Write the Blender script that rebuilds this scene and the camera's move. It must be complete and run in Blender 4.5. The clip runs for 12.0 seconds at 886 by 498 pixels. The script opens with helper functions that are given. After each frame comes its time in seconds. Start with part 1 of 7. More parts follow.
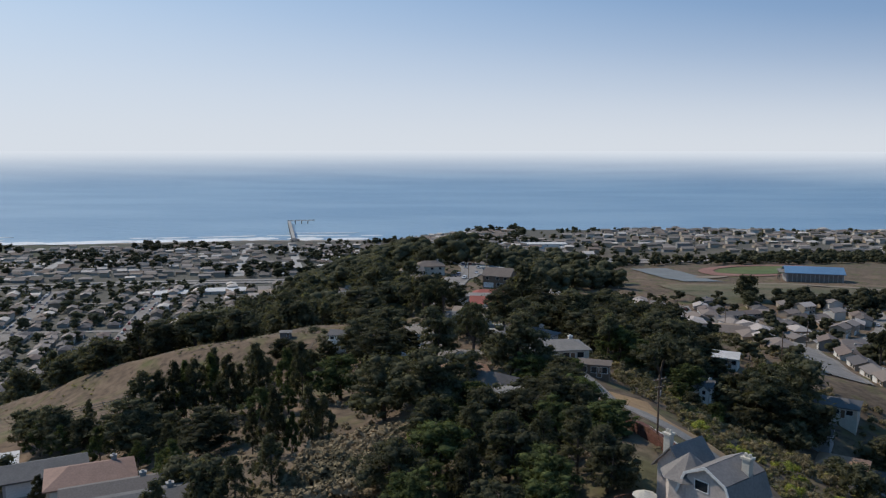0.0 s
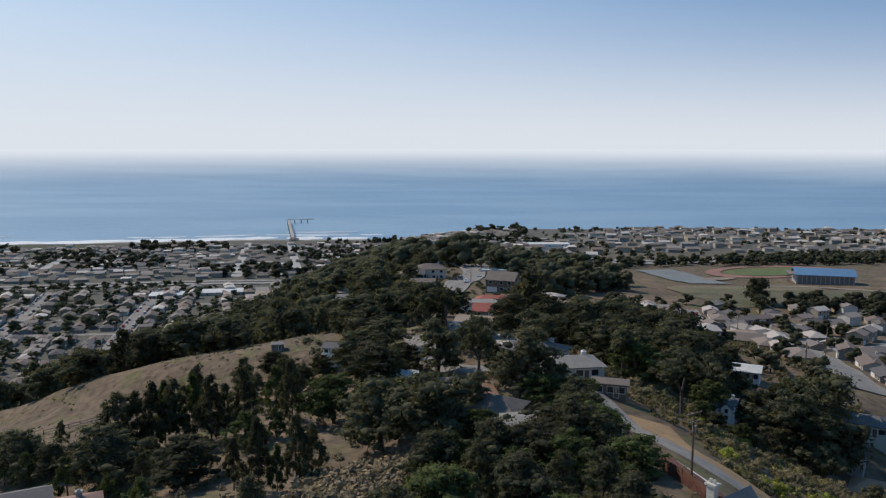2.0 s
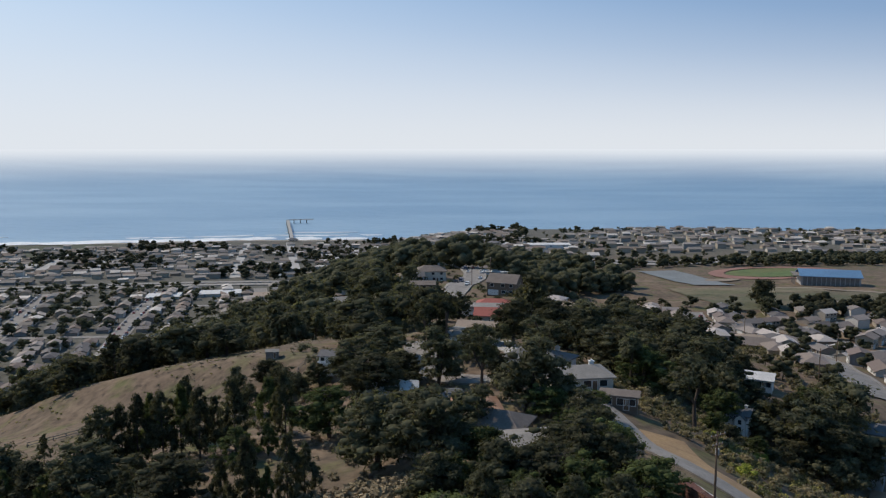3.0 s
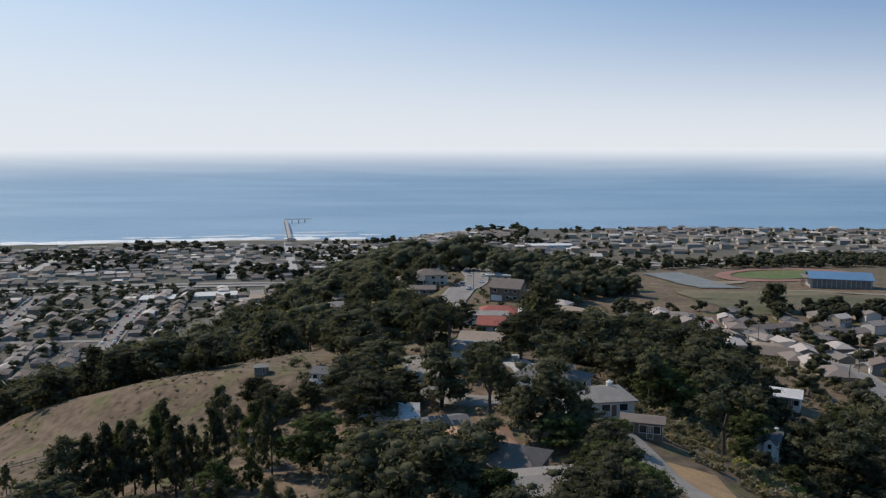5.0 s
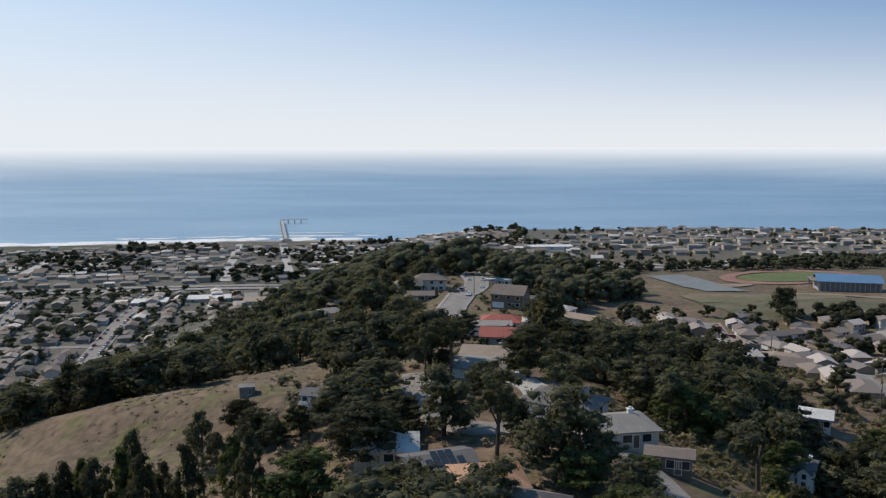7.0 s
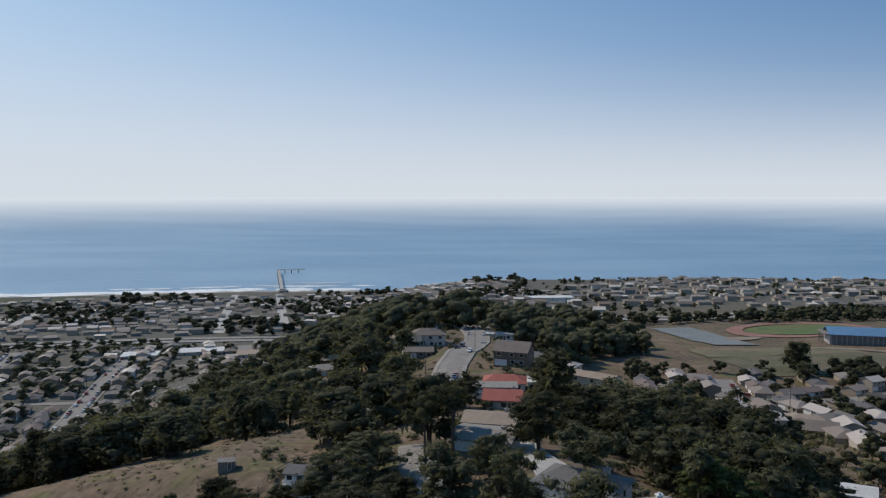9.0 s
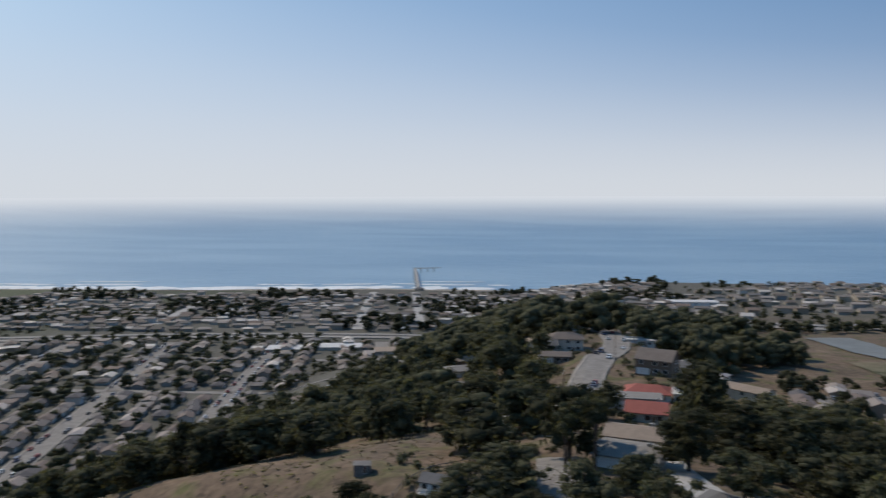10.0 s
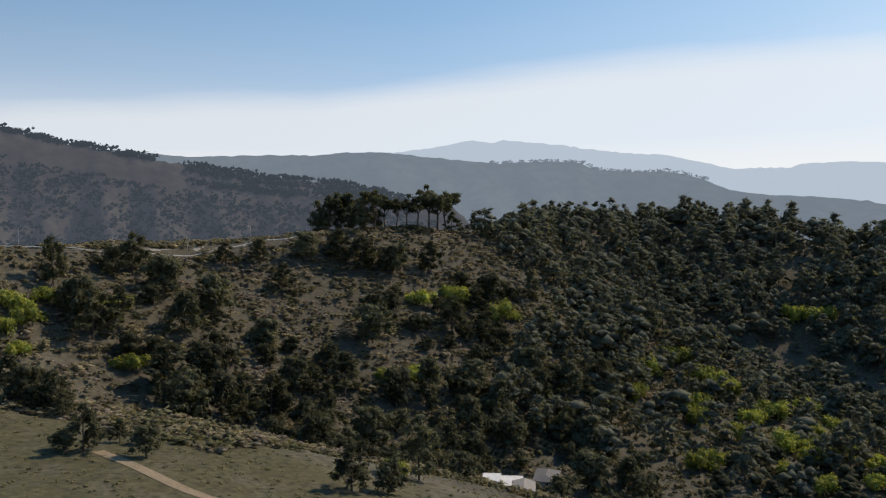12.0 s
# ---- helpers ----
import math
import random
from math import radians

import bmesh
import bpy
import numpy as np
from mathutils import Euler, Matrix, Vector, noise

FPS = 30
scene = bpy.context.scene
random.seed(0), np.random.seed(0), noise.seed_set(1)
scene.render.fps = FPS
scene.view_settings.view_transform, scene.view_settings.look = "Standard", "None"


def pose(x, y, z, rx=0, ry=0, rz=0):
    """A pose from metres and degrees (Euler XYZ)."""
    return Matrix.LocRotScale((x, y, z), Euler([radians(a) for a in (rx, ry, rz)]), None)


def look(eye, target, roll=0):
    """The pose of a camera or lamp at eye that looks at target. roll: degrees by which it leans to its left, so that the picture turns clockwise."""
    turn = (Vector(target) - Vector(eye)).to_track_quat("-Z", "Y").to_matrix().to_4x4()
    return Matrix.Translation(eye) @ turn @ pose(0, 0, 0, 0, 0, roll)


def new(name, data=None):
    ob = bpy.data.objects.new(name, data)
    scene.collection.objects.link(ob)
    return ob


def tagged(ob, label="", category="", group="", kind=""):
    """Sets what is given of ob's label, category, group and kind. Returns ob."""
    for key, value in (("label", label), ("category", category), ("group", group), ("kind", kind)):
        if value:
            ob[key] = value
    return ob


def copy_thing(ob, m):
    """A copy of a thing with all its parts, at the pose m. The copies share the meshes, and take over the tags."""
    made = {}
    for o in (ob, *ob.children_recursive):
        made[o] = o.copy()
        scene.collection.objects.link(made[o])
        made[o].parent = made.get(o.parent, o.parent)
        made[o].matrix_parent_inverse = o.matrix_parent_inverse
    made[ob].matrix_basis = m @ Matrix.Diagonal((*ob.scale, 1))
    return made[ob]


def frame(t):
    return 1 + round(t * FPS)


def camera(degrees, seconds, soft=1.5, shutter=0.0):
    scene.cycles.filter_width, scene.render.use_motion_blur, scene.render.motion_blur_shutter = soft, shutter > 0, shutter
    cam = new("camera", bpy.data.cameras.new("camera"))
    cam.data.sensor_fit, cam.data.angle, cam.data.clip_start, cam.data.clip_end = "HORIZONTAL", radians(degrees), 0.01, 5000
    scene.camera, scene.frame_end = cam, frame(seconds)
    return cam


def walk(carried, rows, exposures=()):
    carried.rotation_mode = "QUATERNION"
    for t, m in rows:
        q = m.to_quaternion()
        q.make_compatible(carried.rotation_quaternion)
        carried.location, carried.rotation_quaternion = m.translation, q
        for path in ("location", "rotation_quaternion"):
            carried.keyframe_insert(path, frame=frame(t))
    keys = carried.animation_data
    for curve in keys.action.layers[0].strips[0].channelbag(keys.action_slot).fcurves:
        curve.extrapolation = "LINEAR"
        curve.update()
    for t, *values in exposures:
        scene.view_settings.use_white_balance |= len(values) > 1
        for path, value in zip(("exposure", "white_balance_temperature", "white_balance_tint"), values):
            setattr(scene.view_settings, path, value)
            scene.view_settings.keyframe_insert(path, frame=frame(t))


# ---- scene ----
# ---- camera: seconds, eye, yaw to the left from +y, pitch, roll ----
cam = camera(58.2, 12.0, soft=1.25, shutter=0.12)
PATH = [
    (0, (4.844, 2.071, 173.282), 3.16, -7.36, 0.04), (0.5, (4.485, 5.528, 173.356), 3.18, -7.41, 0.06), (1, (4.181, 8.976, 173.478), 3.20, -7.44, 0.06),
    (1.5, (3.893, 12.519, 173.540), 3.19, -7.47, 0.06), (2, (3.600, 16.184, 173.550), 3.19, -7.48, 0.04), (2.5, (3.265, 19.990, 173.530), 3.17, -7.46, 0.00),
    (3, (2.919, 23.855, 173.540), 3.17, -7.50, 0.00), (5, (1.320, 38.511, 173.620), 3.10, -7.58, 0.00), (5.2, (1.130, 39.98, 173.620), 3.08, -8.88, 0.00),
    (5.4, (0.930, 41.45, 173.640), 3.06, -11.40, -0.05), (5.6, (0.740, 42.94, 173.660), 3.04, -13.45, -0.07), (5.8, (0.570, 44.44, 173.700), 3.02, -14.75, -0.1), (6, (0.417, 45.945, 173.736), 3.01, -15.02, -0.12),
    (6.2, (0.280, 47.43, 173.80), 2.99, -14.40, -0.12), (6.4, (0.140, 48.93, 173.86), 2.97, -12.45, -0.09), (6.6, (0.0, 50.37, 173.90), 2.94, -10.25, -0.09), (6.8, (-0.15, 51.76, 173.87), 2.91, -8.35, -0.08),
    (7, (-0.303, 53.156, 173.833), 2.89, -7.62, -0.07), (7.2, (-0.44, 54.640, 173.8), 2.88, -7.55, -0.07), (8.8, (-1.49, 66.52, 173.75), 2.75, -4.07, -0.08), (9, (-1.628, 67.992, 173.75), 2.74, -4.07, -0.08), (9.5, (-2.093, 71.282, 173.878), 2.70, -4.08, -0.06),
    (9.8, (-2.9, 73.10, 173.96), 4.4, -4.09, -0.1), (10, (-3.4, 74.138, 174.02), 12.43, -4.10, -0.12), (10.2, (-3.65, 75.138, 174.028), 25.41, -4.10, 0.0), (10.4, (-3.7, 75.838, 174.028), 38.35, -4.07, 0.05),
    (10.5, (-3.706, 76.08, 174.028), 44.77, -4.05, 0.05), (10.7, (-3.706, 76.438, 174.028), 57.64, -4.01, 0.0), (11, (-3.706, 76.738, 174.028), 77.14, -4.02, 0.00), (11.3, (-3.706, 76.838, 174.028), 96.46, -4.06, -0.03),
    (11.5, (-3.706, 76.87, 174.028), 109.0, -4.06, 0.0), (11.6, (-3.706, 76.888, 174.028), 113.6, -4.06, 0.0), (11.8, (-3.706, 76.888, 174.028), 115.39, -4.06, 0.05), (12, (-3.706, 76.888, 174.028), 115.39, -4.06, 0.05),
]
walk(cam, [(t, pose(*eye, 90 + pitch, 0, yaw) @ pose(0, 0, 0, 0, 0, roll)) for t, eye, yaw, pitch, roll in PATH],
     exposures=((0, 0.06, 6150, 9), (3, 0.19, 6300, 9), (5, 0.22, 6350, 9), (5.6, 0.5, 6550, 10), (6.0, 0.78, 6600, 10), (6.4, 0.68, 6600, 10), (7, 0.29, 6400, 9), (9, 0.04, 6150, 8), (9.8, 0.02, 6200, 9), (10.4, -0.13, 6350, 10), (11, -0.2, 6450, 10), (11.6, 0.18, 6800, 10), (12, 0.4, 6850, 10)))

# ---- daylight: a hazy sky and one sun ahead and to the left ----
SUN_YAW, SUN_UP = 58.0, 44.0
world = bpy.data.worlds.new("sky")
world.use_nodes = True
scene.world = world
nt = world.node_tree
sky = nt.nodes.new("ShaderNodeTexSky")
sky.sky_type, sky.sun_disc = "NISHITA", False
sky.sun_elevation, sky.sun_rotation = radians(SUN_UP), radians(-SUN_YAW)
sky.altitude, sky.air_density, sky.dust_density, sky.ozone_density = 100, 1.0, 0.25, 0.7
# sea haze: the lowest few degrees of sky are washed out to a pale grey
direction, axes, band, blend = nt.nodes.new("ShaderNodeTexCoord"), nt.nodes.new("ShaderNodeSeparateXYZ"), nt.nodes.new("ShaderNodeValToRGB"), nt.nodes.new("ShaderNodeMix")
nt.links.new(direction.outputs["Generated"], axes.inputs[0])
# the haze stands higher on the side of the sun
toward, thick, low = nt.nodes.new("ShaderNodeVectorMath"), nt.nodes.new("ShaderNodeMapRange"), nt.nodes.new("ShaderNodeMath")
HAZE_YAW = 85.0
toward.operation, toward.inputs[1].default_value = "DOT_PRODUCT", (-math.sin(radians(HAZE_YAW)), math.cos(radians(HAZE_YAW)), 0)
nt.links.new(direction.outputs["Generated"], toward.inputs[0])
thick.inputs[1].default_value, thick.inputs[2].default_value, thick.inputs[3].default_value, thick.inputs[4].default_value = 0.3, 1.0, 1.3, 0.62
sunward = nt.nodes.new("ShaderNodeVectorMath")
sunward.operation, sunward.inputs[1].default_value = "DOT_PRODUCT", (-math.sin(radians(45)), math.cos(radians(45)), 0)
nt.links.new(direction.outputs["Generated"], sunward.inputs[0])
nt.links.new(sunward.outputs["Value"], thick.inputs[0])
low.operation = "MULTIPLY"
nt.links.new(axes.outputs[2], low.inputs[0])
nt.links.new(thick.outputs[0], low.inputs[1])
nt.links.new(low.outputs[0], band.inputs[0])
band.color_ramp.interpolation = "B_SPLINE"
for place, amount in ((0.0, 0.97), (0.03, 0.9), (0.07, 0.72), (0.12, 0.46), (0.18, 0.25), (0.28, 0.1), (0.45, 0.02)):
    e = band.color_ramp.elements.new(place) if place else band.color_ramp.elements[0]
    e.color = (amount, amount, amount, 1)
band.color_ramp.elements[-1].color = (0, 0, 0, 1)
blend.data_type = "RGBA"
# a thin sheet of high haze over the southern hills, with a soft upper edge
def sky_math(kind, a, b):
    """One sum in the sky's nodes."""
    node = nt.nodes.new("ShaderNodeMath")
    node.operation = kind
    for k, v in enumerate((a, b)):
        if isinstance(v, float):
            node.inputs[k].default_value = v
        else:
            nt.links.new(v, node.inputs[k])
    return node.outputs[0]


roof_of_haze, wisps, stretch = nt.nodes.new("ShaderNodeValToRGB"), nt.nodes.new("ShaderNodeTexNoise"), nt.nodes.new("ShaderNodeMapping")
nt.links.new(toward.outputs["Value"], roof_of_haze.inputs[0])
for k, (place, top) in enumerate(((0.0, 0.0), (0.14, 0.03), (0.5, 0.1), (0.77, 0.125), (0.87, 0.15), (1.0, 0.18))):
    e = roof_of_haze.color_ramp.elements[0] if k == 0 else roof_of_haze.color_ramp.elements.new(place) if place < 1 else roof_of_haze.color_ramp.elements[-1]
    e.color = (top, top, top, 1)
stretch.inputs["Scale"].default_value = (1.5, 1.5, 9.0)
nt.links.new(direction.outputs["Generated"], stretch.inputs[0])
nt.links.new(stretch.outputs[0], wisps.inputs[0])
wisps.inputs["Scale"].default_value, wisps.inputs["Detail"].default_value = 1.6, 5
uneven = sky_math("MULTIPLY", sky_math("SUBTRACT", wisps.outputs[0], 0.5), 0.035)
depth = sky_math("ADD", sky_math("SUBTRACT", roof_of_haze.outputs[0], axes.outputs[2]), uneven)
sheet_edge = nt.nodes.new("ShaderNodeMapRange")
sheet_edge.interpolation_type = "SMOOTHSTEP"
sheet_edge.inputs[1].default_value, sheet_edge.inputs[2].default_value, sheet_edge.inputs[4].default_value = -0.03, 0.035, 0.72
nt.links.new(depth, sheet_edge.inputs[0])
nt.links.new(sky_math("MAXIMUM", band.outputs[0], sheet_edge.outputs[0]), blend.inputs[0])
tone = nt.nodes.new("ShaderNodeMix")  # clear sea air: a touch of cyan
tone.data_type, tone.blend_type = "RGBA", "MULTIPLY"
tone.inputs[0].default_value, tone.inputs[7].default_value = 1.0, (0.92, 1.24, 1.28, 1)
nt.links.new(sky.outputs[0], tone.inputs[6])
# the clear sky deepens away from the sun's side
deepen, shade, clear = nt.nodes.new("ShaderNodeMapRange"), nt.nodes.new("ShaderNodeMix"), nt.nodes.new("ShaderNodeMix")
deepen.inputs[1].default_value, deepen.inputs[2].default_value = -0.35, 0.6
nt.links.new(toward.outputs["Value"], deepen.inputs[0])
shade.data_type = clear.data_type = "RGBA"
shade.inputs[6].default_value, shade.inputs[7].default_value = (0.6, 0.8, 0.9, 1), (0.97, 1.0, 0.98, 1)
nt.links.new(deepen.outputs[0], shade.inputs[0])
clear.blend_type, clear.inputs[0].default_value = "MULTIPLY", 1.0
nt.links.new(tone.outputs[2], clear.inputs[6]), nt.links.new(shade.outputs[2], clear.inputs[7])
nt.links.new(clear.outputs[2], blend.inputs[6])
lift = nt.nodes.new("ShaderNodeVectorMath")  # the clear sky over the haze layer starts higher up
lift.operation, lift.inputs[1].default_value = "ADD", (0, 0, 0.42)
nt.links.new(direction.outputs["Generated"], lift.inputs[0])
nt.links.new(lift.outputs[0], sky.inputs[0])
SKY = 0.113
blend.inputs[7].default_value = (0.685 / SKY, 0.695 / SKY, 0.71 / SKY, 1)
nt.links.new(blend.outputs[2], nt.nodes["Background"].inputs[0])
nt.nodes["Background"].inputs[1].default_value = SKY
lamp = bpy.data.lights.new("sun", "SUN")
lamp.energy, lamp.angle, lamp.color = 2.9, radians(0.6), (1.0, 0.86, 0.7)
sun = new("sun", lamp)
sun.matrix_world = look((-900 * math.sin(radians(SUN_YAW)), 900 * math.cos(radians(SUN_YAW)), 900 * math.tan(radians(SUN_UP))), (0, 0, 0))
# ---- the lie of the land: metres, y towards the sea, x to the north ----
def ramp(v, a, b):
    """Smooth step from 0 at a to 1 at b."""
    u = np.clip((v - a) / (b - a), 0, 1)
    return u * u * (3 - 2 * u)


def coast(x):
    """The y at which the beach meets the sea."""
    return np.interp(x, (-2400, -2050, -1800, -1357, -755, -400, 0, 1000, 2500), (1250, 1320, 1295, 1262, 1360, 1450, 1475, 1500, 1560))


def spine(x, y, nodes):
    """Distance to a line of nodes (x, y, height), which side of it, and the height at the nearest place on it."""
    far = np.full(np.shape(x), 1e9)
    side, top = np.zeros(np.shape(x)), np.zeros(np.shape(x))
    for (ax, ay, az), (bx, by, bz) in zip(nodes, nodes[1:]):
        dx, dy = bx - ax, by - ay
        u = np.clip(((x - ax) * dx + (y - ay) * dy) / (dx * dx + dy * dy), 0, 1)
        d = np.hypot(x - ax - u * dx, y - ay - u * dy)
        near = d < far
        far = np.where(near, d, far)
        side = np.where(near, np.sign((x - ax) * dy - (y - ay) * dx), side)
        top = np.where(near, az + u * (bz - az), top)
    return far, side, top


def soften(a, b, k=5.0):
    """The larger of two heights, with a rounded seam."""
    u = np.clip(0.5 + 0.5 * (a - b) / k, 0, 1)
    return b + (a - b) * u + k * u * (1 - u)


RIDGE = ((60, -420, 170), (25, -200, 150), (8, -60, 138), (12, 60, 131), (12, 133, 127.5), (8, 168, 126), (-2, 240, 121), (4, 313, 112), (-6, 420, 105), (-22, 555, 95), (-35, 640, 86), (-45, 760, 50))
SPUR = ((-2, 205, 124), (-33, 212, 122), (-60, 225, 117.5), (-110, 240, 106), (-150, 252, 90), (-225, 265, 55))
SOUTH = ((0, -300, 168), (-100, -262, 162), (-223, -231, 152), (-310, -222, 146), (-450, -165, 151), (-530, -125, 144), (-617, -107, 146), (-672, -51, 148), (-702, 30, 148), (-690, 100, 134), (-650, 205, 122), (-605, 297, 117), (-566, 380, 102), (-552, 444, 86), (-537, 530, 60), (-547, 608, 28))


def height(x, y):
    """Ground height over the sea."""
    x, y = np.asarray(x, float), np.asarray(y, float)
    left = np.interp(y, (-250, -60, 150, 300, 500, 800, 1150, 1330), (75, 56, 48, 46, 40, 27, 12, 6))
    right = np.interp(y, (-250, 300, 480, 600, 750, 900, 1200, 1440), (95, 87, 83, 75, 68, 58, 42, 26))
    h = left + (right - left) * ramp(x + 0.06 * (y - 500), -170, 70)
    d, side, top = spine(x, y, RIDGE)
    west = ramp(y, 150, 300)
    slope = np.where(side < 0, 0.19 + 0.09 * west, 0.42)
    h = soften(h, top - slope * np.maximum(d - 14, 0) - 0.22 * np.where(side < 0, 1, 0) * np.maximum(d - 185, 0))
    h = h + 6.0 * np.exp(-((x - 35) / 18) ** 2 - ((y - 108) / 29) ** 2)
    d, side, top = spine(x, y, SPUR)
    apron = np.where(x > 0, 0.17 + 0.23 * ramp(-y, -228, -150), 0.17)
    h = soften(h, top - np.where((side < 0) & (x < 0), 0.45, apron) * np.maximum(d - 4, 0), 4)
    d, side, top = spine(x, y, SOUTH)
    h = soften(h, top - (0.6 - 0.16 * ramp(y, -40, 160)) * np.maximum(d - 12, 0), 9)
    lump = 1.6 * np.sin(x / 23 + np.sin(y / 31)) * np.sin(y / 27 + 1.3) + 0.7 * np.sin(x / 9.1 + y / 13) * np.sin(y / 8.3 - x / 17)
    h = h + lump * ramp(h, 50, 110) * ramp(900 - np.hypot(x, y), 0, 300)
    off = coast(x) - y
    return np.where(off > 0, np.minimum(h, 0.3 + np.maximum(off - 12, 0) * 0.09 + ramp(off, 45, 110) * h), -0.03 * -off * 1.0)


class Grid:
    """Quick look-up of a function of (x, y) by even samples."""

    def __init__(self, fn, x0, x1, y0, y1, step):
        self.x0, self.y0, self.step = x0, y0, step
        gx, gy = np.meshgrid(np.arange(x0, x1, step), np.arange(y0, y1, step), indexing="ij")
        self.rows = fn(gx, gy).tolist()
        self.nx, self.ny = gx.shape

    def __call__(self, x, y):
        u, v = (x - self.x0) / self.step, (y - self.y0) / self.step
        i, j = min(max(int(u), 0), self.nx - 2), min(max(int(v), 0), self.ny - 2)
        u, v = u - i, v - j
        a, b = self.rows[i], self.rows[i + 1]
        return (a[j] * (1 - v) + a[j + 1] * v) * (1 - u) + (b[j] * (1 - v) + b[j + 1] * v) * u


level = Grid(height, -1400, 1700, -420, 1640, 4.0)
south_off = Grid(lambda x, y: spine(x, y, SOUTH)[0], -1100, 0, -400, 800, 6.0)
# ---- materials ----
def material(name, color, rough=0.8, spread=0.25, scale=1.0, fine=8.0, bump=0.3, metal=0.0, second=None, per_object=0.0, spec=0.3, coords="Object", per_island=0.0):
    """A matte surface with two scales of variation; second: a colour that comes in patches."""
    m = bpy.data.materials.new(name)
    m.use_nodes = True
    n, l = m.node_tree.nodes, m.node_tree.links
    b = n["Principled BSDF"]
    b.inputs["Roughness"].default_value, b.inputs["Metallic"].default_value = rough, metal
    b.inputs["Specular IOR Level"].default_value = spec
    tc = n.new("ShaderNodeTexCoord")
    big, small = n.new("ShaderNodeTexNoise"), n.new("ShaderNodeTexNoise")
    big.inputs["Scale"].default_value, small.inputs["Scale"].default_value = scale, scale * fine
    big.inputs["Detail"].default_value, small.inputs["Detail"].default_value = 4, 5
    l.new(tc.outputs[coords], big.inputs[0]), l.new(tc.outputs[coords], small.inputs[0])
    mix = n.new("ShaderNodeMix")
    mix.data_type = "RGBA"
    mix.inputs[6].default_value = (*color, 1)
    mix.inputs[7].default_value = (*(second or [c * (1 - spread) for c in color]), 1)
    edge = n.new("ShaderNodeMapRange")
    edge.inputs[1].default_value, edge.inputs[2].default_value = 0.42, 0.62
    l.new(big.outputs[0], edge.inputs[0]), l.new(edge.outputs[0], mix.inputs[0])
    gain = n.new("ShaderNodeMapRange")
    gain.inputs[1].default_value, gain.inputs[2].default_value = 0.3, 0.7
    gain.inputs[3].default_value, gain.inputs[4].default_value = 1 - spread, 1 + spread
    l.new(small.outputs[0], gain.inputs[0])
    hsv = n.new("ShaderNodeHueSaturation")
    l.new(mix.outputs[2], hsv.inputs["Color"])
    value = gain.outputs[0]
    for amount, node, socket in ((per_object, "ShaderNodeObjectInfo", "Random"), (per_island, "ShaderNodeNewGeometry", "Random Per Island")):
        if not amount:
            continue
        info, span, times = n.new(node), n.new("ShaderNodeMapRange"), n.new("ShaderNodeMath")
        span.inputs[3].default_value, span.inputs[4].default_value = 1 - amount, 1 + amount
        times.operation = "MULTIPLY"
        l.new(info.outputs[socket], span.inputs[0]), l.new(span.outputs[0], times.inputs[0]), l.new(value, times.inputs[1])
        value = times.outputs[0]
    l.new(value, hsv.inputs["Value"]), l.new(hsv.outputs[0], b.inputs["Base Color"])
    if bump:
        bp = n.new("ShaderNodeBump")
        bp.inputs["Strength"].default_value, bp.inputs["Distance"].default_value = bump, 0.3 / max(scale * fine, 0.05)
        l.new(small.outputs[0], bp.inputs["Height"]), l.new(bp.outputs[0], b.inputs["Normal"])
    return m


def leafy(m, share=0.38):
    """Thin leaves: part of the light comes through."""
    n, l = m.node_tree.nodes, m.node_tree.links
    b, out, thin, mx, warm = n["Principled BSDF"], n["Material Output"], n.new("ShaderNodeBsdfTranslucent"), n.new("ShaderNodeMixShader"), n.new("ShaderNodeMix")
    warm.data_type, warm.blend_type = "RGBA", "MULTIPLY"
    warm.inputs[0].default_value, warm.inputs[7].default_value = 1.0, (1.5, 1.45, 0.8, 1)
    l.new(b.inputs["Base Color"].links[0].from_socket, warm.inputs[6])
    l.new(warm.outputs[2], thin.inputs[0])
    mx.inputs[0].default_value = share
    l.new(b.outputs[0], mx.inputs[1]), l.new(thin.outputs[0], mx.inputs[2]), l.new(mx.outputs[0], out.inputs[0])
    return m


def palette(name, colors, rough=0.85, scale=0.6, per="ShaderNodeObjectInfo", socket="Random", bump=0.2):
    """A surface whose colour is drawn for each object, or each loose piece, from a few."""
    m = material(name, colors[0], rough, 0.14, scale, 6, bump)
    n, l = m.node_tree.nodes, m.node_tree.links
    info, pick = n.new(per), n.new("ShaderNodeValToRGB")
    pick.color_ramp.interpolation = "CONSTANT"
    while len(pick.color_ramp.elements) < len(colors):
        pick.color_ramp.elements.new(0.5)
    for k, (e, c) in enumerate(zip(pick.color_ramp.elements, colors)):
        e.position, e.color = k / len(colors), (*c, 1)
    l.new(info.outputs[socket], pick.inputs[0])
    hsv = next(x for x in n if x.bl_idname == "ShaderNodeHueSaturation")
    l.new(pick.outputs[0], hsv.inputs["Color"])
    return m


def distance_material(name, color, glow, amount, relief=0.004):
    """Far land behind miles of air: dull surface, the air's haze mixed in as glow."""
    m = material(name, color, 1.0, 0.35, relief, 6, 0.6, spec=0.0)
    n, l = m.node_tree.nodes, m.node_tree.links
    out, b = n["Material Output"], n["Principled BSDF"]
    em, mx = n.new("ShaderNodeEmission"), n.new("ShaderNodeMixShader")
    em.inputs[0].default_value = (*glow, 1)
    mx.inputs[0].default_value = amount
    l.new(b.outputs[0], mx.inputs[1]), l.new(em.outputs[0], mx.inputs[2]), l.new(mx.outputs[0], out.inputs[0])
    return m


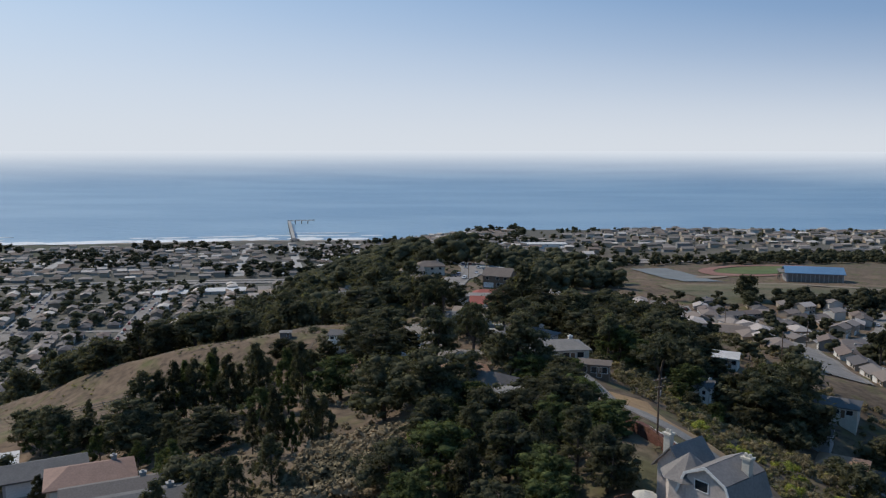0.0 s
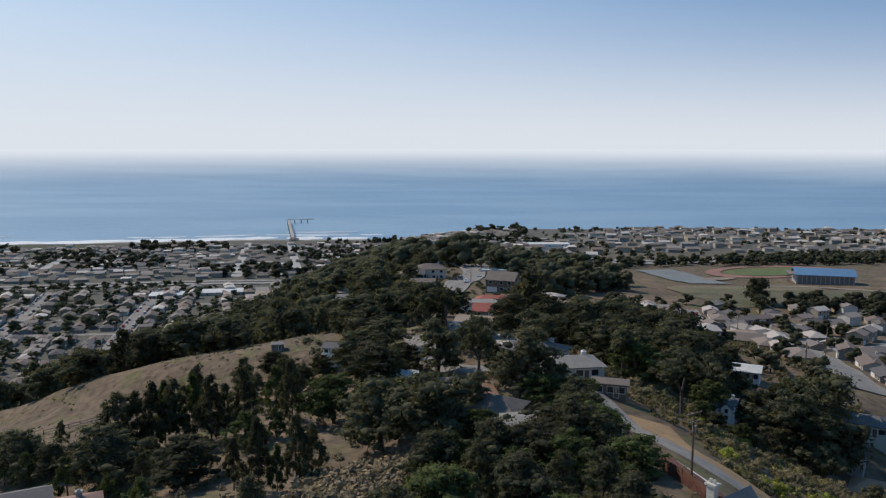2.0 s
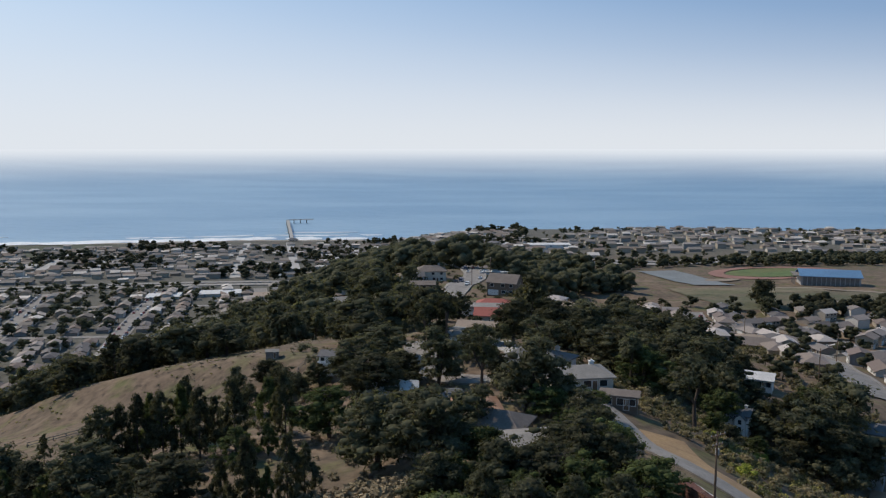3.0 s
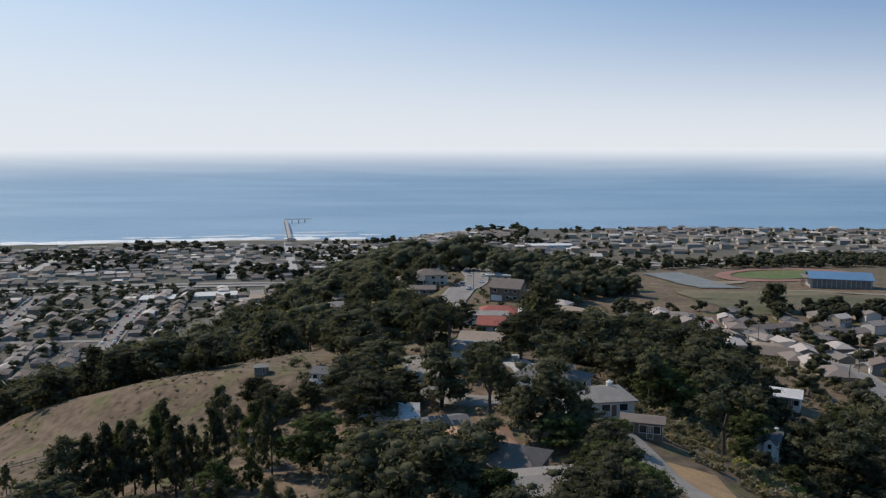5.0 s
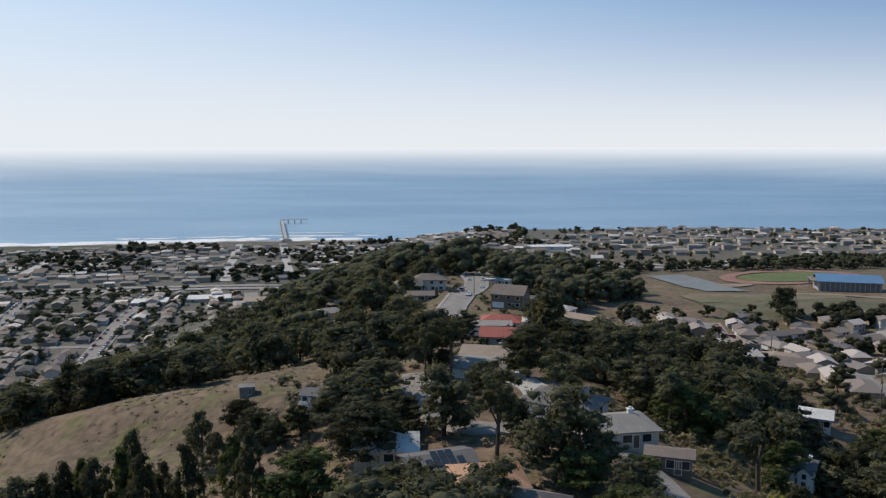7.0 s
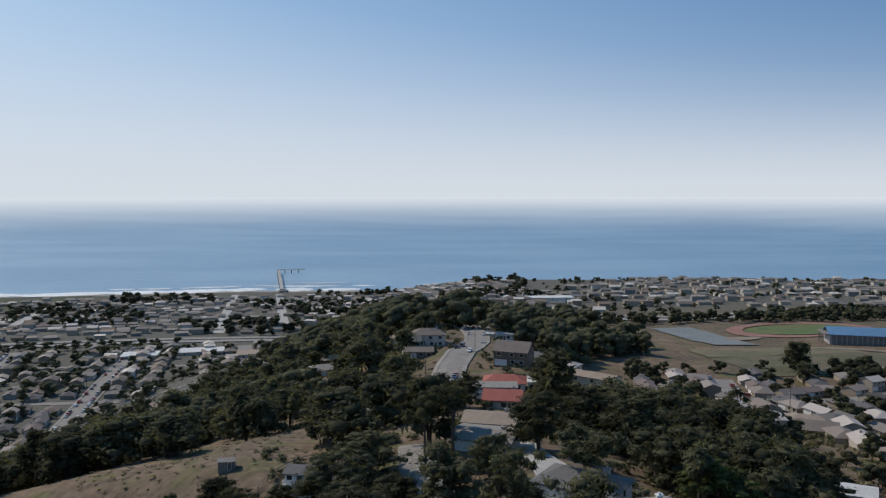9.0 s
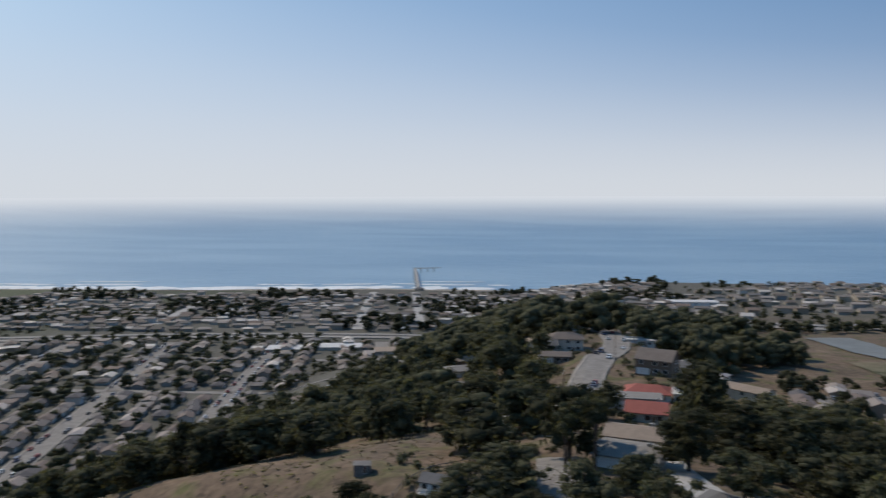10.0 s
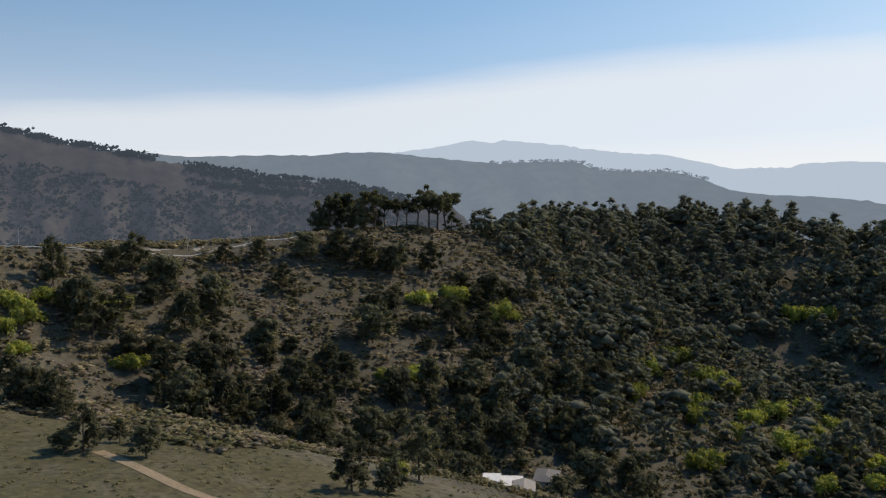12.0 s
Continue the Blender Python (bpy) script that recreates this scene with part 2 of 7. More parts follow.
IVORY = (0.62, 0.58, 0.5)
M = {
    "asphalt": material("asphalt", (0.22, 0.2, 0.18), 0.85, 0.18, 0.25, 9, 0.2, second=(0.265, 0.245, 0.22)),
    "concrete": material("concrete", (0.42, 0.4, 0.37), 0.85, 0.15, 0.4, 8, 0.2),
    "worn_concrete": material("worn_concrete", (0.3, 0.275, 0.245), 0.88, 0.18, 0.3, 8, 0.2, second=(0.24, 0.22, 0.195)),
    "dirt": material("dirt", (0.37, 0.245, 0.125), 0.95, 0.16, 0.2, 9, 0.5, second=(0.29, 0.19, 0.105)),
    "bark": material("bark", (0.1, 0.08, 0.065), 0.95, 0.3, 1.5, 6, 0.6),
    "needles": material("needles", (0.1, 0.098, 0.058), 0.85, 0.35, 0.35, 5, 0.8, second=(0.07, 0.072, 0.045), per_object=0.35, per_island=0.3, spec=0.08),
    # paler needles for the hill woods: distance haze put into their colour
    "hazed_needles": material("hazed_needles", (0.165, 0.165, 0.12), 0.9, 0.3, 0.2, 5, 0.6, second=(0.115, 0.12, 0.09), per_island=0.25, spec=0.05),
    "fresh_needles": material("fresh_needles", (0.1, 0.118, 0.044), 0.85, 0.35, 0.35, 5, 0.8, second=(0.066, 0.082, 0.035), per_object=0.3, per_island=0.3, spec=0.08),
    "gum_leaves": material("gum_leaves", (0.135, 0.13, 0.08), 0.8, 0.35, 0.35, 5, 0.8, second=(0.08, 0.09, 0.058), per_object=0.3, per_island=0.3, spec=0.1),
    "broom": material("broom", (0.27, 0.285, 0.06), 0.8, 0.3, 0.5, 6, 0.7, second=(0.17, 0.19, 0.045), per_object=0.3, per_island=0.3, spec=0.15),
    "scrub": material("scrub", (0.25, 0.21, 0.135), 0.9, 0.3, 0.08, 9, 0.7, second=(0.125, 0.118, 0.062), per_object=0.25, per_island=0.4, spec=0.1),
    "sage": material("sage", (0.26, 0.215, 0.17), 0.95, 0.25, 0.08, 9, 0.0, second=(0.1, 0.09, 0.05), per_island=0.35, spec=0.1),
    "mustard": material("mustard", (0.24, 0.21, 0.07), 0.95, 0.25, 0.1, 9, 0.0, second=(0.16, 0.15, 0.06), per_island=0.3, spec=0.1),
    "olive_grass": material("olive_grass", (0.19, 0.16, 0.075), 0.95, 0.25, 0.1, 9, 0.0, second=(0.1, 0.095, 0.045), per_island=0.35, spec=0.1),
    "dry_brush": material("dry_brush", (0.27, 0.21, 0.13), 0.95, 0.3, 0.1, 9, 0.0, second=(0.18, 0.15, 0.09), per_island=0.35, spec=0.1),
    "rock": material("rock", (0.16, 0.14, 0.12), 0.95, 0.3, 0.02, 8, 0.8),
    "wood": material("wood", (0.2, 0.13, 0.085), 0.85, 0.25, 0.8, 8, 0.3),
    "gray_wood": material("gray_wood", (0.24, 0.22, 0.2), 0.9, 0.25, 0.8, 8, 0.3),
    "white_paint": material("white_paint", (0.75, 0.74, 0.71), 0.6, 0.08, 0.5, 8, 0.1),
    "dark_metal": material("dark_metal", (0.04, 0.04, 0.045), 0.5, 0.2, 1, 6, 0.1, metal=0.6),
    "rubber": material("rubber", (0.025, 0.025, 0.025), 0.9, 0.2, 3, 4, 0.1),
    "pane": material("pane", (0.03, 0.035, 0.04), 0.08, 0.2, 0.3, 3, 0.0, spec=0.6),
    "blue_roof": material("blue_roof", (0.15, 0.27, 0.42), 0.5, 0.1, 0.1, 8, 0.1),
    "turf": material("turf", (0.1, 0.14, 0.05), 0.95, 0.2, 0.03, 9, 0.2, second=(0.14, 0.15, 0.06)),
    "red_track": material("red_track", (0.3, 0.165, 0.13), 0.9, 0.15, 0.05, 9, 0.1),
    "court": material("court", (0.2, 0.215, 0.215), 0.85, 0.12, 0.05, 9, 0.1),
    "foam": material("foam", (0.8, 0.82, 0.82), 0.8, 0.1, 0.05, 8, 0.3),
    "sand": material("sand", (0.36, 0.31, 0.25), 0.95, 0.12, 0.05, 8, 0.2),
    "walls": palette("stucco_walls", ((0.334, 0.294, 0.245), (0.44, 0.403, 0.356), (0.282, 0.227, 0.174), (0.37, 0.319, 0.245), (0.246, 0.244, 0.237), (0.299, 0.26, 0.221), (0.546, 0.512, 0.466))),
    "roofs": palette("shingle_roofs", ((0.165, 0.146, 0.134), (0.218, 0.191, 0.172), (0.131, 0.111, 0.1), (0.24, 0.197, 0.168), (0.186, 0.146, 0.125), (0.296, 0.252, 0.221), (0.121, 0.111, 0.11), (0.459, 0.404, 0.363))),
    "town_roofs": palette("town_roofs", ((0.176, 0.157, 0.138), (0.246, 0.216, 0.188), (0.152, 0.129, 0.109), (0.269, 0.227, 0.188), (0.211, 0.162, 0.128), (0.351, 0.302, 0.262), (0.187, 0.173, 0.163), (0.222, 0.178, 0.144), (0.585, 0.529, 0.464)), per="ShaderNodeNewGeometry", socket="Random Per Island"),
    "town_walls": palette("town_walls", ((0.389, 0.337, 0.271), (0.497, 0.449, 0.384), (0.324, 0.265, 0.197), (0.432, 0.367, 0.281), (0.292, 0.286, 0.271), (0.594, 0.561, 0.515)), per="ShaderNodeNewGeometry", socket="Random Per Island"),
    "car_paint": palette("car_paint", ((0.7, 0.7, 0.7), (0.05, 0.05, 0.055), (0.35, 0.36, 0.38), (0.12, 0.14, 0.2), (0.6, 0.6, 0.58), (0.3, 0.05, 0.04), (0.2, 0.2, 0.21)), rough=0.3, bump=0),
}


for leaf_name in ("needles", "hazed_needles", "sage", "fresh_needles", "gum_leaves", "broom", "scrub"):
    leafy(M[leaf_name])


def part(name, bm, mat, parent=None, label="", smooth=False):
    """Links a bmesh, or mesh data, as one mesh object under a thing or a part."""
    if isinstance(bm, bmesh.types.BMesh):
        data = bpy.data.meshes.new(name)
        bm.to_mesh(data)
        bm.free()
    else:
        data = bm
    if mat is not None and not data.materials:
        data.materials.append(mat)
    if smooth:
        data.polygons.foreach_set("use_smooth", [True] * len(data.polygons))
    ob = new(name, data)
    ob.parent = parent
    if label:
        ob["label"] = label
    return ob


def mesh_from(name, verts, faces, mat=None):
    data = bpy.data.meshes.new(name)
    data.from_pydata(np.asarray(verts, float).tolist(), [], np.asarray(faces, int).tolist() if isinstance(faces, np.ndarray) else faces)
    if mat is not None:
        data.materials.append(mat)
    data.update()
    return data
# ---- ground, sea, far land ----
def graded(lo, a, b, hi, fine, coarse):
    """Grid lines, fine between a and b and growing coarse outside."""
    mid = list(np.arange(a, b + 0.1, fine))
    for end, sign in ((lo, -1), (hi, 1)):
        v, step = (a if sign < 0 else b), fine
        while (end - v) * sign > 0:
            step = min(step * 1.18, coarse)
            v += sign * step
            mid.append(v)
    return np.array(sorted(mid))


def sheet(name, xs, ys, zs, mat):
    nx, ny = len(xs), len(ys)
    gx, gy = np.meshgrid(xs, ys, indexing="ij")
    verts = np.stack([gx, gy, zs], -1).reshape(-1, 3)
    i = np.arange((nx - 1) * (ny - 1))
    a = (i // (ny - 1)) * ny + i % (ny - 1)
    data = mesh_from(name, verts, np.stack([a, a + ny, a + ny + 1, a + 1], 1), mat)
    data.polygons.foreach_set("use_smooth", [True] * len(data.polygons))
    return new(name, data)


def ground_material():
    """Dry grass, scrub, bare earth and yard soil; sand by the beach."""
    m = material("ground", (0.165, 0.117, 0.079), 0.95, 0.3, 0.03, 14, 0.6, second=(0.115, 0.086, 0.058))
    n, l = m.node_tree.nodes, m.node_tree.links
    hsv = next(x for x in n if x.bl_idname == "ShaderNodeHueSaturation")
    base = hsv.inputs["Color"].links[0].from_socket
    geo, tc = n.new("ShaderNodeNewGeometry"), n.new("ShaderNodeTexCoord")
    axes = n.new("ShaderNodeSeparateXYZ")
    l.new(geo.outputs["Position"], axes.inputs[0])

    def blend(color, fac, prior, second=None, scale=0.05):
        mix = n.new("ShaderNodeMix")
        mix.data_type = "RGBA"
        l.new(fac, mix.inputs[0]), l.new(prior, mix.inputs[6])
        mix.inputs[7].default_value = (*color, 1)
        return mix.outputs[2]

    def noise_mask(scale, lo, hi, detail=5):
        t, r = n.new("ShaderNodeTexNoise"), n.new("ShaderNodeMapRange")
        t.inputs["Scale"].default_value, t.inputs["Detail"].default_value = scale, detail
        r.inputs[1].default_value, r.inputs[2].default_value = lo, hi
        l.new(tc.outputs["Object"], t.inputs[0]), l.new(t.outputs[0], r.inputs[0])
        return r.outputs[0]

    def axis_mask(k, lo, hi):
        r = n.new("ShaderNodeMapRange")
        r.inputs[1].default_value, r.inputs[2].default_value = lo, hi
        l.new(axes.outputs[k], r.inputs[0])
        return r.outputs[0]

    def times(a, b):
        t = n.new("ShaderNodeMath")
        t.operation = "MULTIPLY"
        l.new(a, t.inputs[0]), l.new(b, t.inputs[1])
        return t.outputs[0]

    c = blend((0.115, 0.108, 0.045), noise_mask(0.11, 0.5, 0.64), base)
    c = blend((0.085, 0.062, 0.042), noise_mask(0.35, 0.58, 0.7), c)
    c = blend((0.2, 0.145, 0.098), noise_mask(0.06, 0.56, 0.68), c)
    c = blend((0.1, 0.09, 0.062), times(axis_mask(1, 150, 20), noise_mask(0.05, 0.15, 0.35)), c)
    # valley soil darkened to match the shade within the scrub on it
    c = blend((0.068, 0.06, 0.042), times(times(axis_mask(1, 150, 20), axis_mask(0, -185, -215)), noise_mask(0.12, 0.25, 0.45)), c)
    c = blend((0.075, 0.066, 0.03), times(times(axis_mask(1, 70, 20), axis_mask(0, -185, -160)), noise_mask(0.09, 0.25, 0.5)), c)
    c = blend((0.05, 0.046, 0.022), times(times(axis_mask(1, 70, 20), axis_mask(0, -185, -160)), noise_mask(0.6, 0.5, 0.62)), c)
    c = blend((0.11, 0.104, 0.084), times(axis_mask(2, 75, 55), axis_mask(1, 60, 160)), c)
    c = blend((0.07, 0.075, 0.045), times(axis_mask(1, 560, 640), axis_mask(0, -560, -640)), c)
    c = blend((0.085, 0.095, 0.05), times(times(axis_mask(1, 1000, 1040), noise_mask(0.01, 0.35, 0.5)), axis_mask(0, -850, -950)), c)
    c = blend((0.34, 0.3, 0.24), axis_mask(2, 5.0, 3.0), c)
    l.new(c, hsv.inputs["Color"])
    return m


xs = graded(-3400, -420, 260, 2600, 5.0, 70)
ys = graded(-900, -260, 640, 1600, 5.0, 30)
gx, gy = np.meshgrid(xs, ys, indexing="ij")
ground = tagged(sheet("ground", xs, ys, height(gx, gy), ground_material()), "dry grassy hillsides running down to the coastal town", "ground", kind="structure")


def rings(name, r0, r1, steps, rise, mat, around=160, power=1.0):
    """A round sheet about the hill, whose height is a function of the radius."""
    rr = r0 + (r1 - r0) * np.linspace(0, 1, steps) ** power
    aa = np.linspace(0, 2 * math.pi, around + 1)[:-1]
    gr, ga = np.meshgrid(rr, aa, indexing="ij")
    verts = np.stack([gr * np.sin(ga), 75 + gr * np.cos(ga), rise(gr)], -1).reshape(-1, 3)
    faces = [(i * around + j, i * around + (j + 1) % around, (i + 1) * around + (j + 1) % around, (i + 1) * around + j) for i in range(steps - 1) for j in range(around)]
    data = mesh_from(name, verts, faces, mat)
    data.polygons.foreach_set("use_smooth", [True] * len(data.polygons))
    return new(name, data)


def sea_material(name, haze=False):
    m = bpy.data.materials.new(name)
    m.use_nodes = True
    n, l = m.node_tree.nodes, m.node_tree.links
    b = n["Principled BSDF"]
    b.inputs["Base Color"].default_value = (0.035, 0.085, 0.14, 1)
    b.inputs["Roughness"].default_value, b.inputs["IOR"].default_value = 0.35, 1.33
    tc, mp = n.new("ShaderNodeTexCoord"), n.new("ShaderNodeMapping")
    mp.inputs["Scale"].default_value = (0.35, 1.0, 1.0)
    l.new(tc.outputs["Object"], mp.inputs[0])
    w1, w2, bp = n.new("ShaderNodeTexNoise"), n.new("ShaderNodeTexNoise"), n.new("ShaderNodeBump")
    w1.inputs["Scale"].default_value, w1.inputs["Detail"].default_value = 0.06, 8
    w2.inputs["Scale"].default_value, w2.inputs["Detail"].default_value = 0.004, 4
    l.new(mp.outputs[0], w1.inputs[0]), l.new(mp.outputs[0], w2.inputs[0])
    bp.inputs["Strength"].default_value, bp.inputs["Distance"].default_value = 0.6, 6.0
    l.new(w1.outputs[0], bp.inputs["Height"]), l.new(bp.outputs[0], b.inputs["Normal"])
    tone = n.new("ShaderNodeMix")
    tone.data_type = "RGBA"
    tone.inputs[6].default_value, tone.inputs[7].default_value = (0.19, 0.315, 0.44, 1), (0.26, 0.39, 0.5, 1)
    edge = n.new("ShaderNodeMapRange")
    edge.inputs[1].default_value, edge.inputs[2].default_value = 0.4, 0.62
    l.new(w2.outputs[0], edge.inputs[0]), l.new(edge.outputs[0], tone.inputs[0]), l.new(tone.outputs[2], b.inputs["Base Color"])
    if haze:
        # haze of miles of sea air, mixed into the farthest water as a glow
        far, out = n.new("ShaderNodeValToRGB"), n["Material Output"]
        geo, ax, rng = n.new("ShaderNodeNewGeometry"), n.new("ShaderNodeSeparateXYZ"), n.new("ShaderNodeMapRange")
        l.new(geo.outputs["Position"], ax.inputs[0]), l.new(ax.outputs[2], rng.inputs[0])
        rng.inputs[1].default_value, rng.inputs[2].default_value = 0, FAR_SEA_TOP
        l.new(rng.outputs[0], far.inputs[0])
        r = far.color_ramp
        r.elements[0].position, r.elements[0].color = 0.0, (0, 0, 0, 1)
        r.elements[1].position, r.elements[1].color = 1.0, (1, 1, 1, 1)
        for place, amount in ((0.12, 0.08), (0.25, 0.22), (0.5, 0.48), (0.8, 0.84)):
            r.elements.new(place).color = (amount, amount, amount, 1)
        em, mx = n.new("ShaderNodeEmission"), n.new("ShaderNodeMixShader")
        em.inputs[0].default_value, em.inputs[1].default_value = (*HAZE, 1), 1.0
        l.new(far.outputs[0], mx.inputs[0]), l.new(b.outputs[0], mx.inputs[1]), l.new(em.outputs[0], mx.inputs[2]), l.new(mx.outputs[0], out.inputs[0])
    return m


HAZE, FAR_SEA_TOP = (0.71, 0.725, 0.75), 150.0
sea = tagged(rings("water", 250, 3000, 40, lambda r: 0 * r, sea_material("sea_water"), power=1.2), "calm blue-grey ocean reaching out from the beach", "sea", kind="structure")


def far_rise(r):
    """The ocean's far reaches, drawn in so that they still end at the true skyline."""
    u = r - 3000
    return 174 - r * (0.058 - 1.93e-5 * u - 4.3e-9 * u * u)


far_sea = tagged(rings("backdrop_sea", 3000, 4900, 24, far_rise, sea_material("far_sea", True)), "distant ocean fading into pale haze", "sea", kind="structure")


def hill_range(name, label, yaw0, yaw1, radius, skyline, depth, mat, rough=6.0, seed=0, trees=0.0):
    """Far hills along an arc round the viewpoint: a skyline height over yaw, with spurs and gullies down the front."""
    yaws = np.linspace(yaw0, yaw1, 220)
    rows = np.linspace(0, 1, 14)
    verts = []
    for a in yaws:
        top = skyline(a)
        for v in rows:
            gully = 0.5 * noise.fractal((a * 0.35 + seed, v * 2.2, seed), 0.8, 2.1, 5) + 0.25 * math.sin(a * 1.7 + 3 * v + seed)
            r = radius - depth * v * (1 + 0.5 * gully * (1 - abs(2 * v - 1)))
            z = top * (1 - v ** 1.25) - 40 * v + rough * noise.fractal((a * 3.1, v * 9, seed + 5), 0.7, 2.2, 4) * (1 if v == 0 else 1.5)
            verts.append((-r * math.sin(radians(a)), 75 + r * math.cos(radians(a)), z))
    k = len(rows)
    faces = [(i * k + j, i * k + j + 1, (i + 1) * k + j + 1, (i + 1) * k + j) for i in range(len(yaws) - 1) for j in range(k - 1)]
    data = mesh_from(name, verts, faces, mat)
    data.polygons.foreach_set("use_smooth", [True] * len(data.polygons))
    return tagged(new(name, data), label, "hills", kind="structure")


def over(points):
    """Skyline from (yaw, height) pairs."""
    a, z = zip(*points)
    return lambda yaw: float(np.interp(yaw, a, z))


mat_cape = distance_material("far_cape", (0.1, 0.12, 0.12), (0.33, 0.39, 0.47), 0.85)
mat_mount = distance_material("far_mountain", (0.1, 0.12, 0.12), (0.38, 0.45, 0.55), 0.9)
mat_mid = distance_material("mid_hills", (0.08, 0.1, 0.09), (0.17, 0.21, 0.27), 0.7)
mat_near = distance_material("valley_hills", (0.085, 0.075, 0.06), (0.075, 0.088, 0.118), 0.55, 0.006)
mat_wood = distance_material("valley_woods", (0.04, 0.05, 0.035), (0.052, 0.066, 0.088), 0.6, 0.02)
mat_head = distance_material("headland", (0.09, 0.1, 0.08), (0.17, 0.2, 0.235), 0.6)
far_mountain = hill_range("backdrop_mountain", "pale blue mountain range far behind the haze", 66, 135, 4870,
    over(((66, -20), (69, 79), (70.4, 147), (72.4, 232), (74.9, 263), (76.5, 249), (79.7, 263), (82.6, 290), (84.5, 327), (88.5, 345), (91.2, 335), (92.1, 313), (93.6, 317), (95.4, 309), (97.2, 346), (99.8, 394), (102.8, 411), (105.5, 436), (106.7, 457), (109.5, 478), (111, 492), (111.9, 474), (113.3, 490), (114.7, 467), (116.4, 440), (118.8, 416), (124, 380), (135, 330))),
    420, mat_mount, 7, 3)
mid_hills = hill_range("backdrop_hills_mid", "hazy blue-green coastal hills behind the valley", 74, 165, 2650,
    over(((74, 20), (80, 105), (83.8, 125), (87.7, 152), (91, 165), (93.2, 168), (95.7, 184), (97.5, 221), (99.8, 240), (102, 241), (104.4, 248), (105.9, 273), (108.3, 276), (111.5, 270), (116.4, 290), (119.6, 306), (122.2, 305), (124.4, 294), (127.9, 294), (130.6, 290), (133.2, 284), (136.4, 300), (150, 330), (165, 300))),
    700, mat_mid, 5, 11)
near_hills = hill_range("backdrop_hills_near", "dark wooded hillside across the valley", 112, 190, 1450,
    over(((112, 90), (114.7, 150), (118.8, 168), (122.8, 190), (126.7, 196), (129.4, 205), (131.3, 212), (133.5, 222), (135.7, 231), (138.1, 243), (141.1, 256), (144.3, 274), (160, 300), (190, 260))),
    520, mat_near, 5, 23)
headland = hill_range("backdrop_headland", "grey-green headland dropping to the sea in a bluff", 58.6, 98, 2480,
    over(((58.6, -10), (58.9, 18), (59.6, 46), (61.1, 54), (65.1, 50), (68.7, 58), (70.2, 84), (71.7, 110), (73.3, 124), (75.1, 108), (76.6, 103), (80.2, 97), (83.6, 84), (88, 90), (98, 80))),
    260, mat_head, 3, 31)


def boulder(name, label, yaw, r, wide, high, mat, seed):
    bm = bmesh.new()
    bmesh.ops.create_icosphere(bm, subdivisions=4, radius=1)
    for v in bm.verts:
        n3 = noise.fractal(v.co * 1.7 + Vector((seed, 0, 0)), 0.8, 2.1, 4)
        v.co = Vector((v.co.x * wide * (1 + 0.35 * n3), v.co.y * wide * 0.6 * (1 + 0.35 * n3), max(v.co.z, -0.3) * high * (1 + 0.5 * n3)))
    rock = part(name, bm, mat, smooth=True)
    base = 0.0 if r < 3000 else float(far_rise(r))
    rock.matrix_world = pose(-r * math.sin(radians(yaw)), 75 + r * math.cos(radians(yaw)), base, 0, 0, yaw)
    return tagged(rock, label, "rock")


for k, (yaw, w, h) in enumerate(((57.9, 16, 9), (56.75, 15, 17), (55.95, 9, 11), (58.3, 7, 5), (55.3, 7, 4))):
    boulder("sea_stack", "dark sea stack standing in white surf off the headland", yaw, 2560, w, h, mat_head, k * 7)
for yaw, w, h in ((66.2, 55, 34), (66.75, 48, 13), (65.5, 42, 15), (68.6, 12, 5)):
    boulder("rocky_islet", "pale hazy rocky islet far off the cape", yaw, 4600, w, h, mat_cape, int(yaw * 3))

# surf along the beach, in a few broken lines
def surf():
    rng = np.random.default_rng(5)
    verts, faces = [], []
    for line, (off, wide) in enumerate(((20, 54), (72, 20), (120, 9))):
        x = -2000.0
        while x < 1500:
            run = rng.uniform(40, 190)
            if rng.random() < (1.6, 0.6, 0.3)[line] * (1.0 if x < -300 else 0.5):
                for u in np.linspace(x, x + run, 9):
                    y = float(coast(u)) + off + 3 * math.sin(u / 37 + line)
                    w = wide * (0.3 + 0.7 * math.sin(math.pi * (u - x) / run)) * rng.uniform(0.7, 1.2)
                    verts += [(u, y - w / 2, 0.35), (u, y, 1.4), (u, y + w / 2, 0.35)]
                    k = len(verts)
                    if u > x:
                        faces += [(k - 6, k - 3, k - 2, k - 5), (k - 5, k - 2, k - 1, k - 4)]
            x += run * (rng.uniform(1.0, 1.5) if line else 0.8 if x < -500 else 1.2)
    return mesh_from("surf", verts, faces, M["foam"])


tagged(new("surf", surf()), "white broken lines of surf along the beach", "surf", kind="stuff")
# the lagoon behind the beach
def pond(name, x, y, long, wide, turn, z):
    bm = bmesh.new()
    ring = [bm.verts.new((long * math.cos(a) * (1 + 0.25 * math.sin(3 * a + x)), wide * math.sin(a) * (1 + 0.3 * math.sin(2 * a)), 0)) for a in np.linspace(0, 2 * math.pi, 40)[:-1]]
    bm.faces.new(ring)
    ob = part(name, bm, sea.data.materials[0])
    ob.matrix_world = pose(x, y, z, 0, 0, turn)
    return tagged(ob, "shallow bright lagoon in the flat behind the beach", "lagoon", kind="structure")


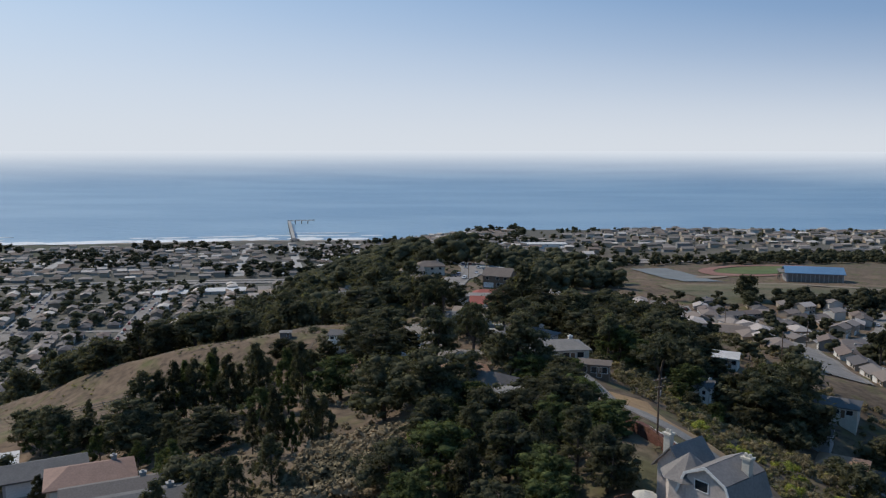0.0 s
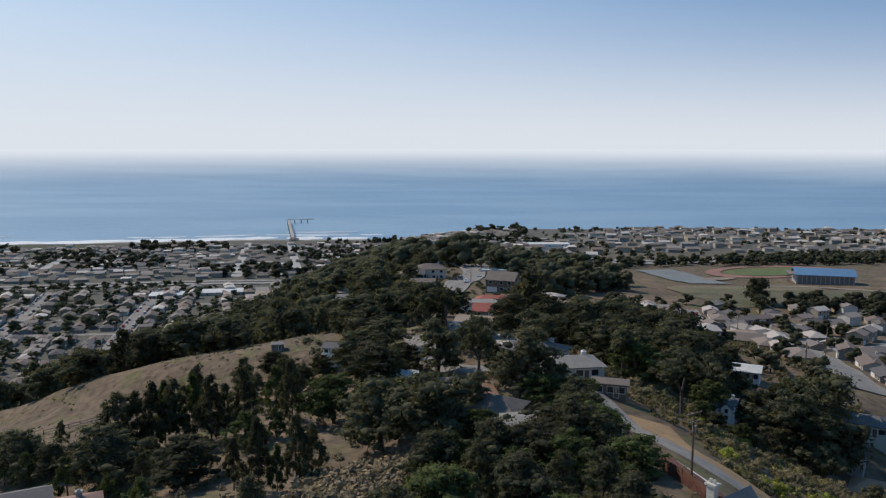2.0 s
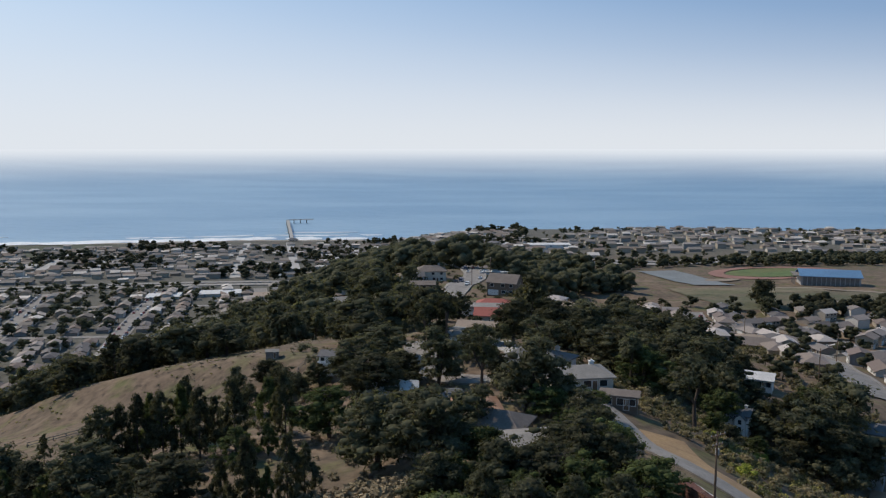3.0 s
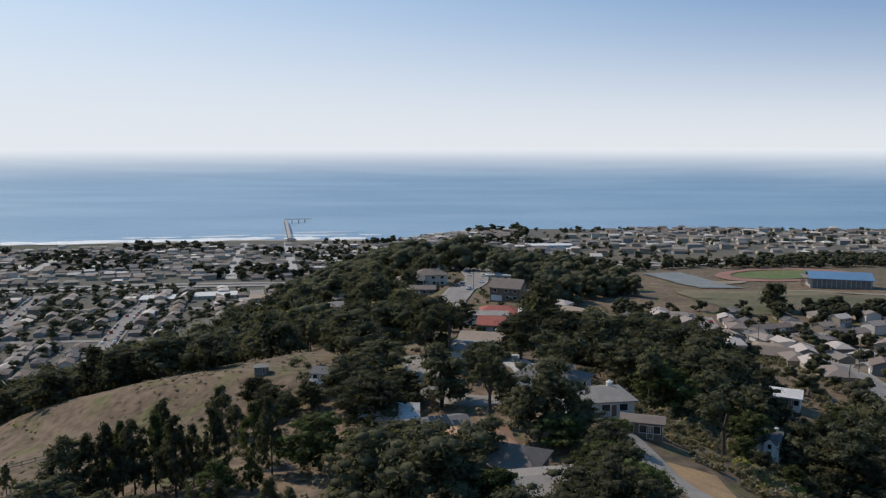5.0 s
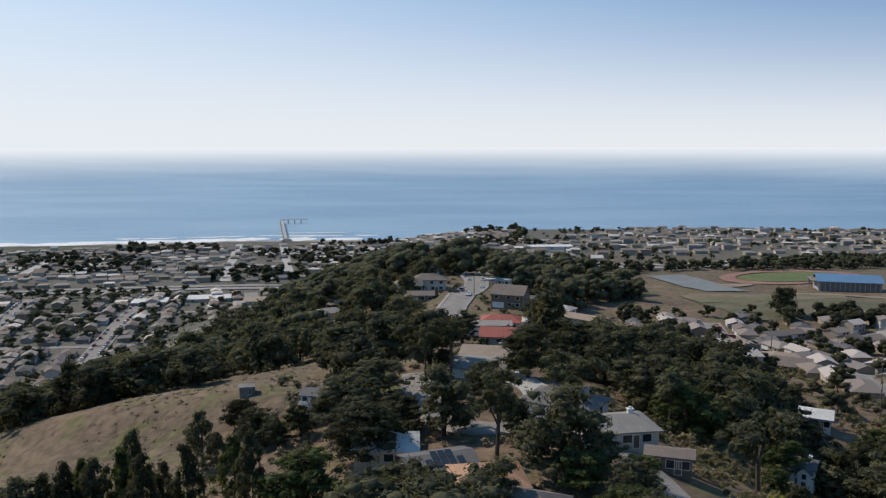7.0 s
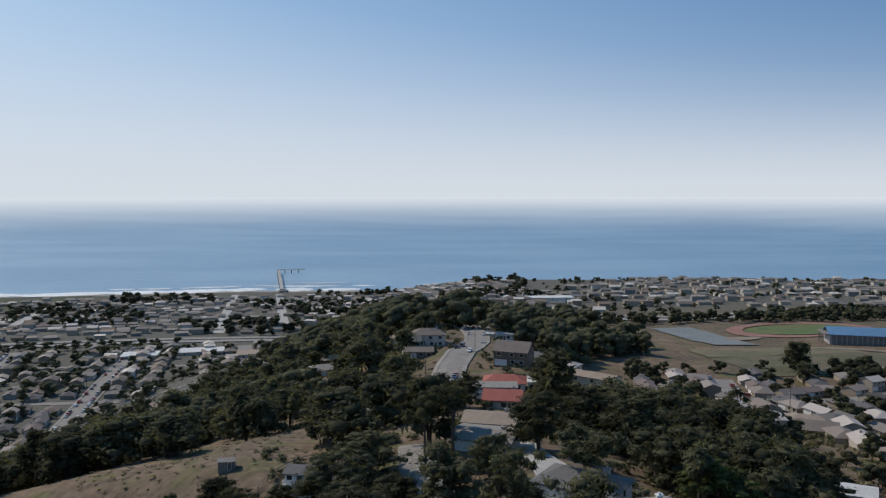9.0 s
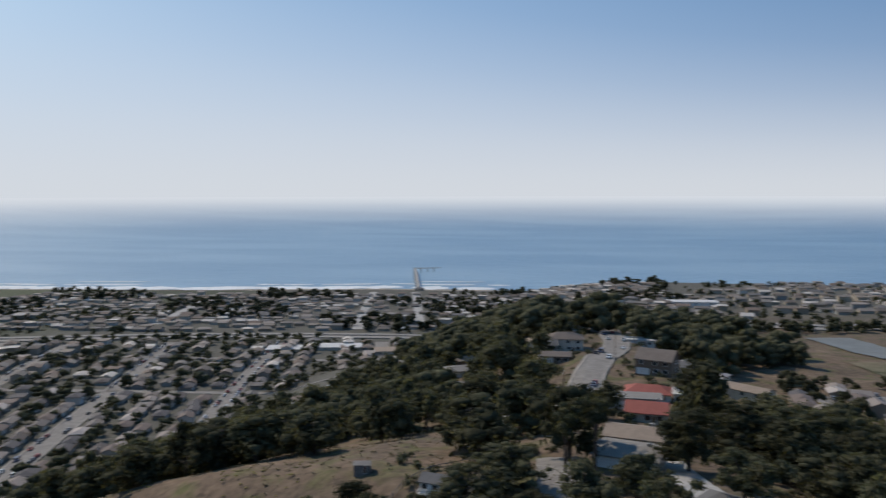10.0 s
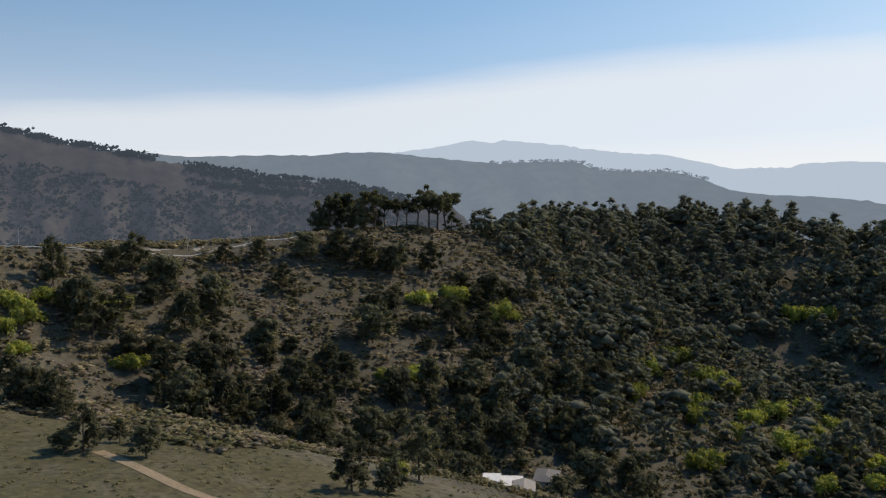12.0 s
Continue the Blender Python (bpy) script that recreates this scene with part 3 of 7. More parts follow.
def crest_trees(name, label, hill, mat, yaw0, yaw1, rows, count, h0, h1, seed):
    """Tree clumps standing on the upper rows of a far hill."""
    rng = np.random.default_rng(seed)
    spots = []
    for k, v in enumerate(hill.data.vertices):
        yaw = math.degrees(math.atan2(-v.co.x, v.co.y - 75))
        if yaw0 < yaw < yaw1 and k % 14 in rows:
            spots.append(v.co.copy())
    verts, faces = [], []
    for _ in range(count):
        h = rng.uniform(h0, h1)
        p = spots[rng.integers(len(spots))]
        if len(rows) > 3:
            p = p.lerp(spots[min(spots.index(p) + 1, len(spots) - 1)], rng.random())
        p = p + Vector((*rng.normal(0, 7, 2), -0.4 * h))
        c = np.array([(rng.normal(0, 0.3 * h), rng.normal(0, 0.3 * h), h * rng.uniform(0.3, 0.85)) for _ in range(6)]) + np.array(p)
        v, f = foliage(rng, c, np.full(6, 0.3 * h), 6, 10, 0.13 * h, 0.85, 0.4)
        faces += (f + len(verts)).tolist()
        verts += v.tolist()
    return tagged(new(name, mesh_from(name, verts, faces, mat)), label, "trees", kind="stuff")
# ---- plants ----
def tufts(rng, centres, radii, count, size, flat=0.6, up=0.5):
    """Leaf sprays as small loose triangles, thickest on the outside of round clumps."""
    k = rng.integers(0, len(centres), count)
    way = rng.normal(size=(count, 3))
    way /= np.linalg.norm(way, axis=1)[:, None]
    place = centres[k] + way * (radii[k] * rng.random(count) ** 0.35)[:, None] * (1, 1, flat)
    facing = way + rng.normal(size=(count, 3)) * 0.55 + (0, 0, up)
    facing /= np.linalg.norm(facing, axis=1)[:, None]
    side = np.cross(facing, rng.normal(size=(count, 3)))
    side /= np.linalg.norm(side, axis=1)[:, None]
    along = np.cross(facing, side)
    s = (size * rng.uniform(0.6, 1.4, count))[:, None]
    tri = np.stack([place - side * s * 0.36, place + side * s * 0.36, place + along * s * 1.5 - (0, 0, 0.12) * s], 1)
    return tri.reshape(-1, 3), np.arange(count * 3).reshape(-1, 3)


def round_form(cuts):
    bm = bmesh.new()
    bmesh.ops.create_icosphere(bm, subdivisions=cuts, radius=1)
    form = np.array([v.co for v in bm.verts]), np.array([[v.index for v in f.verts] for f in bm.faces])
    bm.free()
    return form


ROUND = {1: round_form(1), 0: (np.array(((1, 0, 0), (0, 1, 0), (-1, 0, 0), (0, -1, 0), (0, 0, 1), (0, 0, -0.8)), float) * 1.15, np.array(((0, 1, 4), (1, 2, 4), (2, 3, 4), (3, 0, 4), (1, 0, 5), (2, 1, 5), (3, 2, 5), (0, 3, 5))))}


def foliage(rng, centres, radii, clumps, leaves, size, flat=0.6, up=0.5, fill=1.0, solid=0.58):
    """A crown: uneven dense clumps of foliage, and loose sprays of leaves all over them."""
    unit, tris = ROUND[1 if leaves > 220 or clumps < 4 else 0]
    pick = rng.permutation(len(centres))[:clumps]
    grow = fill * max(1.0, (len(centres) / max(len(pick), 1)) ** 0.36)
    verts, faces, n = [], [], 0
    for k in pick:
        a = rng.uniform(0, 6.28)
        turned = unit @ np.array([[math.cos(a), math.sin(a), 0], [-math.sin(a), math.cos(a), 0], [0, 0, 1]])
        dents = rng.uniform(0.68, 1.22, (len(unit), 1))
        verts.append(centres[k] + turned * dents * (radii[k] * solid * grow) * (1, 1, flat))
        faces.append(tris + n)
        n += len(unit)
    lv, lf = tufts(rng, centres[pick], radii[pick] * grow, leaves, size, flat, up)
    return np.concatenate(verts + [lv]), np.concatenate(faces + [lf + n])


def tube(points, radii, sides=6):
    """A tapered bent stem through points."""
    verts, faces = [], []
    for k, (p, r) in enumerate(zip(points, radii)):
        for a in range(sides):
            verts.append((p[0] + r * math.cos(2 * math.pi * a / sides), p[1] + r * math.sin(2 * math.pi * a / sides), p[2]))
            if k:
                b = (k - 1) * sides
                faces.append((b + a, b + (a + 1) % sides, b + sides + (a + 1) % sides, b + sides + a))
    return verts, faces


def joined(pieces):
    verts, faces = [], []
    for v, f in pieces:
        n = len(verts)
        verts += [tuple(p) for p in v]
        faces += [tuple(int(i) + n for i in face) for face in f]
    return verts, faces


def cypress_form(rng, h, leaves):
    """Old wind-shaped cypress: leaning stems, a broad crown of overlapping flat plates of foliage, a ragged top."""
    stems, centres, radii = [], [], []
    wide, top = rng.uniform(0.42, 0.56), rng.uniform(0.15, 0.5)
    lean = rng.normal(0, 0.05, 2)
    for s in range(rng.integers(2, 4)):
        a, spread = rng.uniform(0, 6.28), rng.uniform(0.04, 0.2) * h
        tip = np.array([math.cos(a) * spread + lean[0] * h, math.sin(a) * spread + lean[1] * h, h * rng.uniform(0.8, 0.98)])
        bend = rng.normal(0, 0.03 * h, 2)
        trunk = lambda u: np.array([tip[0] * u + bend[0] * math.sin(3.1 * u), tip[1] * u + bend[1] * math.sin(3.1 * u), tip[2] * u])
        stems.append(tube([(0, 0, -0.05 * h)] + [tuple(trunk(u)) for u in (0.2, 0.45, 0.7, 1.0)], [0.03 * h, 0.024 * h, 0.017 * h, 0.011 * h, 0.003 * h]))
        for u in np.arange(rng.uniform(0.2, 0.34), 1.0, 0.075):
            dome = math.sqrt(max(1 - ((u - 0.42) / 0.66) ** 2, 0.0)) * (1 - top * max(u - 0.5, 0))
            for a in rng.uniform(0, 6.28, rng.integers(3, 6)):
                root, out = trunk(u), h * wide * dome * rng.uniform(0.45, 1.15)
                end = root + np.array([math.cos(a) * out, math.sin(a) * out, out * rng.uniform(-0.02, 0.24)])
                stems.append(tube([tuple(root), tuple(end)], [0.009 * h, 0.002 * h], 3))
                for v in (0.45, 0.75, 1.0):
                    centres.append(root + (end - root) * v + rng.normal(0, 0.02 * h, 3)), radii.append(h * rng.uniform(0.075, 0.135) * (0.75 + 0.35 * v))
    return stems, foliage(rng, np.array(centres), np.array(radii), 10 + leaves // 45, int(leaves * (0.6 if leaves < 700 else 1.1)), 0.027 * h * min(math.sqrt(6400 / leaves), 2.6), 0.5 if leaves > 2000 else 0.66, 0.8, solid=0.76 if leaves < 700 else 0.55)


def pine_form(rng, h, leaves):
    """Young pine: one straight stem, whorls of rising branches, a pointed uneven crown."""
    stems = [tube([(0, 0, -0.5), (rng.normal(0, 0.01) * h, 0, h * 0.5), (0, rng.normal(0, 0.02) * h, h)], [0.02 * h, 0.013 * h, 0.002 * h])]
    centres, radii = [], []
    for z in np.arange(0.16, 1.0, 0.075):
        reach = (0.4 * (1 - z) ** 0.7 + 0.04) * h * rng.uniform(0.75, 1.2)
        for a in rng.uniform(0, 6.28, 6 if z < 0.8 else 3):
            d = reach * rng.uniform(0.45, 1.05)
            p = np.array([math.cos(a) * d, math.sin(a) * d, z * h + 0.3 * d])
            centres.append(p), radii.append(h * rng.uniform(0.06, 0.11))
            stems.append(tube([(0, 0, z * h), tuple(p)], [0.006 * h, 0.002 * h], 3))
    centres.append(np.array([0, 0, 0.97 * h])), radii.append(0.04 * h)
    return stems, foliage(rng, np.array(centres), np.array(radii), 14 + leaves // 60, int(leaves * (0.6 if leaves < 700 else 1.1)), 0.027 * h * min(math.sqrt(5200 / leaves), 2.6), 0.85, 0.7, fill=0.9, solid=0.7 if leaves < 700 else 0.55)


def gum_form(rng, h, leaves):
    """Tall gum: a long pale stem, forked limbs and loose clouds of leaves high up."""
    stems, centres, radii = [], [], []
    fork = np.array([*rng.normal(0, 0.03, 2), 0.4]) * h
    stems.append(tube([(0, 0, -0.6), tuple(fork)], [0.028 * h, 0.018 * h]))
    for s in range(rng.integers(4, 7)):
        a, spread = rng.uniform(0, 6.28), rng.uniform(0.06, 0.26) * h
        tip = np.array([math.cos(a) * spread, math.sin(a) * spread, h * rng.uniform(0.68, 0.97)])
        stems.append(tube([tuple(fork), tuple((fork + tip) / 2 + rng.normal(0, 0.02 * h, 3)), tuple(tip)], [0.015 * h, 0.01 * h, 0.003 * h], 5))
        for c in range(7):
            centres.append(tip + rng.normal(0, 1, 3) * (0.075 * h, 0.075 * h, 0.085 * h) - (0, 0, 0.05 * h)), radii.append(h * rng.uniform(0.05, 0.1))
    return stems, foliage(rng, np.array(centres), np.array(radii), 8 + leaves // 110, int(leaves * (0.6 if leaves < 700 else 1.1)), 0.025 * h * min(math.sqrt(5200 / leaves), 2.6), 0.75, 0.4, fill=0.85)


def bush_form(rng, h, leaves):
    """A many-stemmed shrub, wider than high."""
    stems, centres, radii = [], [], []
    for s in range(rng.integers(7, 12)):
        a, d = rng.uniform(0, 6.28), rng.uniform(0, 0.75) * h
        p = np.array([math.cos(a) * d, math.sin(a) * d, h * rng.uniform(0.3, 0.75) * (1 - 0.35 * d / h)])
        centres.append(p), radii.append(h * rng.uniform(0.25, 0.42))
        stems.append(tube([(0, 0, -0.3), tuple(p)], [0.03 * h, 0.01 * h], 3))
    return stems, foliage(rng, np.array(centres), np.array(radii), 3 + leaves // 60, int(leaves * 0.8), 0.1 * h * min(math.sqrt(900 / leaves), 2.0), 0.85, 0.6, solid=0.62)


FORMS = {"cypress": cypress_form, "pine": pine_form, "gum": gum_form, "bush": bush_form}


def plant_kit(form, seed, h, leaves, leaf_mat, bark="bark"):
    """Stem and crown meshes of one grown plant."""
    rng = np.random.default_rng(seed)
    stems, crown = FORMS[form](rng, h, leaves)
    top = mesh_from(form + "_crown", *crown, M[leaf_mat])
    top.polygons.foreach_set("use_smooth", [True] * len(top.polygons))
    return mesh_from(form + "_stem", *joined(stems), M[bark]), top


KITS = {
    "cypress": [plant_kit("cypress", s, 12, 5200, "needles") for s in (1, 2, 3, 4, 5, 8, 9)],
    "green_cypress": [plant_kit("cypress", s, 12, 5200, "fresh_needles") for s in (6, 7)],
    "pine": [plant_kit("pine", s, 10, 4000, "needles") for s in (11, 12, 13, 14)],
    "green_pine": [plant_kit("pine", s, 10, 4000, "fresh_needles") for s in (15, 16)],
    "gum": [plant_kit("gum", s, 14, 4200, "gum_leaves") for s in (21, 22, 23)],
    "mid_cypress": [plant_kit("cypress", s, 12, 1500, "needles") for s in (71, 72, 73, 74, 75)],
    "mid_pine": [plant_kit("pine", s, 10, 1300, "needles") for s in (81, 82, 83, 84)],
    "mid_gum": [plant_kit("gum", s, 14, 1500, "needles") for s in (91, 92, 93)],
    "far_cypress": [plant_kit("cypress", s, 12, 1300, "needles") for s in (31, 32, 33, 34)],
    "far_gum": [plant_kit("gum", s, 14, 1300, "gum_leaves") for s in (41, 42)],
    "bush": [plant_kit("bush", s, 2.4, 900, "scrub") for s in (51, 52, 53)],
    "broom": [plant_kit("bush", s, 2.6, 900, "broom") for s in (61, 62, 63)],
}
BASE_HEIGHT = {"mid_cypress": 12, "mid_pine": 10, "mid_gum": 14, "cypress": 12, "green_cypress": 12, "pine": 10, "green_pine": 10, "gum": 14, "far_cypress": 12, "far_gum": 14, "bush": 2.4, "broom": 2.6}
PLANT_TAGS = {
    "cypress": ("tree", "dark spreading cypress with ragged flat storeys of foliage", "tree"), "green_cypress": ("tree", "fresh green spreading cypress on the ridge", "tree"),
    "pine": ("tree", "young dark green pine with a pointed crown", "tree"), "green_pine": ("tree", "young olive green pine on the dry slope", "tree"),
    "mid_cypress": ("tree", "dark ragged cypress on the scrubby hillside", "tree"), "mid_pine": ("tree", "dark pointed pine on the scrubby hillside", "tree"), "mid_gum": ("tree", "tall dark pine with a bare trunk and high crown", "tree"),
    "gum": ("tree", "tall gum tree with a pale stem and loose leaves", "tree"), "far_cypress": ("tree", "dark cypress among the houses", "tree"),
    "far_gum": ("tree", "tall gum tree among the houses", "tree"), "bush": ("shrub", "grey-green rounded shrub on the hillside", "shrub"), "broom": ("shrub", "bright yellow-green broom shrub lit by the sun", "shrub"),
}
plant_rng = np.random.default_rng(99)


def plant(kind, x, y, h, group="trees on the ridge", wide=1.0):
    name, label, category = PLANT_TAGS[kind]
    stem, crown = KITS[kind][plant_rng.integers(len(KITS[kind]))]
    ob = tagged(new(name), label, category, group)
    k = h / BASE_HEIGHT[kind]
    kw = k * wide
    ob.matrix_world = pose(x, y, level(x, y) - 0.1, 0, 0, plant_rng.uniform(0, 360)) @ Matrix.Diagonal((kw * plant_rng.uniform(0.88, 1.15), kw * plant_rng.uniform(0.88, 1.15), k, 1))
    part("trunk", stem, None, ob)
    part("crown", crown, None, ob)
    return ob


class Claims:
    """Circles kept free of random plants and lots, in square bins."""

    def __init__(self):
        self.bins = {}

    def append(self, circle):
        x, y, r = circle
        for i in range(int((x - r - 8) // 24), int((x + r + 8) // 24) + 1):
            for j in range(int((y - r - 8) // 24), int((y + r + 8) // 24) + 1):
                self.bins.setdefault((i, j), []).append(circle)

    def near(self, x, y):
        return self.bins.get((int(x // 24), int(y // 24)), ())


TAKEN = Claims()


def free(x, y, gap=0.0):
    return all((x - a) ** 2 + (y - b) ** 2 > (r + gap) ** 2 for a, b, r in TAKEN.near(x, y))


def scatter(seed, count, area, spacing, clear=True):
    """Up to count random places in area, an (x, y) test within a box, at least spacing apart."""
    rng = np.random.default_rng(seed)
    x0, x1, y0, y1, inside = area
    out, cells = [], {}
    for _ in range(count * 25):
        if len(out) >= count:
            break
        x, y = rng.uniform(x0, x1), rng.uniform(y0, y1)
        if not inside(x, y) or (clear and not free(x, y)):
            continue
        cx, cy = int(x // spacing), int(y // spacing)
        if any((x - a) ** 2 + (y - b) ** 2 < spacing ** 2 for i in (-1, 0, 1) for j in (-1, 0, 1) for a, b in cells.get((cx + i, cy + j), ())):
            continue
        cells.setdefault((cx, cy), []).append((x, y))
        out.append((x, y))
    return out


def grove(name, label, spots, form, mat, h0, h1, leaves, variants=5, seed=0, size=1.0):
    """Woods too many to count: one mesh of many whole trees or shrubs."""
    rng = np.random.default_rng(seed)
    kits = []
    for k in range(variants):
        stems, crown = FORMS[form](np.random.default_rng(seed + 100 + k), 1.0, leaves)
        sv, sf = joined(stems[:1])
        kits.append((np.concatenate([np.array(sv), crown[0]]), [tuple(f) for f in sf], crown[1] + len(sv)))
    all_v, all_f, n = [], [], 0
    stem_faces = 0
    for x, y in spots:
        v, sf, cf = kits[rng.integers(variants)]
        a, h = rng.uniform(0, 6.28), rng.uniform(h0, h1)
        c, s = math.cos(a) * h, math.sin(a) * h
        z = level(x, y)
        w = np.stack([v[:, 0] * c - v[:, 1] * s, v[:, 0] * s + v[:, 1] * c, v[:, 2] * h], -1) * (size, size, 1) + (x, y, z)
        all_v.append(w)
        all_f += [tuple(i + n for i in f) for f in sf] + (cf + n).tolist()
        n += len(v)
    data = bpy.data.meshes.new(name)
    data.from_pydata(np.concatenate(all_v).tolist(), [], all_f)
    data.materials.append(M[mat])
    data.polygons.foreach_set("use_smooth", [True] * len(data.polygons))
    return tagged(new(name, data), label, "trees" if form != "bush" else "shrubs", kind="stuff")


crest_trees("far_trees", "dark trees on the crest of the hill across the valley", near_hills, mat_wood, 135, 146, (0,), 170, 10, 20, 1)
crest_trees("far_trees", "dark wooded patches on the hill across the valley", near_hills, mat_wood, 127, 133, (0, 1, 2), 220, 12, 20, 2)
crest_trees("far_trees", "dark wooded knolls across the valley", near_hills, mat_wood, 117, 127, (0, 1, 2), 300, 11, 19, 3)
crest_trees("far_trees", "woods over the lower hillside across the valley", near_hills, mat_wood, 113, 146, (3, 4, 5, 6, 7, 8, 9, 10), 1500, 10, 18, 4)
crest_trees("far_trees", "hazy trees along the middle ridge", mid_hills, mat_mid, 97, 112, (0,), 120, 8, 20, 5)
# ---- roads ----
def box_into(bm, lo, hi, m=None, bevel=0.0):
    """A box between two corners, put into a bmesh."""
    made = bmesh.ops.create_cube(bm, size=1)["verts"]
    size = [b - a for a, b in zip(lo, hi)]
    mid = [(a + b) / 2 for a, b in zip(lo, hi)]
    bmesh.ops.scale(bm, vec=size, verts=made)
    bmesh.ops.translate(bm, vec=mid, verts=made)
    if bevel:
        edges = list({e for v in made for e in v.link_edges})
        made = list({v for f in bmesh.ops.bevel(bm, geom=edges, offset=bevel, segments=1, affect="EDGES")["faces"] for v in f.verts} | {v for v in made if v.is_valid})
    if m is not None:
        bmesh.ops.transform(bm, matrix=m, verts=[v for v in made if v.is_valid])


def along(nodes, step):
    """Even places and headings along a smooth line through nodes."""
    p = np.array(nodes, float)
    for _ in range(3):
        q = np.empty((2 * len(p) - 2, 2))
        q[0::2], q[1::2] = 0.75 * p[:-1] + 0.25 * p[1:], 0.25 * p[:-1] + 0.75 * p[1:]
        p = np.concatenate([p[:1], q, p[-1:]])
    d = np.r_[0, np.cumsum(np.hypot(*np.diff(p, axis=0).T))]
    s = np.linspace(0, d[-1], max(2, int(d[-1] / step) + 1))
    q = np.stack([np.interp(s, d, p[:, 0]), np.interp(s, d, p[:, 1])], 1)
    t = np.gradient(q, axis=0)
    return q, t / np.linalg.norm(t, axis=1)[:, None]


def strip(name, nodes, lo, hi, lift, mat, label="", step=4.0, kind="structure", category="road", thick=0.3, cut=None):
    """A paved band between two offsets from a line (plus is to its right), lying on the land, with edges that go down into it."""
    q, t = along(nodes, step)
    across = np.stack([t[:, 1], -t[:, 0]], 1)
    n = 4
    verts, faces = [], []
    for k, (p, a) in enumerate(zip(q, across)):
        row = [p + a * (lo + (hi - lo) * u) for u in np.linspace(0, 1, n)]
        zs = [level(*r) + lift for r in row]
        base = len(verts)
        verts += [(*row[0], zs[0] - thick)] + [(*r, z) for r, z in zip(row, zs)] + [(*row[-1], zs[-1] - thick)]
        if k:
            for j in range(n + 1):
                faces.append((base - n - 2 + j, base + j, base + j + 1, base - n - 1 + j))
    ob = new(name, mesh_from(name, verts, faces, M[mat]))
    for k in range(0, len(q), 2):
        TAKEN.append((q[k][0], q[k][1], max(abs(lo), abs(hi)) + 1.2))
    return tagged(ob, label, category, kind=kind)


def street(nodes, wide, label, walks=True):
    strip("road", nodes, -wide / 2, wide / 2, 0.3, "asphalt", label)
    if walks:
        strip("pavement", nodes, wide / 2, wide / 2 + 1.6, 0.45, "worn_concrete", "pale concrete pavement with a kerb along the street", category="pavement")
        strip("pavement", nodes, -wide / 2 - 1.6, -wide / 2, 0.45, "worn_concrete", "pale concrete pavement with a kerb along the street", category="pavement")


NEAR_ROAD = ((14, 190), (22, 174), (26.5, 158), (27.5, 146), (29.5, 136), (34, 128), (41, 121), (51, 113), (63, 103), (80, 90))
RIDGE_LANE = ((16, 186), (8, 187), (0, 186), (-8, 193), (-13, 206), (-15, 228))
RIDGE_STREET = ((-16, 312), (-15, 330), (-13, 370), (-9, 405), (-2, 450), (-7, 505), (-20, 560))
LEFT_STREETS = [((-300, 300), (-360, 330), (-420, 392), (-452, 470)), ((-196, 360), (-232, 480), (-276, 620), (-322, 790)), ((-262, 340), (-300, 440), (-352, 580), (-425, 765)), ((-345, 345), (-392, 450), (-440, 560), (-512, 730)), ((-430, 440), (-490, 560), (-580, 720)), ((-140, 560), (-185, 680), (-230, 820))]
CROSS_STREETS = [((-150, 590), (-260, 565), (-380, 545), (-470, 520)), ((-120, 720), (-300, 700), (-460, 670), (-560, 640))]
CREEK_ROAD = ((-336, 204), (-328, 226), (-318, 250), (-290, 300), (-262, 340))
RIGHT_STREET = ((112, 236), (114, 248), (116, 266), (122, 300), (130, 330), (118, 365), (104, 400), (112, 450))
RIGHT_STREETS = [((130, 330), (165, 350), (200, 390), (215, 440)), ((104, 400), (150, 410), (190, 430)), ((84, 330), (80, 380), (84, 440))]
HIGHWAY = ((-1100, 520), (-760, 640), (-500, 790), (-262, 862), (-90, 870), (20, 790), (130, 715), (215, 752), (430, 930), (800, 1180))
street(NEAR_ROAD, 6.0, "grey worn asphalt road running along the ridge", False)
strip("dirt_verge", NEAR_ROAD[2:7], -11.0, -3.0, 0.22, "dirt", "bare orange-brown dirt verge beside the road", category="verge")
street(RIDGE_LANE, 7.0, "pale concrete lane between the ridge houses", False)
street(RIDGE_STREET, 9.5, "pale asphalt residential street on the ridge")
strip("driveway", ((11, 186), (12, 200), (9, 218), (6, 232)), -3.5, 3.5, 0.27, "concrete", "pale concrete driveway", category="driveway")
street(LEFT_STREETS[0], 6.5, "narrow grey lane under the wooded hill", False)
for line in LEFT_STREETS[1:]:
    street(line, 10, "sunlit grey town street lined with parked cars")
for line in CROSS_STREETS:
    street(line, 8, "grey cross street between the houses", False)
street(CREEK_ROAD, 7, "narrow grey road along the valley floor", False)
street(RIGHT_STREET, 10, "pale wide residential street below the ridge")
for line in RIGHT_STREETS:
    street(line, 8, "grey residential street below the ridge", False)
strip("road", HIGHWAY, -17, -2.5, 0.9, "worn_concrete", "pale concrete coast highway carriageway", thick=2.0, step=12)
strip("road", HIGHWAY, 2.5, 17, 0.9, "worn_concrete", "pale concrete coast highway carriageway", thick=2.0, step=12)
strip("highway_barrier", HIGHWAY, -0.35, 0.35, 1.8, "concrete", "long pale concrete barrier between the carriageways", category="barrier", step=12)
SHORE_STREETS = [((-284, 905), (-321, 1033), (-397, 1316), (-404, 1350)), ((-222, 950), (-248, 1039), (-287, 1188), (-335, 1362)), ((-520, 885), (-569, 1035), (-640, 1240)), ((-145, 990), (-178, 1120), (-240, 1370))]
for line in SHORE_STREETS:
    strip("road", line, -6, 6, 0.3, "concrete", "straight pale street running down to the beach", step=14)
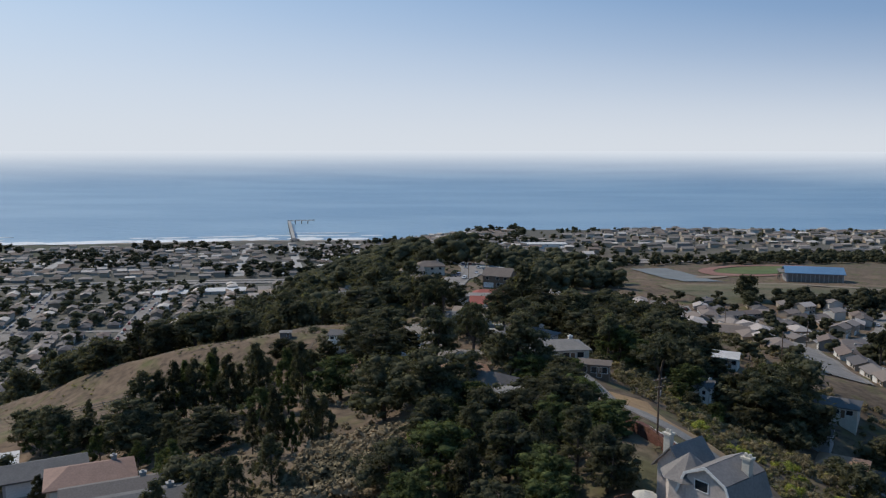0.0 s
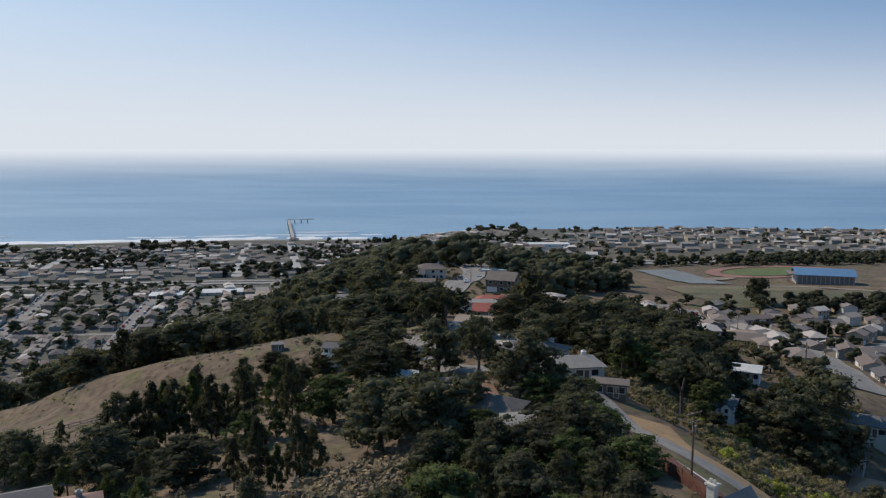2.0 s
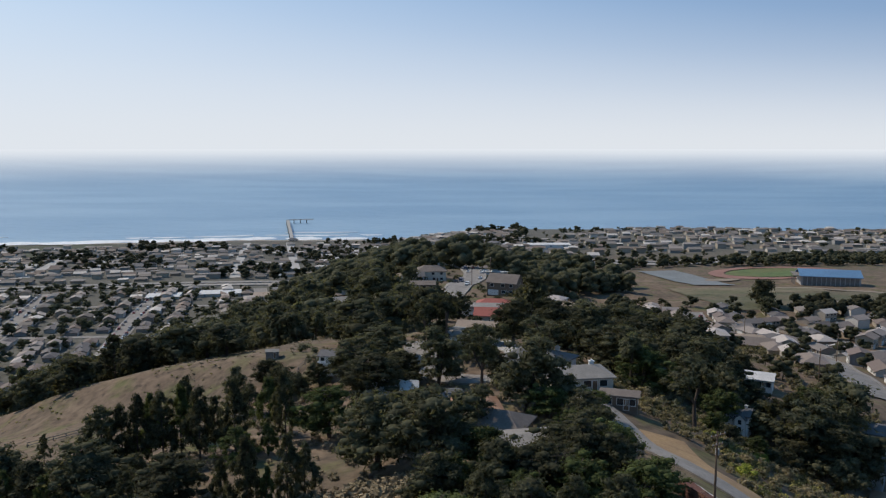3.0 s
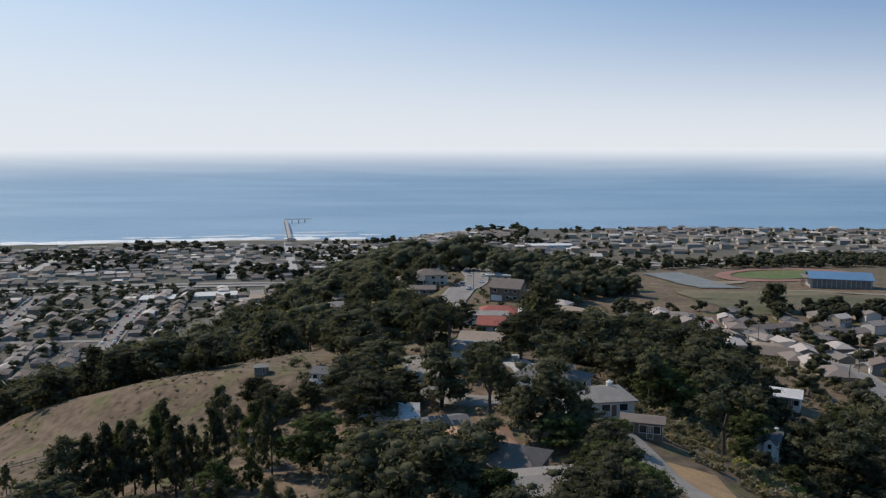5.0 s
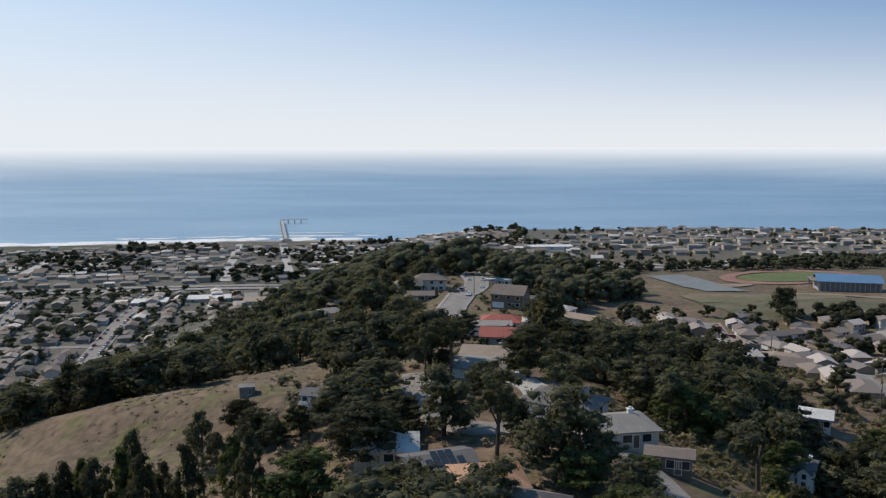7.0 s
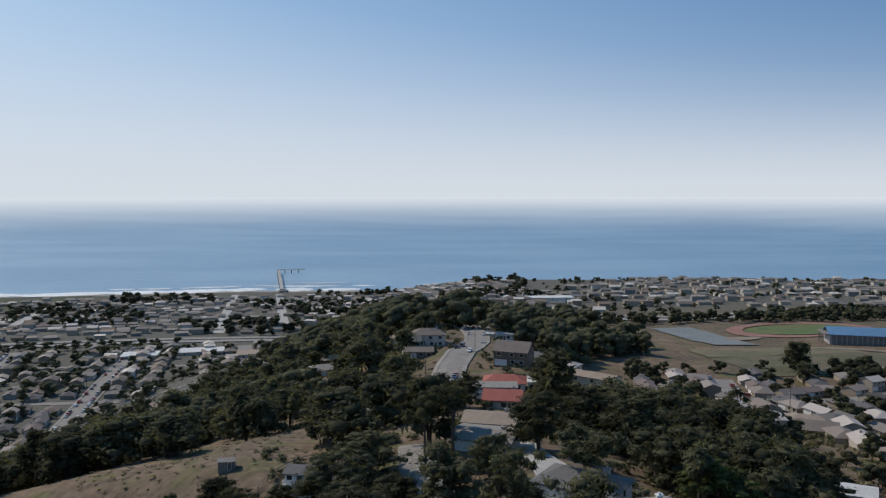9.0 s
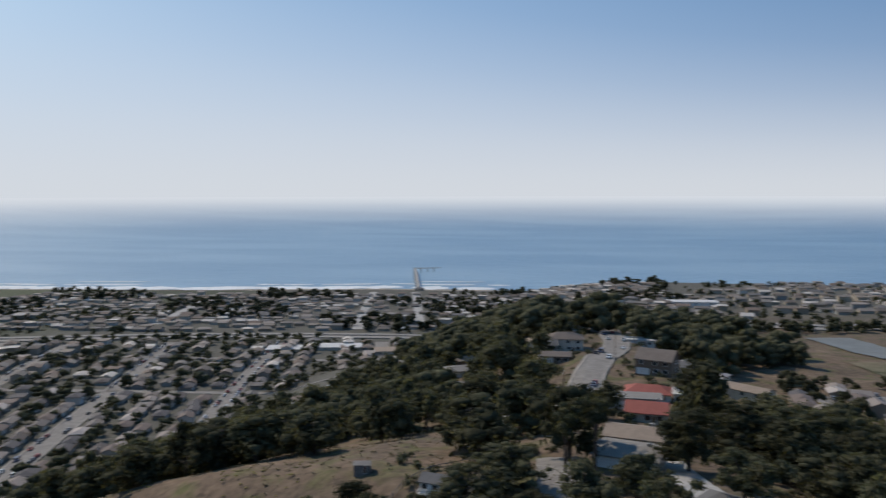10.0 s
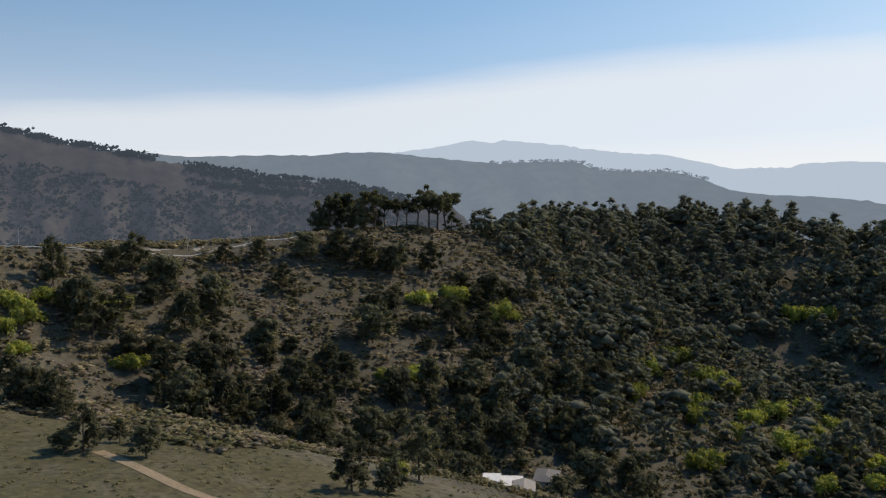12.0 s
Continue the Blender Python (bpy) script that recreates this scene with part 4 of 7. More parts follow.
ESPLANADE = [(x, float(coast(x)) - 62) for x in range(-900, 1300, 60)]
strip("road", ESPLANADE, -5, 5, 0.3, "asphalt", "beach road along the sea front", step=14)


# ---- houses ----
def roof_mesh(kind, w, d, rise, over_hang=0.55, thick=0.22):
    """Roof shell over a w by d plan, eaves at z 0."""
    a, b = w / 2 + over_hang, d / 2 + over_hang
    drop = -over_hang * rise / (d / 2)
    r = 0.0 if kind == "gable" else min(d * 0.42, w * 0.42)
    if kind == "flat":
        top = [(-a, -b, 0.25), (a, -b, 0.25), (a, b, 0.4), (-a, b, 0.4)]
        faces_top = [(0, 1, 2, 3)]
    else:
        top = [(-a, -b, drop), (a, -b, drop), (a, b, drop), (-a, b, drop), (-a + r, 0, rise), (a - r, 0, rise)]
        faces_top = [(0, 1, 5, 4), (2, 3, 4, 5), (1, 2, 5), (3, 0, 4)] if kind == "hip" else [(0, 1, 5, 4), (2, 3, 4, 5)]
    n = len(top)
    verts = [(x, y, z + thick) for x, y, z in top] + top
    faces = list(faces_top) + [tuple(reversed([i + n for i in f])) for f in faces_top]
    rim = {"flat": (0, 1, 2, 3), "hip": (0, 1, 2, 3), "gable": (0, 1, 5, 2, 3, 4)}[kind]
    for i, j in zip(rim, rim[1:] + rim[:1]):
        faces.append((i, i + n, j + n, j))
    return verts, faces


def wall_mesh(kind, w, d, h, rise, down=4.5):
    a, b = w / 2, d / 2
    if kind == "gable":
        verts = [(-a, -b, -down), (a, -b, -down), (a, b, -down), (-a, b, -down), (-a, -b, h), (a, -b, h), (a, b, h), (-a, b, h), (-a, 0, h + rise - 0.05), (a, 0, h + rise - 0.05)]
        faces = [(0, 1, 5, 4), (1, 2, 6, 9, 5), (2, 3, 7, 6), (3, 0, 4, 8, 7), (0, 3, 2, 1), (4, 5, 9, 8), (6, 7, 8, 9)]
    else:
        verts = [(-a, -b, -down), (a, -b, -down), (a, b, -down), (-a, b, -down), (-a, -b, h), (a, -b, h), (a, b, h), (-a, b, h)]
        faces = [(0, 1, 5, 4), (1, 2, 6, 5), (2, 3, 7, 6), (3, 0, 4, 7), (0, 3, 2, 1), (4, 5, 6, 7)]
    return verts, faces


def opening(parent, kind, wide, high, x, y, z, turn):
    """A window or door set on a wall that faces turn."""
    m = pose(x, y, z, 0, 0, turn)
    bm = bmesh.new()
    t = 0.09
    for lo, hi in (((-wide / 2 - t, -0.07, -t), (wide / 2 + t, 0.02, 0)), ((-wide / 2 - t, -0.07, high), (wide / 2 + t, 0.02, high + t)), ((-wide / 2 - t, -0.07, 0), (-wide / 2, 0.02, high)), ((wide / 2, -0.07, 0), (wide / 2 + t, 0.02, high))):
        box_into(bm, lo, hi)
    fr = part(kind, bm, M["white_paint"], parent)
    fr.matrix_basis = m
    bm = bmesh.new()
    if kind == "window":
        box_into(bm, (-wide / 2, -0.03, 0), (wide / 2, 0.0, high))
        pane = part("pane", bm, M["pane"], fr, "dark reflecting glass")
    elif kind == "garage_door":
        for k in range(4):
            box_into(bm, (-wide / 2, -0.05, high * k / 4 + 0.01), (wide / 2, 0.0, high * (k + 1) / 4 - 0.02))
        part("door_panel", bm, M["white_paint"], fr)
    else:
        box_into(bm, (-wide / 2, -0.05, 0), (wide / 2, 0.0, high))
        part("door_leaf", bm, M["wood"], fr, "brown wooden door leaf")
    return fr


def house(label, w, d, storeys=1, kind="gable", pitch=0.42, walls="walls", roofs="roofs", chimney=True, garage=True, group="", detail=2):
    """One house, long side along x, front to -y; returns its Empty at the ground."""
    ob = tagged(new("house"), label, "house", group)
    h, rise = 2.75 * storeys, d / 2 * pitch
    part("wall", mesh_from("house_wall", *wall_mesh(kind, w, d, h, rise)), M[walls] if isinstance(walls, str) else walls, ob)
    roof = part("roof", mesh_from("house_roof", *roof_mesh(kind, w, d, rise)), M[roofs] if isinstance(roofs, str) else roofs, ob)
    roof.matrix_basis = pose(0, 0, h)
    if chimney:
        bm = bmesh.new()
        box_into(bm, (-0.45, -0.35, -1.0), (0.45, 0.35, rise + 0.55), bevel=0.04)
        box_into(bm, (-0.55, -0.45, rise + 0.5), (0.55, 0.45, rise + 0.68))
        box_into(bm, (-0.2, -0.15, rise + 0.68), (0.2, 0.15, rise + 0.95))
        c = part("chimney", bm, M["white_paint"] if chimney == "white" else M["concrete"], roof)
        c.matrix_basis = pose(w * 0.28, d * 0.12, 0)
    for s in range(storeys):
        z = 0.95 + 2.75 * s
        front = [-0.33, 0.05, 0.34] if s or not garage else [0.08, 0.34]
        for u in front:
            opening(ob, "window", 1.5, 1.25, u * w, -d / 2, z, 0)
        if detail > 1:
            for u in (-0.3, 0.28):
                opening(ob, "window", 1.5, 1.25, u * w, d / 2, z, 180)
            opening(ob, "window", 1.3, 1.2, w / 2, 0.12 * d, z, 90)
            opening(ob, "window", 1.3, 1.2, -w / 2, -0.1 * d, z, -90)
    if garage:
        opening(ob, "garage_door", min(4.6, w * 0.4), 2.15, -0.28 * w, -d / 2, 0.02, 0)
    opening(ob, "door", 0.95, 2.05, 0.2 * w, -d / 2, 0.05, 0) if detail > 1 else None
    return ob


def settle(ob, x, y, turn, lift=0.3, room=0.0):
    ob.matrix_world = pose(x, y, level(x, y) + lift, 0, 0, turn)
    TAKEN.append((x, y, room or 8.0))
    return ob


TOWN_KINDS = [("gable", 13, 9, 1, 0.4), ("hip", 13, 10, 1, 0.36), ("gable", 11, 9, 1, 0.34), ("hip", 12, 9, 1, 0.4), ("gable", 10, 9, 2, 0.4), ("flat", 12, 10, 1, 0.1), ("gable", 14, 8, 1, 0.3), ("hip", 11, 10, 2, 0.34)]
TOWN_LABELS = ["single-storey stucco house with a gabled shingle roof in the town", "single-storey house with a hipped shingle roof in the town", "small stucco bungalow with a low gabled roof", "hip-roofed bungalow between street and yards",
               "two-storey gabled house on a town lot", "flat-roofed house with a pale roof on a town lot", "long low ranch house with a shallow roof", "two-storey hip-roofed house on a town lot"]
town_models = []
for (kind, w, d, st, pitch), label in zip(TOWN_KINDS, TOWN_LABELS):
    town_models.append(house(label, w, d, st, kind, pitch, chimney=kind == "gable" and st == 1, group="houses in the town", detail=1))
model_used = [False] * len(town_models)
town_rng = np.random.default_rng(7)
FAR_LOTS = []  # lots of the joined far town: x, y, turn


def lots(line, offsets, spacing, limit=None, jitter=1.2):
    """House lots along both sides of a street."""
    q, t = along(line, 2.0)
    out = []
    for off in offsets:
        s = town_rng.uniform(4, 9)
        while s < 2.0 * (len(q) - 1) - 5:
            k = int(s / 2)
            p = q[k] + np.array([t[k][1], -t[k][0]]) * (off + town_rng.normal(0, jitter))
            turn = math.degrees(math.atan2(t[k][1], t[k][0])) + (180 if off > 0 else 0) + town_rng.normal(0, 2)
            out.append((float(p[0]), float(p[1]), turn))
            s += spacing * town_rng.uniform(0.9, 1.15)
    return out


def build_lot(x, y, turn):
    k = int(town_rng.choice(len(town_models), p=(0.2, 0.18, 0.16, 0.14, 0.09, 0.07, 0.1, 0.06)))
    if model_used[k]:
        ob = copy_thing(town_models[k], pose(0, 0, 0))
    else:
        ob, model_used[k] = town_models[k], True
    settle(ob, x, y, turn, room=6.0)
    k = 0.8 if x > 60 else 0.86
    ob.matrix_world = ob.matrix_world @ Matrix.Diagonal((k, k, k, 1))


def on_hill(x, y):
    """Too steep for a town lot."""
    return abs(level(x + 8, y) - level(x - 8, y)) + abs(level(x, y + 8) - level(x, y - 8)) > 4.6


# where the wooded hill across the valley meets the valley floor
toe = lambda y: float(np.interp(y, (-60, 60, 150, 233, 326, 432, 530, 642), (-345, -352, -352, -376, -430, -452, -468, -520)))
near_lots = []
for line in LEFT_STREETS:
    near_lots += lots(line, (-14, 14, -33, 33), 15.5)
near_lots += [p for p in lots(CREEK_ROAD, (-13, 13, -30, 30, -48, -66), 16, jitter=2.5) if p[0] > toe(p[1]) + 7 and p[1] > 178] + lots(RIGHT_STREET, (-12.5, 12.5), 12.5) + [p for l in RIGHT_STREETS for p in lots(l, (-11, 11), 12.5)]
for x0 in range(84, 240, 21):
    near_lots += lots(((x0, 300), (x0 + 8, 474)), (0,), 12)
kept = []
for x, y, turn in near_lots:
    if on_hill(x, y) or not free(x, y, 3.0 if x > 60 else 4.0) or (x > 0 and y > 478) or town_rng.random() < 0.1:
        continue
    TAKEN.append((x, y, 5.6))
    kept.append((x, y, turn))
kept.sort(key=lambda p: math.hypot(p[0], p[1] - 75))
for n, (x, y, turn) in enumerate(kept):
    if n < 285:
        build_lot(x, y, turn)
    else:
        FAR_LOTS.append((x, y, turn))
for k, ob in enumerate(town_models):
    if not model_used[k]:
        build = settle(ob, -250 - 20 * k, 240, 20)

# the far town, beyond the highway and along the bluff, as one mass of small houses
for k in range(19):
    row = [(x, float(np.interp(x, (-900, -500, -262, -90, 20), (740, 835, 905, 915, 850))) + 24 * k + 5 * math.sin(x / 60 + 2 * k)) for x in range(-900, 90, 60)]
    FAR_LOTS += [(x, y, t) for x, y, t in lots(row, (0,), 16, jitter=3.5) if town_rng.random() < 0.8 and free(x, y, 5)]
for k in range(9):
    y0 = 800 + 72 * k
    FAR_LOTS += [(x, y, t) for x, y, t in lots(((max(30, 0.5 * (y0 - 900)), y0), (1500, y0 + 60)), (-14, 14), 17, jitter=5.0) if not (150 < x < 330 and y < 830) and town_rng.random() < 0.68 and y < coast(x) - 70]


def far_town(name, label, places):
    """Many small houses as one mesh: walls first, then roofs."""
    rng = np.random.default_rng(17)
    verts, faces, mats = [], [], []
    for x, y, turn in places:
        kind = ("gable", "hip", "gable", "flat")[rng.integers(4)]
        w, d, h = rng.uniform(9, 14), rng.uniform(7.5, 10), rng.choice((2.8, 3.0, 5.4), p=(0.5, 0.3, 0.2))
        rise = d / 2 * rng.uniform(0.3, 0.42)
        z, c, s = level(x, y) + 0.1, math.cos(radians(turn)), math.sin(radians(turn))
        for m, (v, f), up in ((0, wall_mesh(kind, w, d, h, rise), 0), (1, roof_mesh(kind, w, d, rise), h)):
            n = len(verts)
            verts += [(x + a * c - b * s, y + a * s + b * c, z + up + e) for a, b, e in v]
            faces += [tuple(i + n for i in g) for g in f]
            mats += [m] * len(f)
    data = mesh_from(name, verts, faces)
    data.materials.append(M["town_walls"]), data.materials.append(M["town_roofs"])
    data.polygons.foreach_set("material_index", mats)
    return tagged(new(name, data), label, "houses", kind="stuff")


far_town("distant_houses", "crowded small houses of the town towards the sea", [p for p in FAR_LOTS if p[1] < coast(p[0]) - (85 if p[0] < -200 else 45)])


# ---- cars ----
def car_model(label, long=4.5, high=1.45, wide=1.8, van=False):
    ob = tagged(new("car"), label, "car", "parked cars")
    bm = bmesh.new()
    half = long / 2
    side = [(-half, 0.35), (-half + 0.05, 0.75), (-half + 0.9, 0.9), (-half + (0.9 if van else 1.5), high - 0.03), (half - (0.3 if van else 1.1), high), (half - 0.25, 0.95), (half, 0.8), (half, 0.35)]
    left = [bm.verts.new((x, -wide / 2 * (0.86 if z > 1 else 1), z)) for x, z in side]
    right = [bm.verts.new((x, wide / 2 * (0.86 if z > 1 else 1), z)) for x, z in side]
    bm.faces.new(left), bm.faces.new(right[::-1])
    for i in range(len(side)):
        j = (i + 1) % len(side)
        bm.faces.new((left[i], right[i], right[j], left[j]))
    bmesh.ops.recalc_face_normals(bm, faces=bm.faces)
    part("body", bm, M["car_paint"], ob)
    x0, x1 = side[3][0], side[4][0]
    for sgn in (-1, 1):
        yy = sgn * (wide / 2 * 0.93)
        bm = bmesh.new()
        box_into(bm, (x0 - 0.1, yy - 0.03, 0.95), (x1 + 0.1, yy + 0.03, high - 0.16))
        part("side_window", bm, M["pane"], ob)
    bm = bmesh.new()
    box_into(bm, (-0.03, -wide * 0.4, -0.28), (0.03, wide * 0.4, 0.28), Matrix.Translation(((side[2][0] + x0) / 2, 0, (0.9 + high) / 2 + 0.03)) @ Matrix.Rotation(math.atan2(x0 - side[2][0], high - 0.9), 4, "Y"))
    part("windscreen", bm, M["pane"], ob)
    bm = bmesh.new()
    box_into(bm, (-0.03, -wide * 0.4, -0.25), (0.03, wide * 0.4, 0.25), Matrix.Translation(((side[5][0] + x1) / 2, 0, (0.95 + high) / 2 + 0.03)) @ Matrix.Rotation(-math.atan2(side[5][0] - x1, high - 0.95), 4, "Y"))
    part("rear_window", bm, M["pane"], ob)
    for sx in (-1, 1):
        for sy in (-1, 1):
            bm = bmesh.new()
            bmesh.ops.create_cone(bm, cap_ends=True, segments=10, radius1=0.33, radius2=0.33, depth=0.24)
            wheel = part("wheel", bm, M["rubber"], ob)
            wheel.matrix_basis = pose(sx * (half - 0.85), sy * (wide / 2 - 0.1), 0.33, 90, 0, 0)
    return ob


car_models = [car_model("parked saloon car at the kerb"), car_model("parked hatchback at the kerb", 4.0, 1.5), car_model("parked van at the kerb", 4.9, 1.85, 1.9, True)]
car_used = [False] * 3


def park(x, y, turn):
    if abs(level(x + 3, y) - level(x - 3, y)) + abs(level(x, y + 3) - level(x, y - 3)) > 1.4:
        return
    k = int(town_rng.choice(3, p=(0.5, 0.3, 0.2)))
    if car_used[k]:
        ob = copy_thing(car_models[k], pose(0, 0, 0))
    else:
        ob, car_used[k] = car_models[k], True
    t = radians(turn)
    z = level(x, y)
    slope = math.degrees(math.atan2(level(x + 2 * math.cos(t), y + 2 * math.sin(t)) - level(x - 2 * math.cos(t), y - 2 * math.sin(t)), 4))
    ob.matrix_world = pose(x, y, z + 0.31, 0, -slope, turn)


for line, wide, fill in [(l, 10, 0.4) for l in LEFT_STREETS[1:4]] + [(RIDGE_STREET, 9.5, 0.3), (RIGHT_STREET, 10, 0.26), (CREEK_ROAD, 7, 0.1)] + [(l, 8, 0.16) for l in RIGHT_STREETS]:
    q, t = along(line, 6.0)
    for p, d in zip(q, t):
        for sgn in (-1, 1):
            if town_rng.random() < fill:
                park(p[0] + sgn * d[1] * (wide / 2 - 1.15), p[1] - sgn * d[0] * (wide / 2 - 1.15), math.degrees(math.atan2(d[1], d[0])) + (180 if town_rng.random() < 0.5 else 0))
# ---- the houses on the ridge ----
def tint(name, color, rough=0.85, spread=0.12, scale=0.5, second=None):
    M[name] = material(name, color, rough, spread, scale, 7, 0.25, second=second)
    return name


for args in (("pale_gravel_roof", (0.27, 0.25, 0.225)), ("brown_roof", (0.2, 0.165, 0.14)), ("red_roof", (0.36, 0.12, 0.095)), ("terracotta_roof", (0.42, 0.25, 0.16)), ("slate_roof", (0.15, 0.145, 0.142)),
             ("tan_roof", (0.33, 0.26, 0.2)), ("pink_roof", (0.3, 0.2, 0.16)), ("white_roof", (0.62, 0.61, 0.59)), ("grey_siding", (0.42, 0.4, 0.39)), ("brown_siding", (0.19, 0.145, 0.11)), ("cream_stucco", (0.6, 0.56, 0.48)), ("charcoal_roof", (0.09, 0.09, 0.095)), ("villa_siding", (0.58, 0.51, 0.46)), ("villa_shingles", (0.235, 0.215, 0.2))):
    tint(*args)

